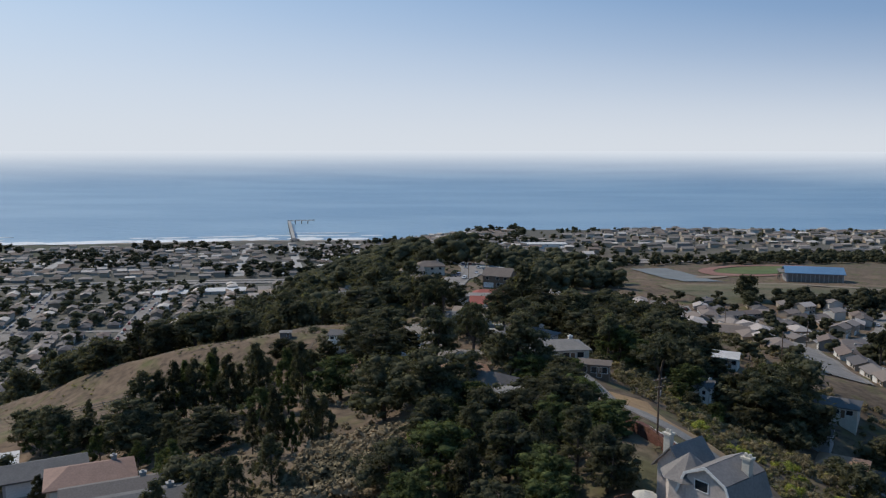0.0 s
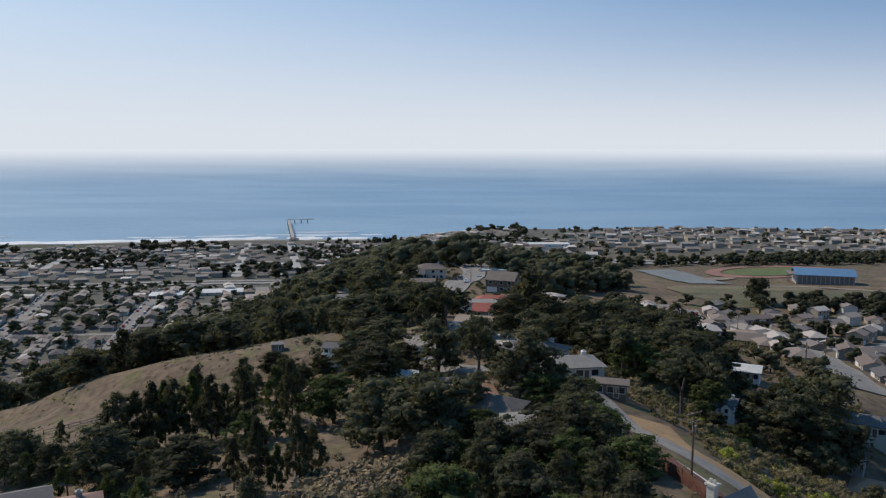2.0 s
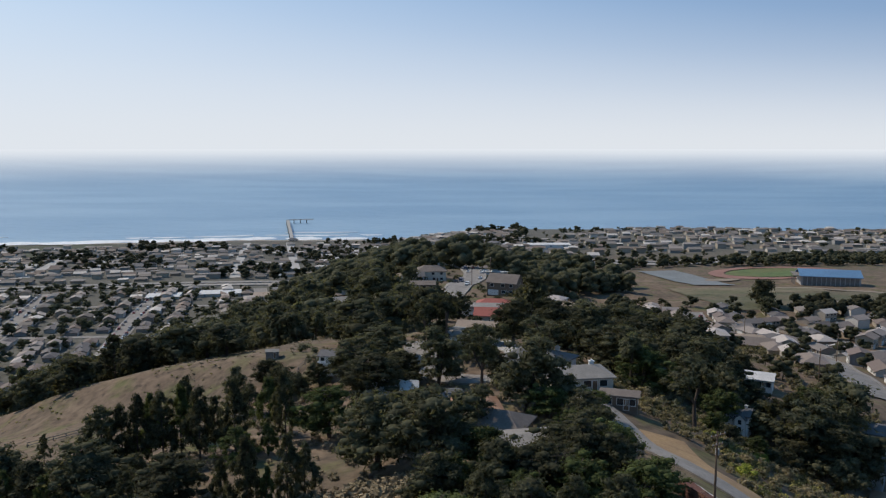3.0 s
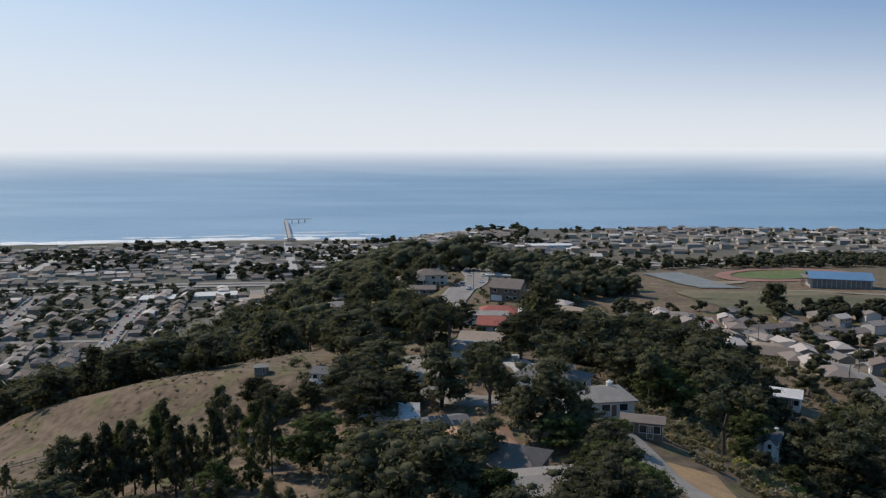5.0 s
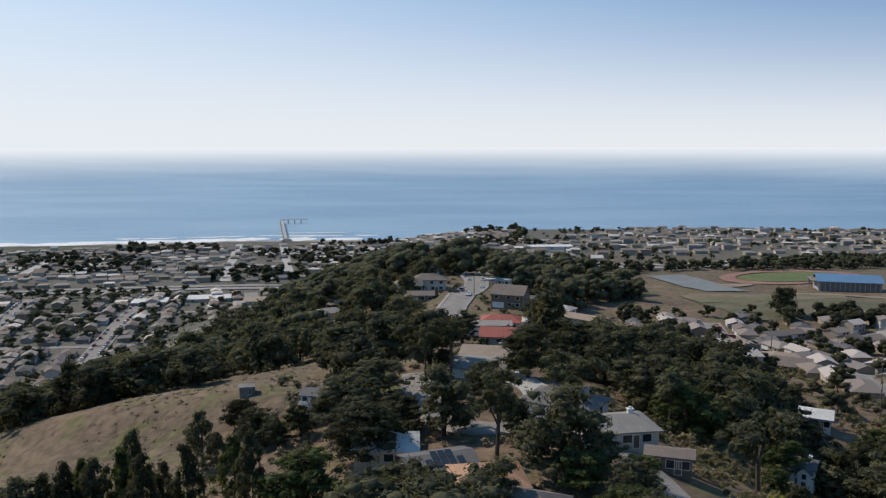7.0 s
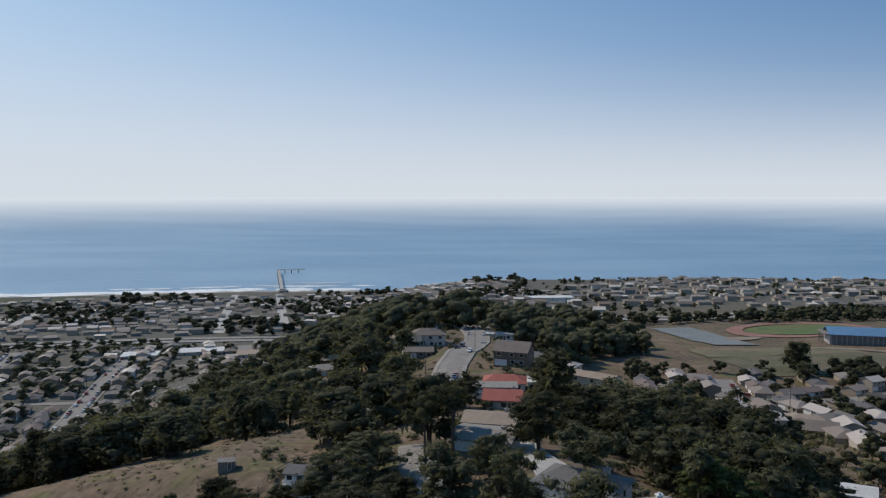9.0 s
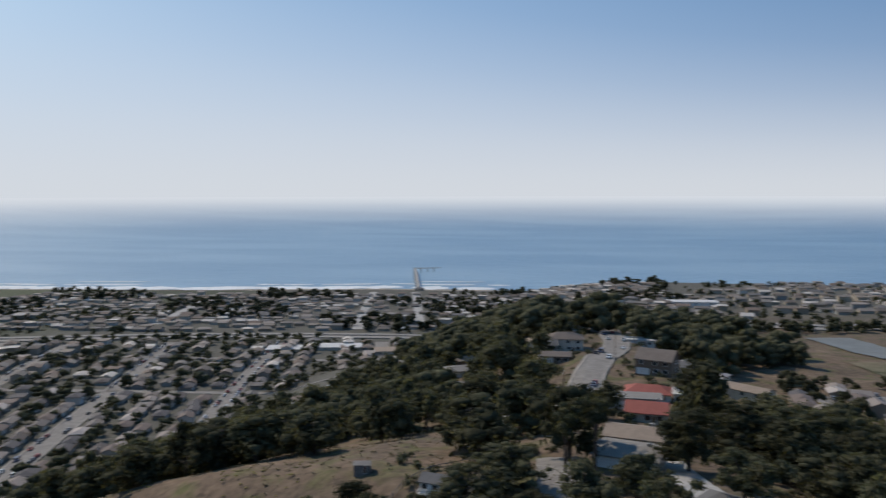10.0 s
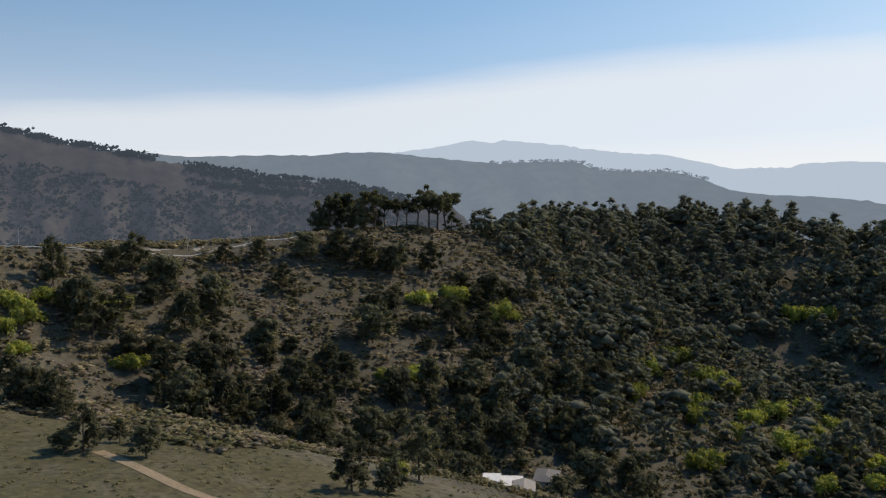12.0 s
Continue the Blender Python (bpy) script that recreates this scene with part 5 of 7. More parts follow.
RIDGE_HOUSES = [
    # label, x, y, turn, width, depth, storeys, roof form, pitch, wall, roof, chimney
    ("house under a pale grey gravel roof among cypresses", 9, 136, 14, 9.5, 7.5, 1, "gable", 0.2, "brown_siding", "pale_gravel_roof", False),
    ("dark weathered house with a brown hipped roof in tree shade", 4.5, 146, -20, 10, 8, 1, "hip", 0.42, "brown_siding", "brown_roof", False),
    ("house with a sunlit terracotta roof below the cypresses", 0.5, 157.5, 10, 9.5, 8, 1, "hip", 0.4, "cream_stucco", "terracotta_roof", False),
    ("white house with a broad grey roof and a white chimney", 20.8, 179, 12, 12.5, 8.5, 1, "hip", 0.3, "cream_stucco", "pale_gravel_roof", "white"),
    ("house with a dark slate-grey hipped roof on the ridge", 14.5, 192, -30, 13, 9, 1, "hip", 0.36, "grey_siding", "slate_roof", True),
    ("house with solar panels on its grey roof", -6.5, 165, 22, 9.5, 8.5, 1, "gable", 0.3, "cream_stucco", "slate_roof", False),
    ("house with a pale roof half hidden by trees", -16, 178, 5, 10, 8, 1, "hip", 0.35, "cream_stucco", "white_roof", False),
    ("house with a white gravel roof beside a driveway", -0.5, 228, -14, 12, 10, 1, "gable", 0.16, "cream_stucco", "pale_gravel_roof", True),
    ("house with a wide brown-grey roof on the ridge street", 1, 252, -10, 12, 10, 1, "gable", 0.26, "cream_stucco", "tan_roof", True),
    ("house with a red tile roof and a low wing", 4.5, 283, -6, 10, 9, 1, "gable", 0.4, "cream_stucco", "red_roof", True),
    ("flat grey-roofed house between two red roofs", 1.5, 296, 0, 14, 6, 1, "flat", 0.1, "grey_siding", "pale_gravel_roof", False),
    ("house with a bright red roof on the ridge street", 6, 318, -4, 13, 9, 1, "hip", 0.36, "white_paint", "red_roof", False),
    ("small pale box-shaped house behind the red roofs", 17, 317, -4, 7, 7, 1, "flat", 0.1, "white_paint", "white_roof", False),
    ("dark brown house with steep paired gables", 11, 368, -20, 13, 10, 2, "gable", 0.6, "brown_siding", "brown_roof", False),
    ("long grey-roofed house below the street", 19, 395, -24, 14, 9, 1, "gable", 0.36, "cream_stucco", "slate_roof", True),
    ("grey-roofed house on the shoulder of the ridge", 24, 428, -30, 13, 9, 1, "hip", 0.36, "cream_stucco", "roofs", True),
    ("broad two-storey house at the head of the street", -26, 432, 8, 15, 11, 2, "hip", 0.4, "cream_stucco", "brown_roof", True),
    ("white two-storey wing beside the head of the street", -33, 422, 8, 8, 8, 2, "gable", 0.4, "white_paint", "slate_roof", False),
    ("house with a low brown roof by the street", -28, 402, 4, 12, 8, 1, "gable", 0.3, "brown_siding", "brown_roof", False),
    ("pale-roofed house on the western flank", -42, 470, 30, 12, 8, 1, "hip", 0.34, "cream_stucco", "tan_roof", False),
    ("long low house at the end of the street", 8, 470, -8, 14, 7, 1, "flat", 0.1, "white_paint", "white_roof", False),
    ("grey-roofed house at the top of the hill", -24, 535, 6, 12, 9, 1, "hip", 0.36, "white_paint", "roofs", True),
    ("house at the end of the ridge street", 3, 520, -10, 12, 9, 1, "hip", 0.36, "white_paint", "roofs", False),
    ("pale house half hidden in the cypress grove", -34, 268, 12, 11, 8, 1, "hip", 0.34, "cream_stucco", "white_roof", False),
    ("grey house in the trees west of the street", -36, 300, 20, 10, 8, 1, "gable", 0.36, "cream_stucco", "roofs", True),
    ("grey house on the lower flank among trees", -62, 380, 30, 11, 8, 1, "hip", 0.36, "cream_stucco", "pale_gravel_roof", False),
    ("brown house on the lower flank among trees", -80, 470, 30, 11, 8, 1, "gable", 0.36, "brown_siding", "tan_roof", False),
    ("long apartment house with a tan roof on the north flank", 46, 398, -38, 20, 9, 2, "gable", 0.3, "cream_stucco", "tan_roof", False),
    ("grey house on the north flank", 38, 440, -30, 13, 9, 1, "hip", 0.34, "cream_stucco", "roofs", False),
    ("low shed with a brown shingle roof beside the road", 28.2, 170.5, -14, 6.5, 3.4, 1, "gable", 0.3, "brown_siding", "brown_roof", False),
    ("large grey-roofed house in a clearing below the crest", -146, 386, 28, 15, 12, 1, "hip", 0.32, "cream_stucco", "pale_gravel_roof", True),
    ("house with a bright pale roof among the flank trees", -151, 480, 30, 13, 9, 1, "gable", 0.26, "cream_stucco", "white_roof", False),
    ("low white house at the edge of the flank woods", -168, 470, 30, 11, 8, 1, "gable", 0.3, "white_paint", "tan_roof", False),
    ("house with a pale grey hipped roof on the western shoulder", -72, 424, 24, 14, 10, 1, "hip", 0.3, "cream_stucco", "pale_gravel_roof", False),
    # by the gully on the south side
    ("long grey-roofed house row at the foot of the slope", -72, 131, 32, 13, 8, 1, "gable", 0.34, "grey_siding", "slate_roof", False),
    ("house with a faded red-brown hipped roof", -60, 124, 28, 13, 9, 1, "hip", 0.34, "cream_stucco", "pink_roof", True),
    ("grey-roofed terrace house with chimneys", -49, 110, 28, 14, 7, 1, "gable", 0.34, "grey_siding", "roofs", True),
    ("house with a pale flat roof at the foot of the slope", -88, 139, 30, 10, 8, 1, "flat", 0.1, "white_paint", "white_roof", False),
    ("low grey terrace house beside another", -41, 102, 28, 12, 6, 1, "gable", 0.3, "grey_siding", "slate_roof", True),
    # north flank below the road
    ("white house with stepped roofs below the ridge", 73, 226, -24, 6.5, 6, 1, "gable", 0.36, "white_paint", "white_roof", False),
    ("grey-roofed house below the ridge", 48, 214, -30, 9, 7, 1, "gable", 0.38, "cream_stucco", "roofs", True),
    ("grey-roofed house stepped down the north flank", 84, 195, -30, 11, 8, 1, "gable", 0.3, "grey_siding", "roofs", False),
    ("low house with a slate roof on the north flank", 96, 208, -30, 11, 8, 1, "hip", 0.3, "cream_stucco", "slate_roof", False),
    ("house with a tan tile roof on the north flank", 86, 180, -30, 10, 8, 1, "hip", 0.34, "cream_stucco", "terracotta_roof", False),
    ("white house at the foot of the north flank", 97, 183, -30, 9, 8, 1, "gable", 0.34, "white_paint", "roofs", False),
    ("wide house with a tan roof below the ridge", 106, 331, -18, 15, 12, 1, "hip", 0.3, "cream_stucco", "tan_roof", False),
    ("wide low house with a brown gabled roof", 100, 314, -18, 15, 11, 1, "gable", 0.3, "brown_siding", "brown_roof", False),
    # the valley floor
    ("white two-part house with flat white roofs on the valley floor", -292, -30, 20, 10, 8, 1, "flat", 0.1, "white_paint", "white_roof", False),
    ("white gabled house beside the flat-roofed one", -284, -22, 20, 10, 8, 1, "gable", 0.3, "white_paint", "pale_gravel_roof", False),
    ("low white outbuilding on the valley floor", -281, -34, 20, 8, 6, 1, "flat", 0.1, "white_paint", "white_roof", False),
    ("dark-roofed house under trees on the valley floor", -312, -22, 10, 14, 9, 1, "hip", 0.3, "grey_siding", "slate_roof", False),
    ("house with a bright white roof in the valley", -279, 292, 30, 16, 11, 1, "gable", 0.22, "white_paint", "white_roof", False),
    ("house with a bright white hipped roof in the valley", -284, 328, 24, 15, 10, 1, "hip", 0.24, "white_paint", "white_roof", False),
    ("house with a faded red roof in the valley", -372, 262, 40, 13, 10, 1, "hip", 0.36, "cream_stucco", "terracotta_roof", False),
]
for label, x, y, turn, w, d, st, kind, pitch, wall, roof, chim in RIDGE_HOUSES:
    ob = house(label, w, d, st, kind, pitch, wall, roof, chim, garage=w > 11, group="houses on the ridge" if x > -100 else "houses in the valley")
    settle(ob, x, y, turn, room=w * 0.45)
    if "flank" in label or "shoulder" in label or "clearing" in label or "below the street" in label:
        for k in (7, 14, 21):
            TAKEN.append((x - 0.02 * x * k / 7, y - k, w * 0.5))
    if "solar" in label:
        for k in range(4):
            bm = bmesh.new()
            box_into(bm, (-0.5, -0.85, 0), (0.5, 0.85, 0.06), bevel=0.01)
            panel = part("solar_panel", bm, M["pane"], ob, "dark blue solar panel")
            panel.matrix_basis = pose(-2.2 + 1.15 * k, -2.2, 2.75 + 0.95, 16.7, 0, 0)
        for k in range(4):
            bm = bmesh.new()
            box_into(bm, (-0.5, -0.85, 0), (0.5, 0.85, 0.06), bevel=0.01)
            panel = part("solar_panel", bm, M["pane"], ob, "dark blue solar panel")
            panel.matrix_basis = pose(2.6, -2.2 + 0 * k, 2.75 + 0.95, 16.7, 0, 0) if k == 0 else pose(-2.2 + 1.15 * k, -0.55, 2.75 + 1.45, 16.7, 0, 0)


def railing(bm, a, b, high=1.0, gap=0.22):
    """Posts and a top rail between two points of a deck."""
    a, b = Vector(a), Vector(b)
    n = max(2, int((b - a).length / gap))
    for k in range(n + 1):
        p = a.lerp(b, k / n)
        r = 0.03 if k % 5 else 0.06
        box_into(bm, (p.x - r, p.y - r, p.z), (p.x + r, p.y + r, p.z + high))
    d = (b - a)
    box_into(bm, (0, -0.05, high - 0.04), (d.length, 0.05, high + 0.04), Matrix.Translation(a) @ Matrix.Rotation(math.atan2(d.y, d.x), 4, "Z"))


def big_house():
    """The grey villa by the road: gambrel wing, tower bay with a peaked roof, steep rear gable, decks and parasols."""
    ob = tagged(new("house"), "grey two-storey villa with a gambrel wing, peaked bay and red-brown deck", "house", "houses on the ridge")
    grey, slate = M["villa_siding"], M["villa_shingles"]
    # gambrel wing, ridge along y
    prof = [(-3.3, -4.5), (-3.3, 4.6), (-2.5, 6.9), (0, 8.2), (2.5, 6.9), (3.3, 4.6), (3.3, -4.5)]
    bm = bmesh.new()
    f = [bm.verts.new((x, -2, z)) for x, z in prof]
    b = [bm.verts.new((x, 5, z)) for x, z in prof]
    bm.faces.new(f), bm.faces.new(b[::-1])
    for i in range(len(prof)):
        j = (i + 1) % len(prof)
        bm.faces.new((f[i], b[i], b[j], f[j]))
    bmesh.ops.recalc_face_normals(bm, faces=bm.faces)
    wall = part("wall", bm, grey, ob)
    bm = bmesh.new()
    line = [(-3.7, 4.4), (-2.65, 7.05), (0, 8.4), (2.65, 7.05), (3.7, 4.4)]
    for (x0, z0), (x1, z1) in zip(line, line[1:]):
        long, turn = math.hypot(x1 - x0, z1 - z0), math.atan2(z1 - z0, x1 - x0)
        box_into(bm, (0, -2.35, 0), (long, 5.35, 0.16), Matrix.Translation((x0, 0, z0)) @ Matrix.Rotation(-turn, 4, "Y"))
    part("roof", bm, slate, ob, "dark grey shingle gambrel roof")
    bm = bmesh.new()
    for (x0, z0), (x1, z1) in zip(line, line[1:]):
        long, turn = math.hypot(x1 - x0, z1 - z0), math.atan2(z1 - z0, x1 - x0)
        box_into(bm, (0, -2.46, -0.12), (long, -2.36, 0.2), Matrix.Translation((x0, 0, z0)) @ Matrix.Rotation(-turn, 4, "Y"))
    part("bargeboard", bm, M["white_paint"], ob, "white painted bargeboard")
    # rear wing with a steep gable
    v, fc = wall_mesh("gable", 5.4, 4.2, 5.6, 2.4, 4.5)
    rear = part("wall", mesh_from("villa_rear", v, fc), grey, ob)
    rear.matrix_basis = pose(-6.9, 3.6, 0, 0, 0, 90)
    v, fc = roof_mesh("gable", 5.4, 4.2, 2.4)
    r2 = part("roof", mesh_from("villa_rear_roof", v, fc), slate, ob, "grey steep rear roof")
    r2.matrix_basis = pose(-6.9, 3.6, 5.6, 0, 0, 90)
    # bay with a peaked roof
    bm = bmesh.new()
    bmesh.ops.create_cone(bm, cap_ends=True, segments=8, radius1=2.6, radius2=2.6, depth=11)
    bay = part("bay", bm, grey, ob)
    bay.matrix_basis = pose(-3.9, 0.2, 0.4, 0, 0, 22.5)
    bm = bmesh.new()
    bmesh.ops.create_cone(bm, cap_ends=True, segments=8, radius1=3.4, radius2=0.1, depth=2.6)
    peak = part("bay_roof", bm, slate, ob, "grey peaked roof of the bay")
    peak.matrix_basis = pose(-3.9, 0.2, 7.15, 0, 0, 22.5)
    for x, y, top in ((-8.6, 2.4, 8.9), (2.2, 2.5, 9.2)):
        bm = bmesh.new()
        box_into(bm, (-0.5, -0.4, 0), (0.5, 0.4, top), bevel=0.05)
        box_into(bm, (-0.65, -0.55, top - 0.1), (0.65, 0.55, top + 0.15))
        for s in (-0.25, 0.25):
            box_into(bm, (s - 0.14, -0.14, top + 0.15), (s + 0.14, 0.14, top + 0.55))
        ch = part("chimney", bm, M["cream_stucco"], ob, "cream chimney with two pots")
        ch.matrix_basis = pose(x, y, 0)
    for x, z, w, h in ((-0.6, 5.5, 1.7, 1.1), (-0.4, 2.2, 1.6, 1.9), (1.9, 2.6, 1.2, 1.5)):
        opening(ob, "window", w, h, x, -2, z, 0)
    for z in (1.2, 4.0):
        opening(ob, "window", 1.2, 1.4, -3.9, -2.0, z, 0)
        opening(ob, "window", 1.1, 1.4, 3.3, 1.0, z - 0.4, 90)
    # balcony and deck
    bm = bmesh.new()
    box_into(bm, (-2.6, -4.2, 1.75), (2.8, -2, 1.95))
    part("balcony", bm, M["wood"], ob, "dark wooden balcony floor")
    bm = bmesh.new()
    railing(bm, (-2.6, -4.1, 1.95), (2.8, -4.1, 1.95)), railing(bm, (-2.6, -4.1, 1.95), (-2.6, -2, 1.95)), railing(bm, (2.8, -4.1, 1.95), (2.8, -2, 1.95))
    part("railing", bm, M["dark_metal"], ob, "dark metal balcony railing")
    bm = bmesh.new()
    bmesh.ops.create_cone(bm, cap_ends=True, segments=24, radius1=4.3, radius2=4.3, depth=0.3)
    deck = part("deck", bm, M["red_wood"], ob, "round red-brown timber deck")
    deck.matrix_basis = pose(-6.6, -4.2, 0.6)
    bm = bmesh.new()
    ring = [(4.2 * math.cos(a), 4.2 * math.sin(a), 0) for a in np.linspace(math.pi * 0.75, math.pi * 2.0, 14)]
    for p, q in zip(ring, ring[1:]):
        railing(bm, p, q, 1.0, 0.3)
    rail = part("railing", bm, M["red_wood"], ob, "red-brown timber deck railing")
    rail.matrix_basis = pose(-6.6, -4.2, 0.75)
    for k in range(8):
        bm = bmesh.new()
        box_into(bm, (-0.1, -0.1, -4), (0.1, 0.1, 0.5))
        post = part("post", bm, M["red_wood"], ob)
        post.matrix_basis = pose(-6.6 + 3.9 * math.cos(k * 0.785), -4.2 + 3.9 * math.sin(k * 0.785), 0)
    return ob


M["red_wood"] = material("red_wood", (0.2, 0.1, 0.07), 0.8, 0.25, 0.9, 8, 0.3)
villa = big_house()
settle(villa, 30.3, 87.1, -50, room=10)
villa.matrix_world = pose(30.3, 87.1, 130.7, 0, 0, -50) @ Matrix.Scale(0.96, 4)


def parasol(x, y, z):
    ob = tagged(new("parasol"), "open cream parasol on the timber deck", "parasol", "parasols on the deck")
    bm = bmesh.new()
    bmesh.ops.create_cone(bm, cap_ends=False, segments=10, radius1=1.5, radius2=0.05, depth=0.55)
    part("canopy", bm, M["cream_stucco"], ob).matrix_basis = pose(0, 0, 2.45)
    bm = bmesh.new()
    bmesh.ops.create_cone(bm, cap_ends=True, segments=8, radius1=0.04, radius2=0.04, depth=2.4)
    part("pole", bm, M["white_paint"], ob).matrix_basis = pose(0, 0, 1.2)
    ob.matrix_world = villa.matrix_world @ pose(x, y, z)
    return ob


parasol(-7.4, -3.4, 0.75), parasol(-5.4, -4.6, 0.75)

# timber fence that curves along the villa's drive
def panel_fence(label, nodes, high, mat, gap=2.4, boards=6):
    ob = tagged(new("fence"), label, "fence")
    q, t = along(nodes, gap)
    bm = bmesh.new()
    box_into(bm, (-0.08, -0.08, -0.6), (0.08, 0.08, high + 0.1))
    post = bpy.data.meshes.new("fence_post")
    bm.to_mesh(post), bm.free()
    bm = bmesh.new()
    box_into(bm, (-0.02, -gap / boards / 2 + 0.01, 0.05), (0.02, gap / boards / 2 - 0.01, high))
    board = bpy.data.meshes.new("fence_board")
    bm.to_mesh(board), bm.free()
    for k, (p, d) in enumerate(zip(q, t)):
        turn = math.degrees(math.atan2(d[1], d[0])) - 90
        part("post", post, M[mat], ob).matrix_basis = pose(p[0], p[1], level(*p), 0, 0, turn)
        if k:
            a = q[k - 1]
            for j in range(boards):
                c = a + (p - a) * (j + 0.5) / boards
                part("board", board, M[mat], ob).matrix_basis = pose(c[0], c[1], level(*c), 0, 0, turn)
    return ob


M["mulch"] = material("mulch", (0.15, 0.068, 0.05), 0.95, 0.3, 0.6, 8, 0.8)
BED = ((25.9, 119.3), (27.0, 114.5), (28.4, 110.0), (29.4, 106.5))
strip("mulch_bed", BED, -3.0, 0.1, 0.9, "mulch", "raised bed of red-brown bark mulch by the road", thick=1.6, category="planting bed")
strip("kerb", ((29.0, 120.6), (30.6, 115.6), (32.0, 111.2)), 0, 0.3, 0.75, "white_paint", "thin white kerb along the mulch bed", category="kerb")
panel_fence("red-brown timber picket fence edging the mulch bed", BED, 1.6, "red_wood")


def rail_fence(label, nodes, mat):
    """Post-and-rail fence over open ground."""
    ob = tagged(new("fence"), label, "fence")
    q, t = along(nodes, 2.6)
    for k, p in enumerate(q):
        bm = bmesh.new()
        box_into(bm, (-0.07, -0.07, -0.4), (0.07, 0.07, 1.25), bevel=0.01)
        part("post", bm, M[mat], ob).matrix_basis = pose(p[0], p[1], level(*p))
        if k:
            a, b = Vector((*q[k - 1], level(*q[k - 1]))), Vector((*p, level(*p)))
            d = b - a
            for z in (0.45, 1.05):
                bm = bmesh.new()
                box_into(bm, (0, -0.03, z - 0.07), (d.length, 0.03, z + 0.07))
                part("rail", bm, M[mat], ob).matrix_basis = Matrix.Translation(a) @ d.to_track_quat("X", "Z").to_matrix().to_4x4()
    return ob


rail_fence("weathered timber rail fence running up the dry slope", ((-44, 199), (-45, 204), (-40, 214), (-34, 226), (-30, 238)), "gray_wood")
rail_fence("broken timber rail fence low on the dry slope", ((-98, 187), (-90, 192), (-84, 202)), "gray_wood")


def white_cottage():
    ob = house("white two-storey cottage with a balcony on the crest", 7.5, 6.5, 2, "gable", 0.4, "white_paint", "slate_roof", False, False, "houses on the ridge")
    bm = bmesh.new()
    box_into(bm, (-3.9, -5.0, 2.55), (3.9, -3.2, 2.75))
    part("balcony", bm, M["white_paint"], ob)
    bm = bmesh.new()
    railing(bm, (-3.8, -4.9, 2.75), (3.8, -4.9, 2.75), 1.0, 0.3), railing(bm, (-3.8, -4.9, 2.75), (-3.8, -3.3, 2.75), 1.0, 0.3), railing(bm, (3.8, -4.9, 2.75), (3.8, -3.3, 2.75), 1.0, 0.3)
    part("railing", bm, M["white_paint"], ob, "white painted balcony railing")
    for x in (-3.7, 0, 3.7):
        bm = bmesh.new()
        box_into(bm, (x - 0.1, -4.9, -2), (x + 0.1, -4.7, 2.6))
        part("post", bm, M["white_paint"], ob)
    return ob


cottage = settle(white_cottage(), -33.5, 206, -8, room=5)
cottage.matrix_world = cottage.matrix_world @ Matrix.Diagonal((0.66, 0.66, 0.66, 1))
settle(house("grey lean-to house beside the white cottage", 4, 4, 1, "gable", 0.3, "grey_siding", "slate_roof", False, False, "houses on the ridge"), -29, 205, -8, lift=-0.8, room=4)


def gabled_white():
    """White house with two front gables on the north flank."""
    ob = house("white two-storey house with twin front gables", 8.4, 6.5, 2, "gable", 0.5, "white_paint", "slate_roof", "white", False, "houses on the ridge")
    for x in (-2.2, 1.9):
        v, f = wall_mesh("gable", 3.4, 3.4, 4.6, 1.5)
        part("gable_wall", mesh_from("front_gable", v, f), M["white_paint"], ob).matrix_basis = pose(x, -3.2, 0, 0, 0, 90)
        v, f = roof_mesh("gable", 3.4, 3.4, 1.5, 0.35)
        part("gable_roof", mesh_from("front_gable_roof", v, f), M["slate_roof"], ob).matrix_basis = pose(x, -3.2, 4.6, 0, 0, 90)
        for z in (0.8, 3.0):
            opening(ob, "window", 1.1, 1.4, x, -4.9, z, 0)
    return ob


twin = settle(gabled_white(), 59, 198, -32, lift=0.1, room=9)
twin.matrix_world = twin.matrix_world @ Matrix.Scale(0.68, 4)


def shed():
    ob = tagged(new("shed"), "small grey timber hut alone on the dry crest", "shed")
    part("wall", mesh_from("shed_wall", *wall_mesh("gable", 4.2, 3.2, 2.1, 0.5, 0.8)), M["gray_wood"], ob)
    part("roof", mesh_from("shed_roof", *roof_mesh("gable", 4.2, 3.2, 0.5, 0.25, 0.1)), M["pale_gravel_roof"], ob).matrix_basis = pose(0, 0, 2.1)
    opening(ob, "door", 0.8, 1.8, 0.8, -1.6, 0.05, 0)
    return ob


hut = settle(shed(), -51.5, 219, 12, lift=0.1, room=5)
hut.matrix_world = hut.matrix_world @ Matrix.Diagonal((0.75, 0.75, 0.8, 1))


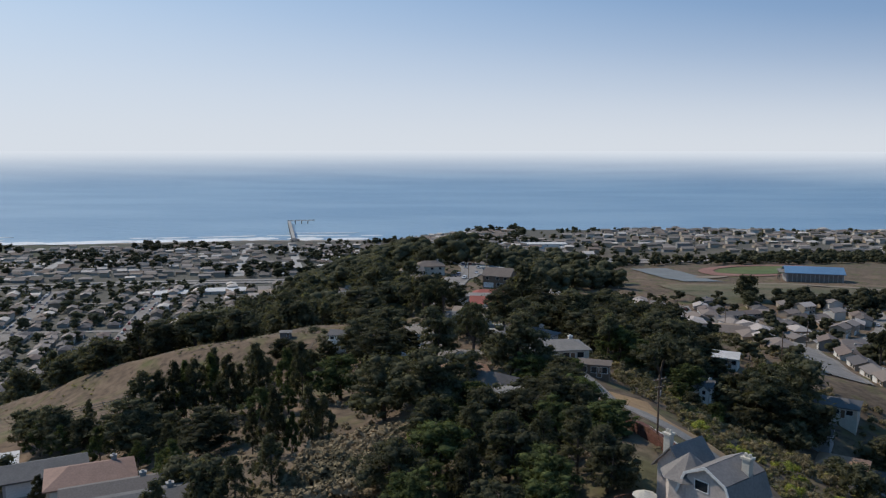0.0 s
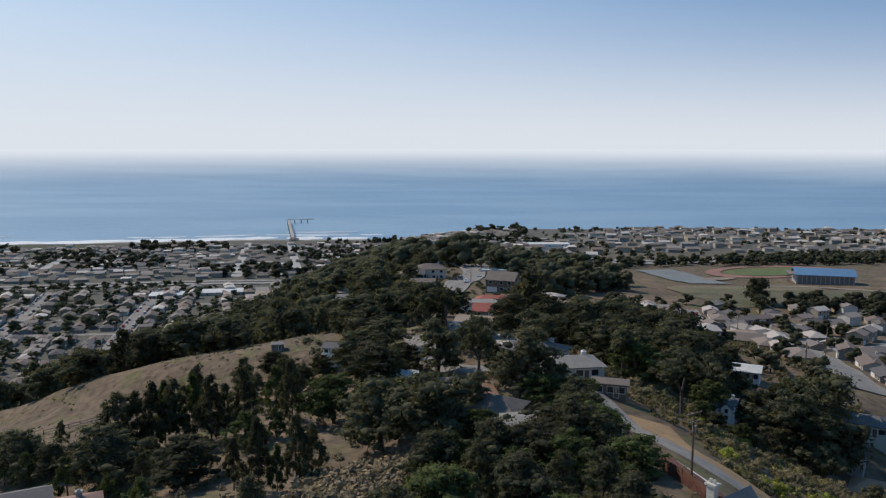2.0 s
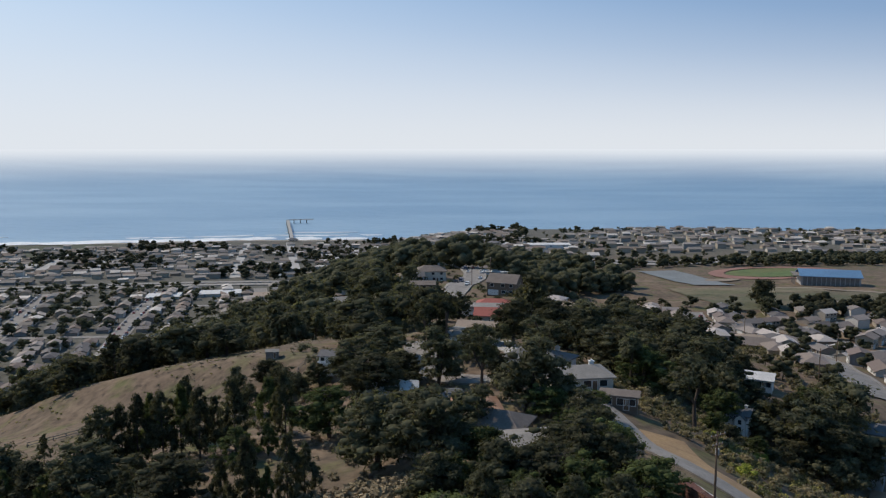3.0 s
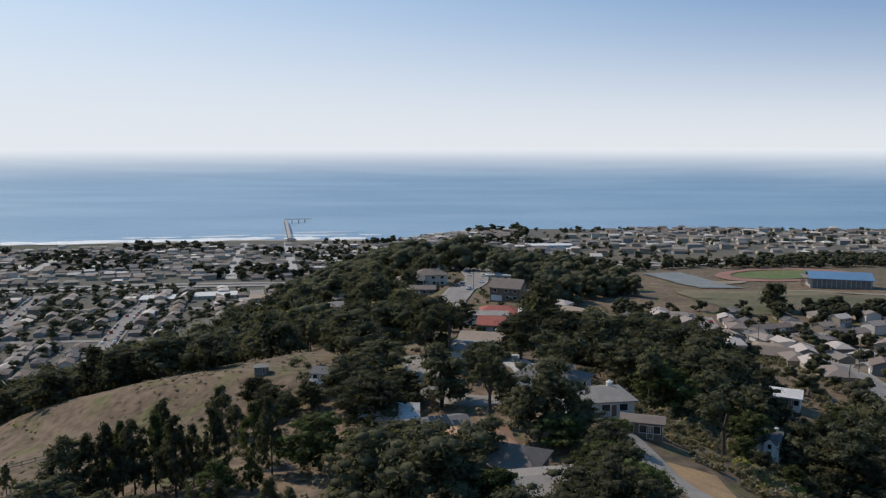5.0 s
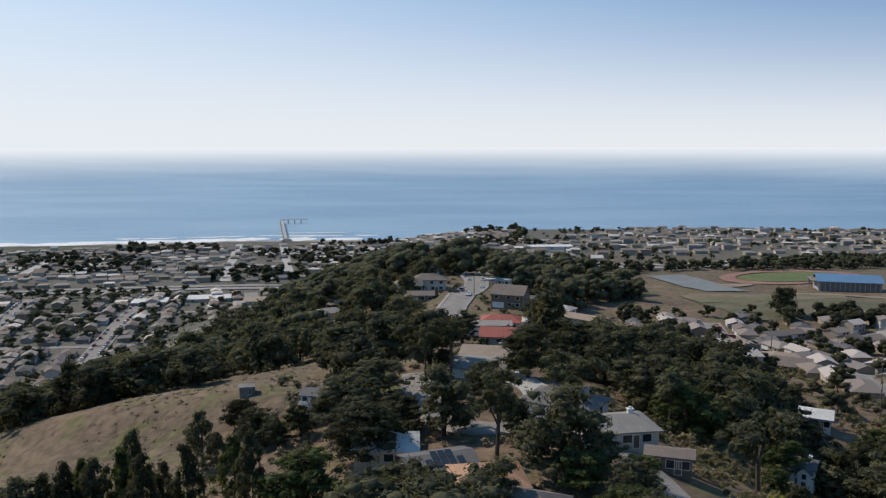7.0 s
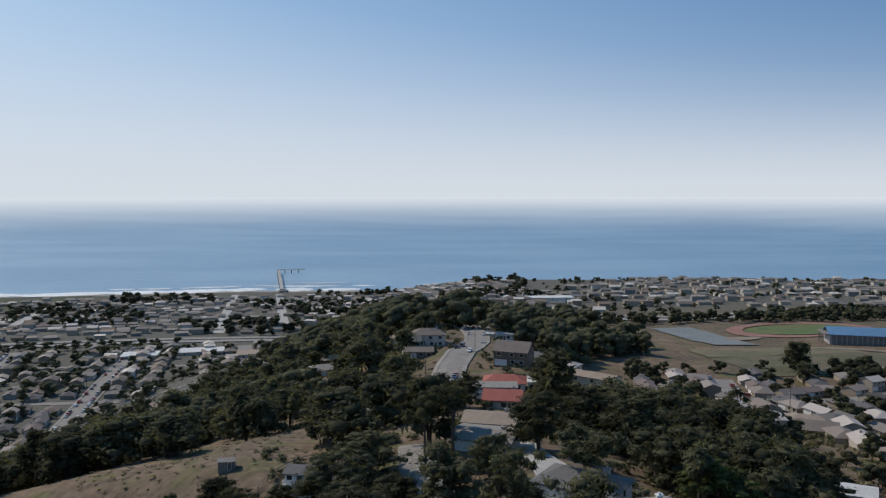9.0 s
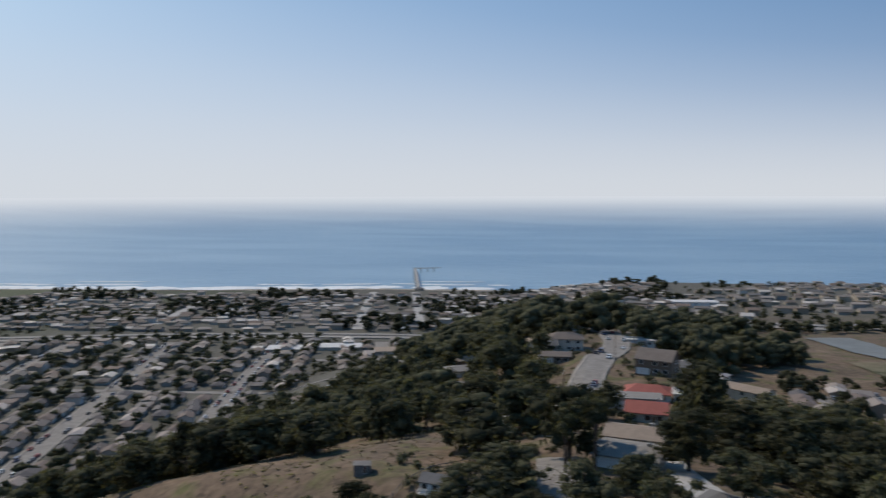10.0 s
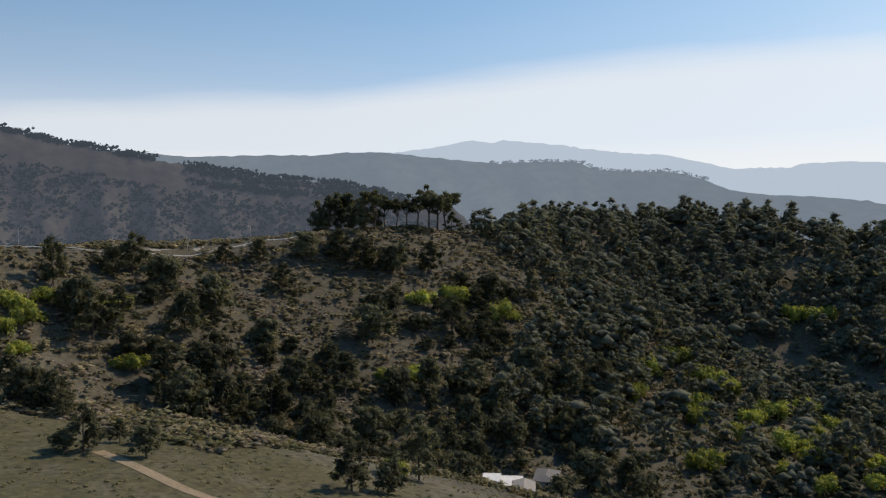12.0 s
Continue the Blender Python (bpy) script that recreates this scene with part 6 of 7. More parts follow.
# ---- poles and lamps ----
def utility_pole(label, high=11.0):
    ob = tagged(new("utility_pole"), label, "utility pole", "utility poles")
    part("pole", mesh_from("pole", *tube([(0, 0, -1.0), (0, 0, high)], [0.17, 0.11], 8)), M["wood"], ob)
    for z, half in ((high - 0.5, 1.25), (high - 1.6, 0.9)):
        bm = bmesh.new()
        box_into(bm, (-half, -0.16, z - 0.06), (half, -0.05, z + 0.06))
        arm = part("crossarm", bm, M["wood"], ob)
        for x in np.linspace(-half + 0.1, half - 0.1, 4):
            bm = bmesh.new()
            bmesh.ops.create_cone(bm, cap_ends=True, segments=8, radius1=0.06, radius2=0.03, depth=0.2)
            part("insulator", bm, M["concrete"], arm).matrix_basis = pose(x, -0.1, z + 0.15)
    bm = bmesh.new()
    bmesh.ops.create_cone(bm, cap_ends=True, segments=12, radius1=0.24, radius2=0.24, depth=0.8)
    part("transformer", bm, M["concrete"], ob, "grey transformer can").matrix_basis = pose(0.3, 0.15, high - 2.6)
    return ob


pole_model = utility_pole("weathered timber utility pole with crossarms beside the road", 13)
pole_model.matrix_world = pose(29.3, 112.5, 128.2, 0, 0, 35)
for x, y, turn in ((-12, 258, 80), (-20, 330, 80), (-4, 395, 85), (5, 455, 75), (-12, 520, 80), (128, 308, 70), (116, 372, 70), (92, 236, 70), (-208, 380, 75), (-246, 500, 75), (-280, 610, 75), (-272, 345, 70), (-318, 470, 70), (-352, 345, 60), (-398, 445, 70), (60, 280, 60)):
    copy_thing(pole_model, pose(x, y, level(x, y) - 2.2, 0, 0, turn))


def street_lamp(label):
    ob = tagged(new("street_lamp"), label, "street lamp", "street lamps by the hill road")
    part("pole", mesh_from("lamp_pole", *tube([(0, 0, -0.5), (0, 0, 8.4), (0.5, 0, 9.0), (2.2, 0, 9.3)], [0.11, 0.08, 0.07, 0.05], 8)), M["concrete"], ob)
    bm = bmesh.new()
    box_into(bm, (2.0, -0.16, 9.22), (2.9, 0.16, 9.42), bevel=0.04)
    part("lamp_head", bm, M["concrete"], ob)
    return ob


HILL_ROAD = ((-150, -250), (-205, -232), (-262, -214), (-318, -206), (-380, -192))
M["bare_path"] = material("bare_path", (0.24, 0.185, 0.12), 0.95, 0.2, 0.2, 9, 0.5)
DIRT_PATH = ((-131, -71), (-129, -62), (-124, -50), (-122, -40), (-121, -29), (-117, -14), (-108, 4))
strip("dirt_path", DIRT_PATH, -1.6, 1.5, 0.1, "bare_path", "worn dirt path over the near slope", category="path")
strip("road", HILL_ROAD, -3.4, 3.4, -0.25, "asphalt", "hill road cut along the slope with pale guard rail", thick=0.6)
lamp_model = street_lamp("tall grey street lamp beside the hill road")
q, t = along(HILL_ROAD, 38)
for k, (p, d) in enumerate(zip(q, t)):
    m = pose(p[0] + 5 * d[1], p[1] - 5 * d[0], level(*p) + 0.4, 0, 0, math.degrees(math.atan2(d[1], d[0])) + (90 if k % 2 else -90))
    if k == 0:
        lamp_model.matrix_world = m
    else:
        copy_thing(lamp_model, m)


def guard_rail(nodes, side):
    ob = tagged(new("guard_rail"), "long pale steel guard rail along the hill road", "guard rail")
    q, t = along(nodes, 4.0)
    for k, (p, d) in enumerate(zip(q, t)):
        p = p + np.array([d[1], -d[0]]) * side
        z = level(*p) + 0.4
        bm = bmesh.new()
        box_into(bm, (-0.08, -0.08, -0.6), (0.08, 0.08, 0.75))
        part("post", bm, M["gray_wood"], ob).matrix_basis = pose(p[0], p[1], z)
        if k:
            a, b = Vector(last), Vector((p[0], p[1], z))
            bm = bmesh.new()
            box_into(bm, (0, -0.04, 0.5), ((b - a).length, 0.04, 0.8))
            part("rail", bm, M["white_paint"], ob).matrix_basis = Matrix.Translation(a) @ (b - a).to_track_quat("X", "Z").to_matrix().to_4x4()
        last = (p[0], p[1], z)
    return ob


guard_rail(HILL_ROAD, 4.4)
for u in (0.28, 0.45, 0.8):
    p, d = q[int(u * (len(q) - 1))], t[int(u * (len(q) - 1))]
    park(p[0] - 2 * d[1], p[1] + 2 * d[0], math.degrees(math.atan2(d[1], d[0])))


# ---- the pier ----
def pier():
    ob = tagged(new("pier"), "long L-shaped concrete fishing pier on paired piles", "pier")
    a, b, c = Vector((-345, 1420, 8)), Vector((-436, 1750, 8)), Vector((-386, 1769, 8))
    pile = mesh_from("pile", *tube([(0, 0, -10), (0, 0, 7.6)], [0.6, 0.55], 8), M["gray_wood"])
    post = bpy.data.meshes.new("pier_rail_post")
    for n, (p, q, wide) in enumerate(((a, b, 6.5), (b, c, 7.5))):
        d = q - p
        m = Matrix.Translation(p) @ Matrix.Rotation(math.atan2(d.y, d.x), 4, "Z")
        bm = bmesh.new()
        box_into(bm, (-3, -wide / 2, -0.7), (d.length + 3, wide / 2, 0.0), bevel=0.08)
        part("deck", bm, M["concrete"], ob).matrix_basis = m
        for s in (-1, 1):
            bm = bmesh.new()
            for x in np.arange(0, d.length, 6.0):
                box_into(bm, (x - 0.08, s * wide / 2 - 0.1, 0), (x + 0.08, s * wide / 2 + 0.1, 1.2))
            box_into(bm, (-3, s * wide / 2 - 0.09, 0.95), (d.length + 3, s * wide / 2 + 0.09, 1.2))
            part("railing", bm, M["gray_wood"], ob).matrix_basis = m
        for x in np.arange(0 if n == 0 else 14, d.length + 1, 14.0):
            for s in (-1, 1):
                part("pile", pile, None, ob).matrix_basis = pose(*(m @ Vector((x, s * wide * 0.38, -8))))
            bm = bmesh.new()
            box_into(bm, (x - 0.5, -wide / 2, -1.5), (x + 0.5, wide / 2, -0.7))
            part("pile_cap", bm, M["concrete"], ob).matrix_basis = m
    return ob


pier()
settle(house("low grey cafe at the landward end of the pier", 16, 12, 1, "hip", 0.3, "cream_stucco", "slate_roof", False, False, "", 1), -338, 1402, 15)


# ---- the school ----
def hall():
    ob = tagged(new("sports_hall"), "long grey sports hall with a bright blue metal roof", "sports hall")
    w, d, h = 38, 18, 7.2
    bm = bmesh.new()
    box_into(bm, (-w / 2, -d / 2, -2), (w / 2, d / 2, h))
    part("wall", bm, M["grey_siding"], ob)
    for x in np.linspace(-w / 2 + 1, w / 2 - 1, 13):
        bm = bmesh.new()
        box_into(bm, (x - 0.25, -d / 2 - 0.25, -1), (x + 0.25, -d / 2, h - 0.3))
        part("pilaster", bm, M["concrete"], ob)
    for k in range(12):
        x = -w / 2 + 1.9 + k * (w - 2) / 12
        bm = bmesh.new()
        box_into(bm, (x - 0.6, -d / 2 - 0.08, 0.6), (x + 1.9, -d / 2 - 0.02, 6.4))
        part("panel", bm, M["gray_wood"], ob, "grey wall panel")
    v, f = roof_mesh("gable", w, d, 3.4, 1.2, 0.35)
    part("roof", mesh_from("hall_roof", v, f), M["blue_roof"], ob, "bright blue ribbed metal roof").matrix_basis = pose(0, 0, h)
    for x in np.arange(-w / 2, w / 2 + 0.1, 2.3):
        for s in (-1, 1):
            bm = bmesh.new()
            box_into(bm, (x - 0.06, -0.1, 0.36), (x + 0.06, 10.6, 0.5))
            part("roof_rib", bm, M["blue_roof"], ob).matrix_basis = pose(0, 0, h + 3.4) @ Matrix.Rotation(math.pi * (s > 0), 4, "Z") @ Matrix.Rotation(-math.atan2(3.4, d / 2), 4, "X")
    bm = bmesh.new()
    for y in (-6, -2, 2, 6):
        box_into(bm, (-w / 2 - 4, y - 0.15, -1), (-w / 2 - 3.7, y + 0.15, h))
    box_into(bm, (-w / 2 - 4.6, -d / 2, h - 0.3), (-w / 2, d / 2, h + 0.1))
    part("porch", bm, M["gray_wood"], ob, "open porch at the gable end")
    return ob


settle(hall(), 242, 588, -12, lift=-0.5, room=30)


def flat_field(name, label, x, y, long, wide, turn, mat, lift, hole=0.0, square=False):
    """A level-edged field laid on the ground: an oval, a ring or a rectangle."""
    verts, faces = [], []
    n = 72
    rings_u = np.linspace(hole, 1.0, 6)
    c, s = math.cos(radians(turn)), math.sin(radians(turn))
    for u in rings_u:
        for k in range(n):
            a = 2 * math.pi * k / n
            ca, sa = math.cos(a), math.sin(a)
            if square:
                m = max(abs(ca), abs(sa))
                ca, sa = ca / m, sa / m
            px, py = ca * u * long, sa * u * wide
            gx2, gy2 = x + px * c - py * s, y + px * s + py * c
            verts.append((gx2, gy2, level(gx2, gy2) + lift))
    for r in range(len(rings_u) - 1):
        for k in range(n):
            j = (k + 1) % n
            faces.append((r * n + k, (r + 1) * n + k, (r + 1) * n + j, r * n + j))
    TAKEN.append((x, y, min(long, wide)))
    return tagged(new(name, mesh_from(name, verts, faces, M[mat])), label, "field", kind="structure")


M["bare_earth"] = material("bare_earth", (0.27, 0.22, 0.165), 0.95, 0.15, 0.1, 9, 0.3)
M["dry_field"] = material("dry_field", (0.19, 0.155, 0.1), 0.95, 0.2, 0.03, 12, 0.3, second=(0.13, 0.125, 0.07))
M["brown_field"] = material("brown_field", (0.135, 0.115, 0.072), 0.95, 0.25, 0.04, 12, 0.3, second=(0.1, 0.1, 0.055))
flat_field("field", "dry brown playing field beside the school", 205, 505, 75, 36, 8, "brown_field", 0.35, square=True)
flat_field("field", "thin green outfield beside the running track", 175, 545, 50, 16, 10, "dry_field", 0.5, square=True)
flat_field("turf", "green sports turf inside the running track", 234, 662, 50, 26, 30, "turf", 0.6)
flat_field("running_track", "worn red running track round the turf", 234, 662, 64, 38, 30, "red_track", 0.5, hole=0.78)
flat_field("court", "grey-green hard courts beside the track", 150, 620, 46, 16, 104, "court", 0.6, square=True)
flat_field("infield", "pale bare earth around the home plate", 176, 612, 14, 7, 20, "bare_earth", 0.65)
strip("path", ((188, 566), (215, 562), (250, 545), (300, 520), (360, 510)), -3, 3, 0.6, "bare_earth", "pale track across the playing field", category="path")
tagged(settle(house("long white flat-roofed school block near the shore", 50, 16, 2, "flat", 0.1, "white_paint", "white_roof", False, False, "", 2), 70, 905, 6, room=30), category="school")
for x, y, w in ((-255, 770, 40), (-300, 745, 30), (-200, 760, 36)):
    settle(house("wide flat-roofed commercial block by the highway", w, 20, 1, "flat", 0.1, "cream_stucco", "white_roof" if w != 36 else "tan_roof", False, False, "commercial blocks", 1), x, y, 14, room=20)
for u, r in ((0.0, 620), (0.5, 660)):
    flat_field("car_park", "grey asphalt car park beside the highway", -225 + 60 * u, 735 + 30 * u, 22, 13, 14, "asphalt", 0.4, square=True)
for x, y, long, wide, turn in ((-1120, 868, 62, 10, 32), (-1065, 915, 40, 6, 20), (-985, 912, 60, 5, 30), (-935, 938, 34, 7, 24)):
    pond("lagoon", x, y, long, wide, turn, max(level(x - 0.7 * long, y - 0.35 * long), level(x, y), level(x + 0.7 * long, y + 0.35 * long)) + 0.5)
# ---- trees and shrubs, from the ridge outwards ----
# x, y, height, breadth of crown against the usual
PINES = ((-64, 154, 12.1, 1.03), (-58, 155, 13, 0.65), (-54, 156, 13, 0.65), (-47, 155, 13, 0.75), (-56, 172, 13, 0.65), (-41, 156, 13, 0.65), (-52, 192, 10.1, 0.96), (-48, 188, 6.8, 1.23), (-33, 160, 12.7, 0.66), (-34, 128, 7.9, 0.7), (-29, 124, 11.3, 0.65), (-24, 126, 10.7, 0.65), (-22, 128, 8.5, 0.65), (-56, 149, 5.4, 1.54), (-72, 154, 3.1, 1.6), (-83, 168, 5.6, 0.74), (-62, 157, 11.3, 0.65), (-46, 160, 10.2, 0.68))
YOUNG_PINES = ((-52, 159, 13, 0.65), (-39, 150, 6.4, 1.52), (-38, 167, 11.2, 0.65), (-57, 158, 12.7, 0.65), (-26, 123, 7.2, 0.65), (-34, 152, 5.7, 0.97), (-1, 117, 6.4, 1.52))
CYPRESSES = ((-44, 133, 8.5, 1.26), (-13, 138, 13.1, 1), (-3, 132, 13, 1.05), (-9, 148, 9.7, 1.09), (-20, 177, 11.5, 1.21), (-7, 186, 11.8, 1), (10, 163, 14, 1), (6, 181, 6.5, 0.97), (4, 119, 9, 0.94), (14, 131, 8, 1.26), (15, 126, 9.2, 0.92), (-4, 115, 8, 0.92), (1, 146, 8.7, 1), (-14, 189, 7.5, 1.26), (11, 118, 7.8, 1.08))
CREST_CYPRESSES = ((-49, 206, 7, 1.06), (-44, 201, 7.6, 0.97), (-39, 197, 6.1, 1), (-35, 199, 6.6, 0.96), (-22, 206, 8.2, 1.26), (-26, 195, 10.7, 1.09), (0, 202, 7.9, 1.07), (10, 225, 12.4, 1), (21, 315, 14, 1.14), (-37, 245, 12.3, 1.13), (-63, 317, 14, 1.14), (-46, 335, 14, 1.17), (-26, 273, 12.5, 1.1), (-6, 274, 9.2, 1.17), (28, 253, 12, 1), (48, 269, 13, 1.06), (34, 218, 11.2, 1.15), (50, 218, 10.7, 1.09), (63, 216, 9.1, 1.05), (75, 188, 14, 1), (78, 199, 11.9, 1.07))
FRESH_CYPRESSES = ((-25, 160, 9.8, 1.08), (3, 130, 7, 1.08), (14, 160, 7, 1.26), (17, 148, 6, 1.19), (21, 114, 6.7, 1.26), (16, 115, 7.7, 1.1), (7, 115, 6.3, 1), (39, 206, 10.4, 1.13))
GUMS = ((-12, 214, 13, 0.9), (-7, 218, 13.9, 0.96), (2, 171, 14.3, 0.93), (16, 194, 10.6, 1.42), (34, 249, 12.7, 1.57), (44, 177, 13.7, 1.34), (70, 190, 14.5, 1.6))
for kind, spots in (("pine", PINES), ("green_pine", YOUNG_PINES), ("cypress", CYPRESSES), ("cypress", CREST_CYPRESSES), ("green_cypress", FRESH_CYPRESSES), ("gum", GUMS)):
    for x, y, h, wide in spots:
        plant(kind, x, y, h, wide=wide)
        TAKEN.append((x, y, 2.5))
# tall dark trees closing the view over the north flank
for k, (x, y, h) in enumerate(((16.5, 259, 19), (24, 247, 14), (31, 239, 14), (39, 254, 15), (50, 275, 15), (44, 244, 12), (34, 270, 14), (67, 281, 13), (58, 262, 11), (-26, 262, 13), (-32, 238, 13), (-12, 225, 14), (60, 246, 11))):
    plant("mid_pine" if k in (0, 7) else "cypress" if k < 4 else "mid_cypress", x, y, h, "trees on the north flank", 1.1)
    TAKEN.append((x, y, 3))
# big dark trees on the north flank
for k, (x, y, h) in enumerate(((80, 200, 14), (86, 208, 13), (74, 190, 12), (70, 196, 12), (84, 192, 12), (58, 206, 9), (140, 276, 14), (148, 284, 15), (156, 280, 14), (150, 268, 13), (162, 292, 13), (100, 186, 12), (108, 196, 11), (158, 474, 15), (152, 448, 10))):
    plant("mid_gum" if k % 3 == 0 else "mid_cypress", x, y, h, "trees on the north flank")
NEAREST = ((-6, 96, 9), (-1, 101, 9), (3, 94, 9), (8, 103, 9), (12, 96, 8), (17, 103, 9), (20, 97, 8), (-3, 88, 8), (3, 110, 8), (6, 86, 8), (13, 88, 8), (13, 109, 7))
for k, (x, y, h) in enumerate(NEAREST):
    plant(("cypress", "green_cypress", "pine")[k % 3], x, y, h)
for k, (x, y, h) in enumerate(((-28, 100, 8), (-34, 104, 8), (-43, 116, 7), (-25, 107, 8), (-60, 142, 8), (-66, 139, 7), (-53, 139, 6), (-38, 110, 7), (-84, 150, 7), (-92, 158, 7), (-98, 168, 6), (-78, 147, 6), (-96, 150, 7), (-104, 160, 7), (-56, 133, 5), (-68, 122, 5), (-80, 132, 6), (-46, 120, 5), (-37, 96, 7))):
    plant(("pine", "far_cypress", "green_pine")[k % 3], x, y, h)
BEHIND_CREST = ((-98, 246, 12), (-108, 250, 13), (-118, 246, 12), (-90, 252, 12), (-126, 256, 13), (-104, 262, 13), (-82, 256, 11), (-114, 266, 14), (-134, 248, 11), (-74, 250, 10), (-140, 262, 12))
for k, (x, y, h) in enumerate(BEHIND_CREST):
    plant("mid_pine" if k % 3 == 1 else "mid_cypress", x, y, h, "trees on the west flank", 1.15)
    TAKEN.append((x, y, 3))
for x, y, h in ((-60, 143, 10.5), (-80, 151, 9), (-86, 156, 9), (-74, 148, 7)):
    plant("cypress", x, y, h, wide=1.15)
# woods on the ridge's flanks
west = lambda x, y: 48 < level(x, y) and x < -24 - 0.02 * (y - 300) and x > -175 + 0.12 * (y - 260)
flank = scatter(11, 96, (-170, -20, 262, 480, west), 8.0)
flank.sort(key=lambda p: p[1])
for k, (x, y) in enumerate(flank[:30]):
    plant("far_gum" if k % 7 == 0 else "far_cypress", x, y, 9 + 7 * plant_rng.random(), "trees on the west flank")
grove("woods", "dark cypress woods down the western flank of the ridge", flank[30:], "cypress", "needles", 10, 17, 900, seed=20)
north = scatter(12, 26, (24, 70, 205, 300, lambda x, y: 30 + 0.03 * (y - 200) < x < 64), 8.0)
north.sort(key=lambda p: p[1])
for k, (x, y) in enumerate(north[:20]):
    plant(("far_gum", "far_cypress", "mid_pine", "far_cypress")[k % 4], x, y, 8 + 5 * plant_rng.random(), "trees on the north flank")
grove("woods", "mixed green woods down the northern flank of the ridge", north[20:], "cypress", "needles", 8, 13, 1100, seed=21)
grove("scrub", "green undergrowth on the northern flank", scatter(47, 300, (28, 100, 190, 420, lambda x, y: level(x, y) > 88), 4.5), "bush", "scrub", 1.2, 3.2, 130, seed=22)
grove("woods", "dark cypress woods over the seaward end of the ridge", scatter(13, 200, (-130, 110, 470, 720, lambda x, y: level(x, y) > 52 and abs(x + 30) < 130 - 0.1 * (y - 470) and math.sin(x / 17) + math.sin(y / 21 + 1) > -0.6), 8.0), "cypress", "needles", 11, 19, 620, seed=1)
grove("woods", "belt of dark trees along the foot of the ridge", scatter(14, 85, (-270, -70, 255, 420, lambda x, y: 44 < level(x, y) < 92 and y > 268), 9.0), "cypress", "needles", 9, 15, 620, seed=2)
grove("woods", "low belt of dark trees behind the school fields", scatter(15, 150, (60, 420, 640, 800, lambda x, y: 676 + 0.18 * (x - 60) < y < 720 + 0.3 * (x - 60)), 7.5), "cypress", "needles", 6, 10, 380, seed=3)
grove("woods", "trees along the edge of the dry field", scatter(16, 60, (170, 330, 430, 475, lambda x, y: 440 < y < 470), 7.5), "cypress", "needles", 7, 10, 500, seed=4)
# gardens and street trees of the towns
town_ok = lambda x, y: not on_hill(x, y)
grove("garden_trees", "rounded garden trees between the houses of the valley town", scatter(21, 420, (-540, -120, 250, 820, town_ok), 9.0), "cypress", "needles", 4, 9.5, 330, seed=5)
grove("garden_trees", "rounded garden trees between the houses below the ridge", scatter(22, 130, (70, 260, 230, 480, town_ok), 8.0), "cypress", "needles", 3.5, 7.5, 420, seed=6)
grove("garden_trees", "dark trees scattered through the seaside town", scatter(23, 420, (-900, 60, 880, 1400, lambda x, y: y < coast(x) - 110 and math.sin(x / 47) + math.sin(y / 39 + x / 80) > 0.1), 9.0), "cypress", "needles", 6, 12, 180, seed=7)
grove("garden_trees", "dark trees scattered over the northern shore town", scatter(24, 460, (80, 1300, 780, 1440, lambda x, y: y < coast(x) - 110 and math.sin(x / 61) + math.sin(y / 43 + x / 90) > -0.3), 10.0), "cypress", "needles", 4, 8, 130, seed=8)
grove("garden_trees", "line of dark trees along the golf course and the highway", scatter(25, 200, (-1050, -560, 640, 1080, lambda x, y: abs(y - 900 - 0.25 * (x + 800)) < 60), 10.0), "bush", "needles", 5, 9, 140, seed=9, size=0.8)
# the wooded hill across the valley
BROOM_WEST = ((-196, -185, 4.8), (-188, -179, 4.6), (-198, -180, 4.8), (-183, -169, 4.5), (-208, -188, 5.0), (-195, -190, 4.9), (-234, -175, 5.3), (-215, -149, 4.9), (-399, -105, 7.3), (-382, -114, 7.1), (-415, -80, 7.4), (-453, -7, 7.5), (-420, -8, 7.0), (-482, 2, 7.9), (-476, 14, 7.7), (-476, 24, 7.6), (-438, 22, 7.1), (-420, 21, 6.8), (-476, 36, 7.6), (-410, 45, 6.5), (-459, 52, 7.2), (-461, 62, 7.2))
BROOM_EAST = ((-478, 71, 7.3), (-428, 75, 6.6), (-414, 82, 6.3), (-411, 70, 6.3), (-369, 69, 5.7), (-395, 80, 6.0), (-357, 84, 5.4), (-401, 103, 6.0), (-368, 38, 5.9), (-587, 78, 8.9), (-326, -89, 6.2), (-175, -18, 3.3), (-411, 92, 6.2), (-374, 101, 5.6), (-439, 50, 6.9), (-583, 64, 8.9), (-312, -96, 6.0), (-359, 33, 5.8), (-407, 63, 6.3), (-446, 87, 6.7))
for x, y, h in BROOM_WEST + BROOM_EAST:
    plant("broom", x, y, 1.9 * h, "sunlit broom on the hillside", 0.8)
    TAKEN.append((x, y, 1.0 * h))
south_wood = lambda x, y: x < toe(y) and level(x, y) > 30 and south_off(x, y) < 260 and (x < -490 or y > -62) and not (-8 < y < 110 and x > -468 - 0.12 * (y - 80) and (x * 7.3 + y * 3.1) % 9 > 2.2)
hill_spots = scatter(31, 1650, (-760, -340, -130, 640, lambda x, y: south_wood(x, y) and (y > 200 or math.sin(x / 26 + 0.7) + math.sin(y / 31 + x / 57) > -1.75)), 7.3)
grove("woods", "dense dark cypress woods on the hill across the valley", hill_spots[::3], "cypress", "hazed_needles", 9, 15, 360, variants=8, seed=10, size=1.1)
grove("woods", "pointed dark pines in the woods across the valley", [q for k, q in enumerate(hill_spots) if k % 3], "pine", "hazed_needles", 12, 23, 360, variants=10, seed=37, size=1.2)
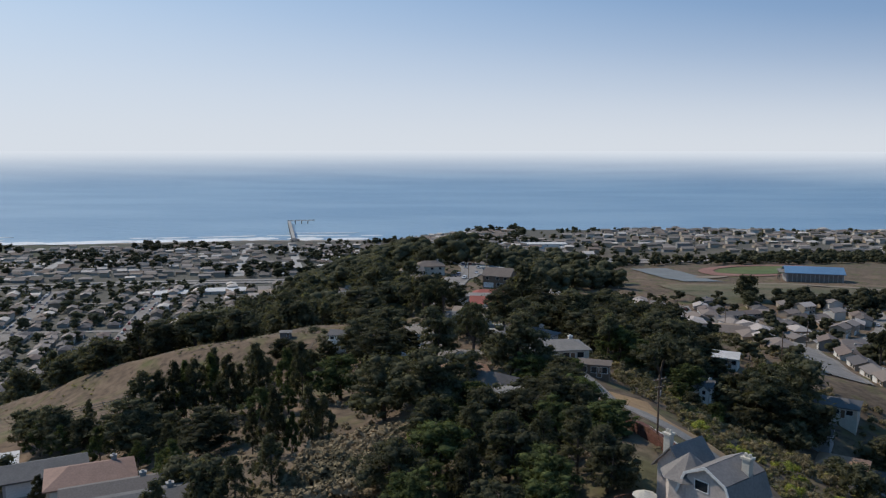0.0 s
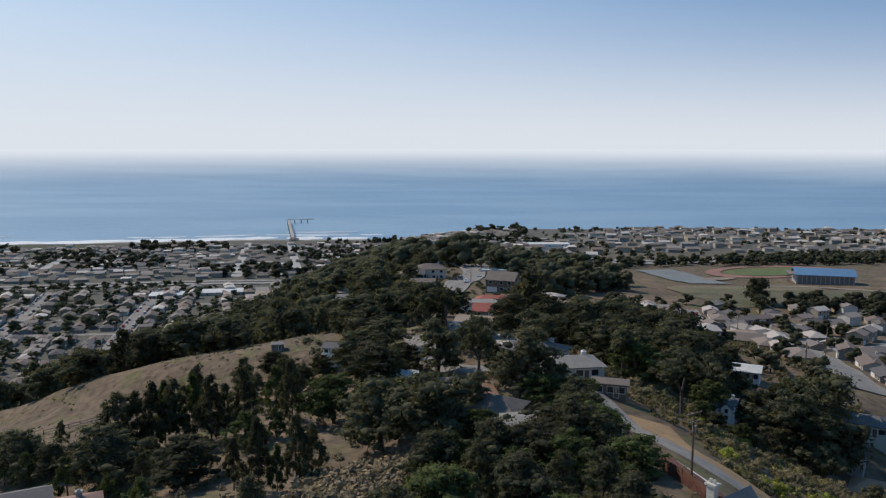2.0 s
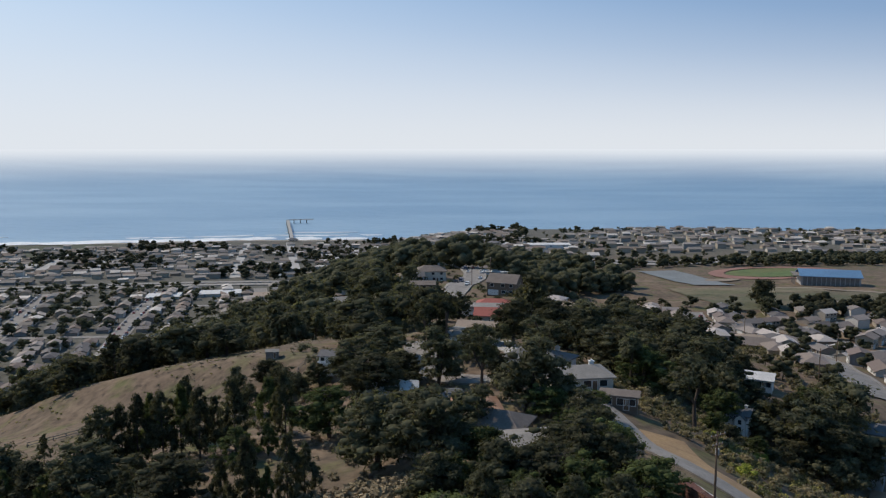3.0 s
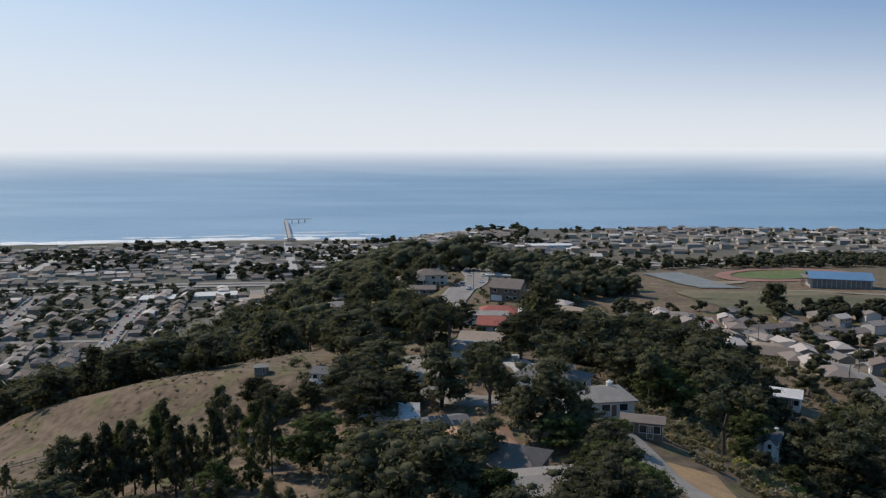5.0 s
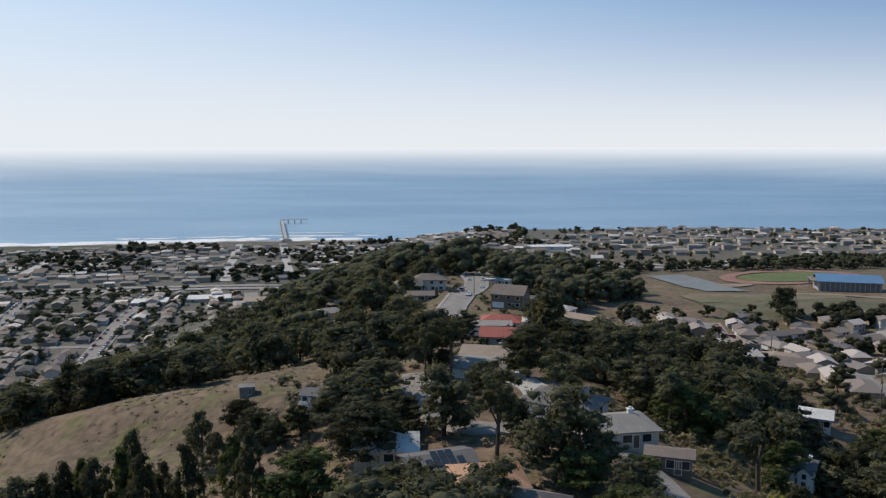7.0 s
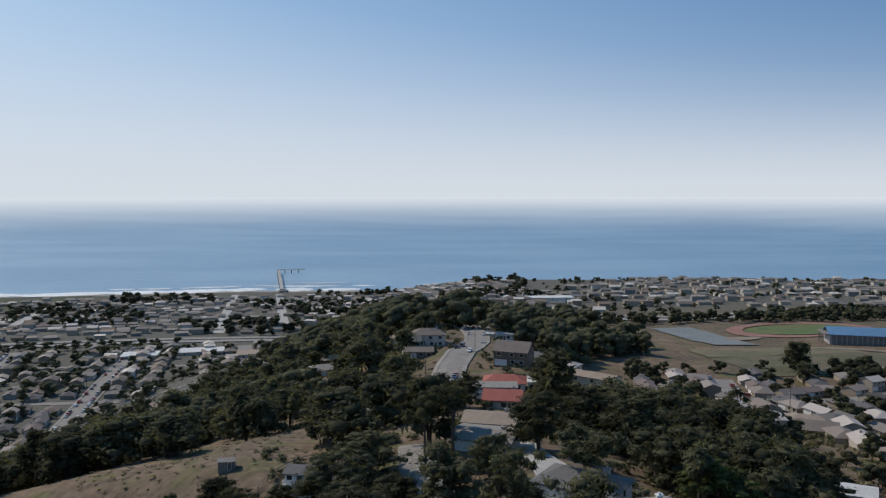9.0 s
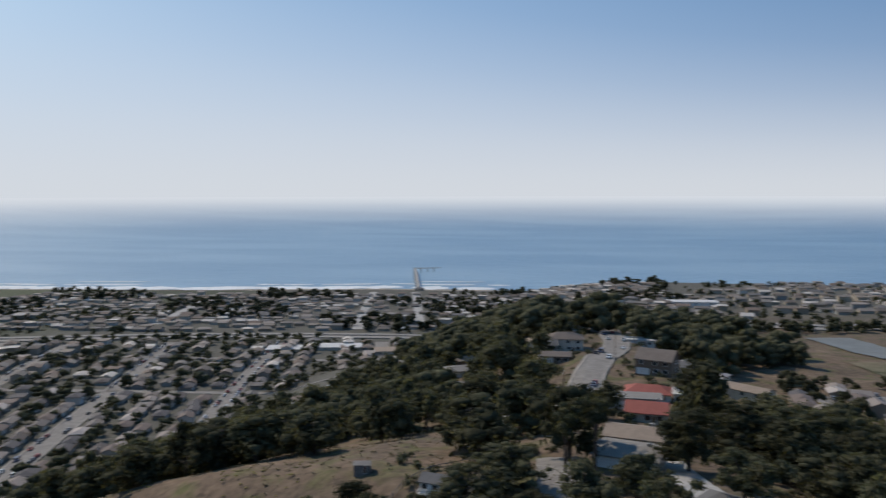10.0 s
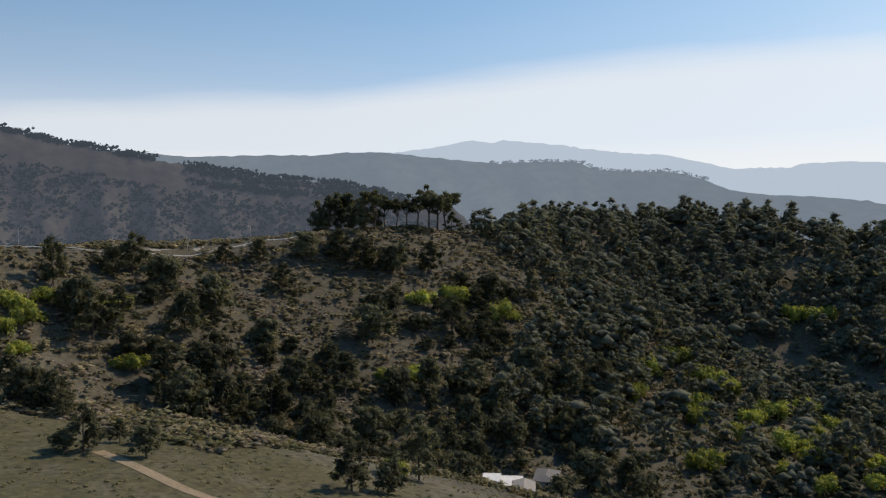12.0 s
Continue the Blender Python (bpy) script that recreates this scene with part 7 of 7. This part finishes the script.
grove("woods", "row of dark pines along the far hilltop", scatter(32, 110, (-760, -480, -150, 420, lambda x, y: south_off(x, y) < 16), 9.0), "pine", "needles", 9, 14, 420, seed=11, size=1.3)
HILLTOP_ROW = ((-410, -194, 20.1), (-417, -191, 22.4), (-426, -187, 20.5), (-418, -174, 21.6), (-418, -166, 22.2), (-451, -177, 19.7), (-438, -162, 17.6), (-447, -159, 18.5), (-450, -153, 22.5), (-457, -148, 25.5), (-465, -146, 27.3), (-480, -146, 25.4))
for k, (x, y, h) in enumerate(HILLTOP_ROW):
    plant("mid_gum", x, y, h, "tall pines on the hilltop", 1.15)
    if k < 6:
        plant("mid_cypress", x + 5, y - 4, 0.7 * h, "tall pines on the hilltop", 0.75)
HEAD_PINES = ((-220, -196, 18.5), (-259, -195, 18.5), (-129, -73, 11.0), (-222, -114, 18.5), (-232, -113, 18.5), (-245, -110, 18.5), (-267, -100, 18.5), (-378, -150, 18.5), (-412, -125, 18.5), (-315, -191, 11.3), (-187, -17, 17.1), (-292, -58, 18.5), (-451, -77, 18.5), (-339, -54, 18.5), (-366, -42, 18.5), (-387, -34, 18.5), (-350, -26, 18.5), (-303, -47, 11.7), (-452, -23, 18.5), (-498, -16, 18.5))
HEAD_CYPRESSES = ((-261, -179, 17.1), (-214, -168, 18.5), (-215, -179, 17.3), (-228, -170, 14.4), (-155, -127, 13.3), (-158, -119, 12.1), (-134, -59, 7.7), (-170, -154, 10.8), (-211, -120, 18.5), (-217, -135, 18.5), (-234, -133, 18.5), (-249, -96, 18.5), (-271, -118, 16.4), (-292, -107, 18.5), (-328, -117, 18.5), (-325, -164, 14.1), (-275, -163, 18.5), (-250, -157, 18.5), (-390, -139, 18.5), (-371, -160, 18.5), (-356, -172, 16.0), (-332, -183, 13.1), (-273, -84, 18.5), (-152, -16, 10.1), (-158, -10, 8.4), (-322, -81, 17.9), (-282, -141, 14.8))
VALLEY_CYPRESSES = ((-421, -92, 18.5), (-421, -60, 18.5), (-341, -70, 18.5), (-411, -26, 18.5), (-327, -44, 18.5), (-382, -12, 18.5), (-311, -4, 16.4), (-322, 10, 12.9), (-379, -52, 18.5), (-379, -96, 18.5), (-353, -16, 18.5), (-316, -59, 18.5), (-305, -89, 17.4))
for kind, spots in (("mid_pine", HEAD_PINES), ("mid_cypress", HEAD_CYPRESSES), ("mid_cypress", VALLEY_CYPRESSES)):
    for k, (x, y, h) in enumerate(spots):
        plant("mid_pine" if k % 2 else kind, x, y, h, "trees in the valley head", 1.25 if k % 2 else 0.9)
        TAKEN.append((x, y, 0.2 * h))
grove("woods", "scattered dark trees on the scrubby valley head", scatter(34, 60, (-480, -195, -205, -30, lambda x, y: 60 < level(x, y) < 142 and math.sin(x / 21 + 1) + math.sin(y / 13 + x / 40) > 0.15), 6.5), "cypress", "needles", 6, 13, 800, seed=25, variants=7)
grove("woods", "dark trees over the valley floor round the white house", scatter(38, 40, (-355, -225, -85, 24, lambda x, y: level(x, y) < 82 and not (x > -316 and abs(y + 33 - 0.376 * (x + 302)) < 15)), 7.5), "cypress", "needles", 6, 11, 800, seed=30, variants=6)
grove("scrub", "green and brown undergrowth over the valley floor", scatter(39, 1500, (-480, -215, -80, 150, lambda x, y: level(x, y) < 84), 2.6), "bush", "scrub", 1.2, 3.6, 64, seed=31)
steep = scatter(41, 4600, (-520, -150, -235, 60, lambda x, y: level(x, y) > 58 and south_off(x, y) < 190), 2.1)
grove("scrub", "grey-green scrub over the steep slope of the valley head", steep[::2], "bush", "scrub", 1.1, 2.9, 64, seed=12, size=1.95)
grove("scrub", "brown dry scrub over the steep slope of the valley head", steep[1::2], "bush", "sage", 1.0, 2.4, 60, seed=27, size=2.1)
grove("scrub", "dense green-brown scrub beside the ridge road", scatter(42, 700, (32, 110, 70, 215, lambda x, y: x > 42 or y > 160), 2.6), "bush", "scrub", 0.8, 2.1, 260, seed=13)
grove("scrub", "yellow-green scrub beside the ridge road", scatter(54, 420, (38, 100, 70, 190, lambda x, y: x > 44 and math.sin(x / 6) + math.sin(y / 8) > -0.3), 2.6), "bush", "mustard", 0.6, 1.6, 240, seed=33, size=1.2)
grove("woods", "mixed dark trees on the slope below the ridge road", scatter(55, 16, (74, 120, 130, 186, lambda x, y: True), 8.5), "cypress", "needles", 4, 8, 1800, seed=34)
for x, y in scatter(43, 60, (44, 84, 96, 180, lambda x, y: True), 5):
    plant("bush" if (x * 7) % 3 > 1 else "broom", x, y, 1.6 + 1.4 * plant_rng.random(), "shrubs beside the ridge road")
grove("scrub", "low dry shrubs on the grassy slope", scatter(44, 900, (-190, -20, 120, 262, lambda x, y: math.sin(x / 14) + math.sin(y / 11 + x / 30) > -0.4), 2.4), "bush", "dry_brush", 0.12, 0.6, 50, seed=14, size=1.9)
grove("scrub", "low green shrubs on the near eastern slope", scatter(45, 2200, (-230, -70, -160, 70, lambda x, y: True), 1.9), "bush", "olive_grass", 0.15, 0.55, 60, seed=15, size=2.4)
grove("scrub", "dry brown brush under the cypresses", scatter(46, 300, (-50, 30, 100, 200, lambda x, y: True), 3.2), "bush", "dry_brush", 0.6, 1.8, 110, seed=16)
grove("scrub", "garden shrubs round the houses on the ridge", scatter(48, 420, (-48, 55, 186, 570, lambda x, y: level(x, y) > 84), 3.4), "bush", "gum_leaves", 0.9, 2.6, 150, seed=23)
grove("scrub", "tall pale dry brush on the bank below the pines", scatter(50, 110, (-22, -7, 98, 128, lambda x, y: True), 1.7, False), "bush", "dry_brush", 1.4, 3.2, 300, seed=24)
grove("scrub", "low yellow-green growth along the grassy crest", scatter(51, 90, (-160, -48, 205, 262, lambda x, y: abs(y - 226 + 0.25 * (x + 80)) < 11 and math.sin(x / 7) > -0.2), 2.0), "bush", "mustard", 0.15, 0.4, 50, seed=28, size=2.6)
grove("scrub", "dark reeds and willow scrub on the flats behind the beach", scatter(53, 700, (-1350, -600, 620, 1060, lambda x, y: math.sin(x / 60) + math.sin(y / 35 + x / 90) > -0.5), 9.0), "bush", "needles", 2.0, 4.5, 40, seed=32, size=1.4)
for k, (x, y, h) in enumerate(((52, 181, 4), (56, 178, 4.5), (60, 177, 4), (63, 181, 5), (50, 186, 5), (67, 186, 6), (64, 196, 7), (54, 196, 8), (68, 214, 6), (66, 202, 7), (80, 214, 8), (70, 232, 7), (80, 198, 9), (46, 206, 7), (42, 210, 6), (54, 206, 8))):
    plant("green_cypress" if k % 3 == 1 else "far_cypress", x, y, h, "garden trees on the north flank")
grove("garden_trees", "dark trees round the houses by the creek road", scatter(56, 190, (-470, -285, 40, 330, lambda x, y: x > toe(y) - 40 and level(x, y) < 80), 6.5), "cypress", "needles", 4, 9, 420, seed=35)
grove("scrub", "undergrowth in the yards along the creek road", scatter(57, 900, (-480, -270, 20, 330, lambda x, y: x > toe(y) - 60 and level(x, y) < 80), 2.8), "bush", "scrub", 0.8, 2.8, 64, seed=36)
for k, (x, y, h) in enumerate(((-166, -128, 8), (-172, -138, 8), (-160, -122, 7), (-178, -150, 8), (-168, -146, 7), (-155, -112, 7), (-128, -78, 5), (-131, -74, 4.5), (-144, -70, 5), (-142, -76, 5.5))):
    plant("pine" if k % 2 else "cypress", x, y, h, "trees in the valley head", wide=1.2)
for k, (x, y, h) in enumerate(((19, 139, 7.5), (21, 131, 7.5), (21, 125, 6.5), (20, 151, 7), (21.5, 160, 6), (17, 166, 6))):
    plant("green_cypress" if k % 3 == 1 else "cypress", x, y, h)
grove("scrub", "dark undergrowth in the woods across the valley", scatter(58, 2200, (-700, -340, -110, 560, lambda x, y: x < toe(y) and south_off(x, y) < 260), 4.0), "bush", "scrub", 1.6, 3.8, 40, seed=38, size=1.3)
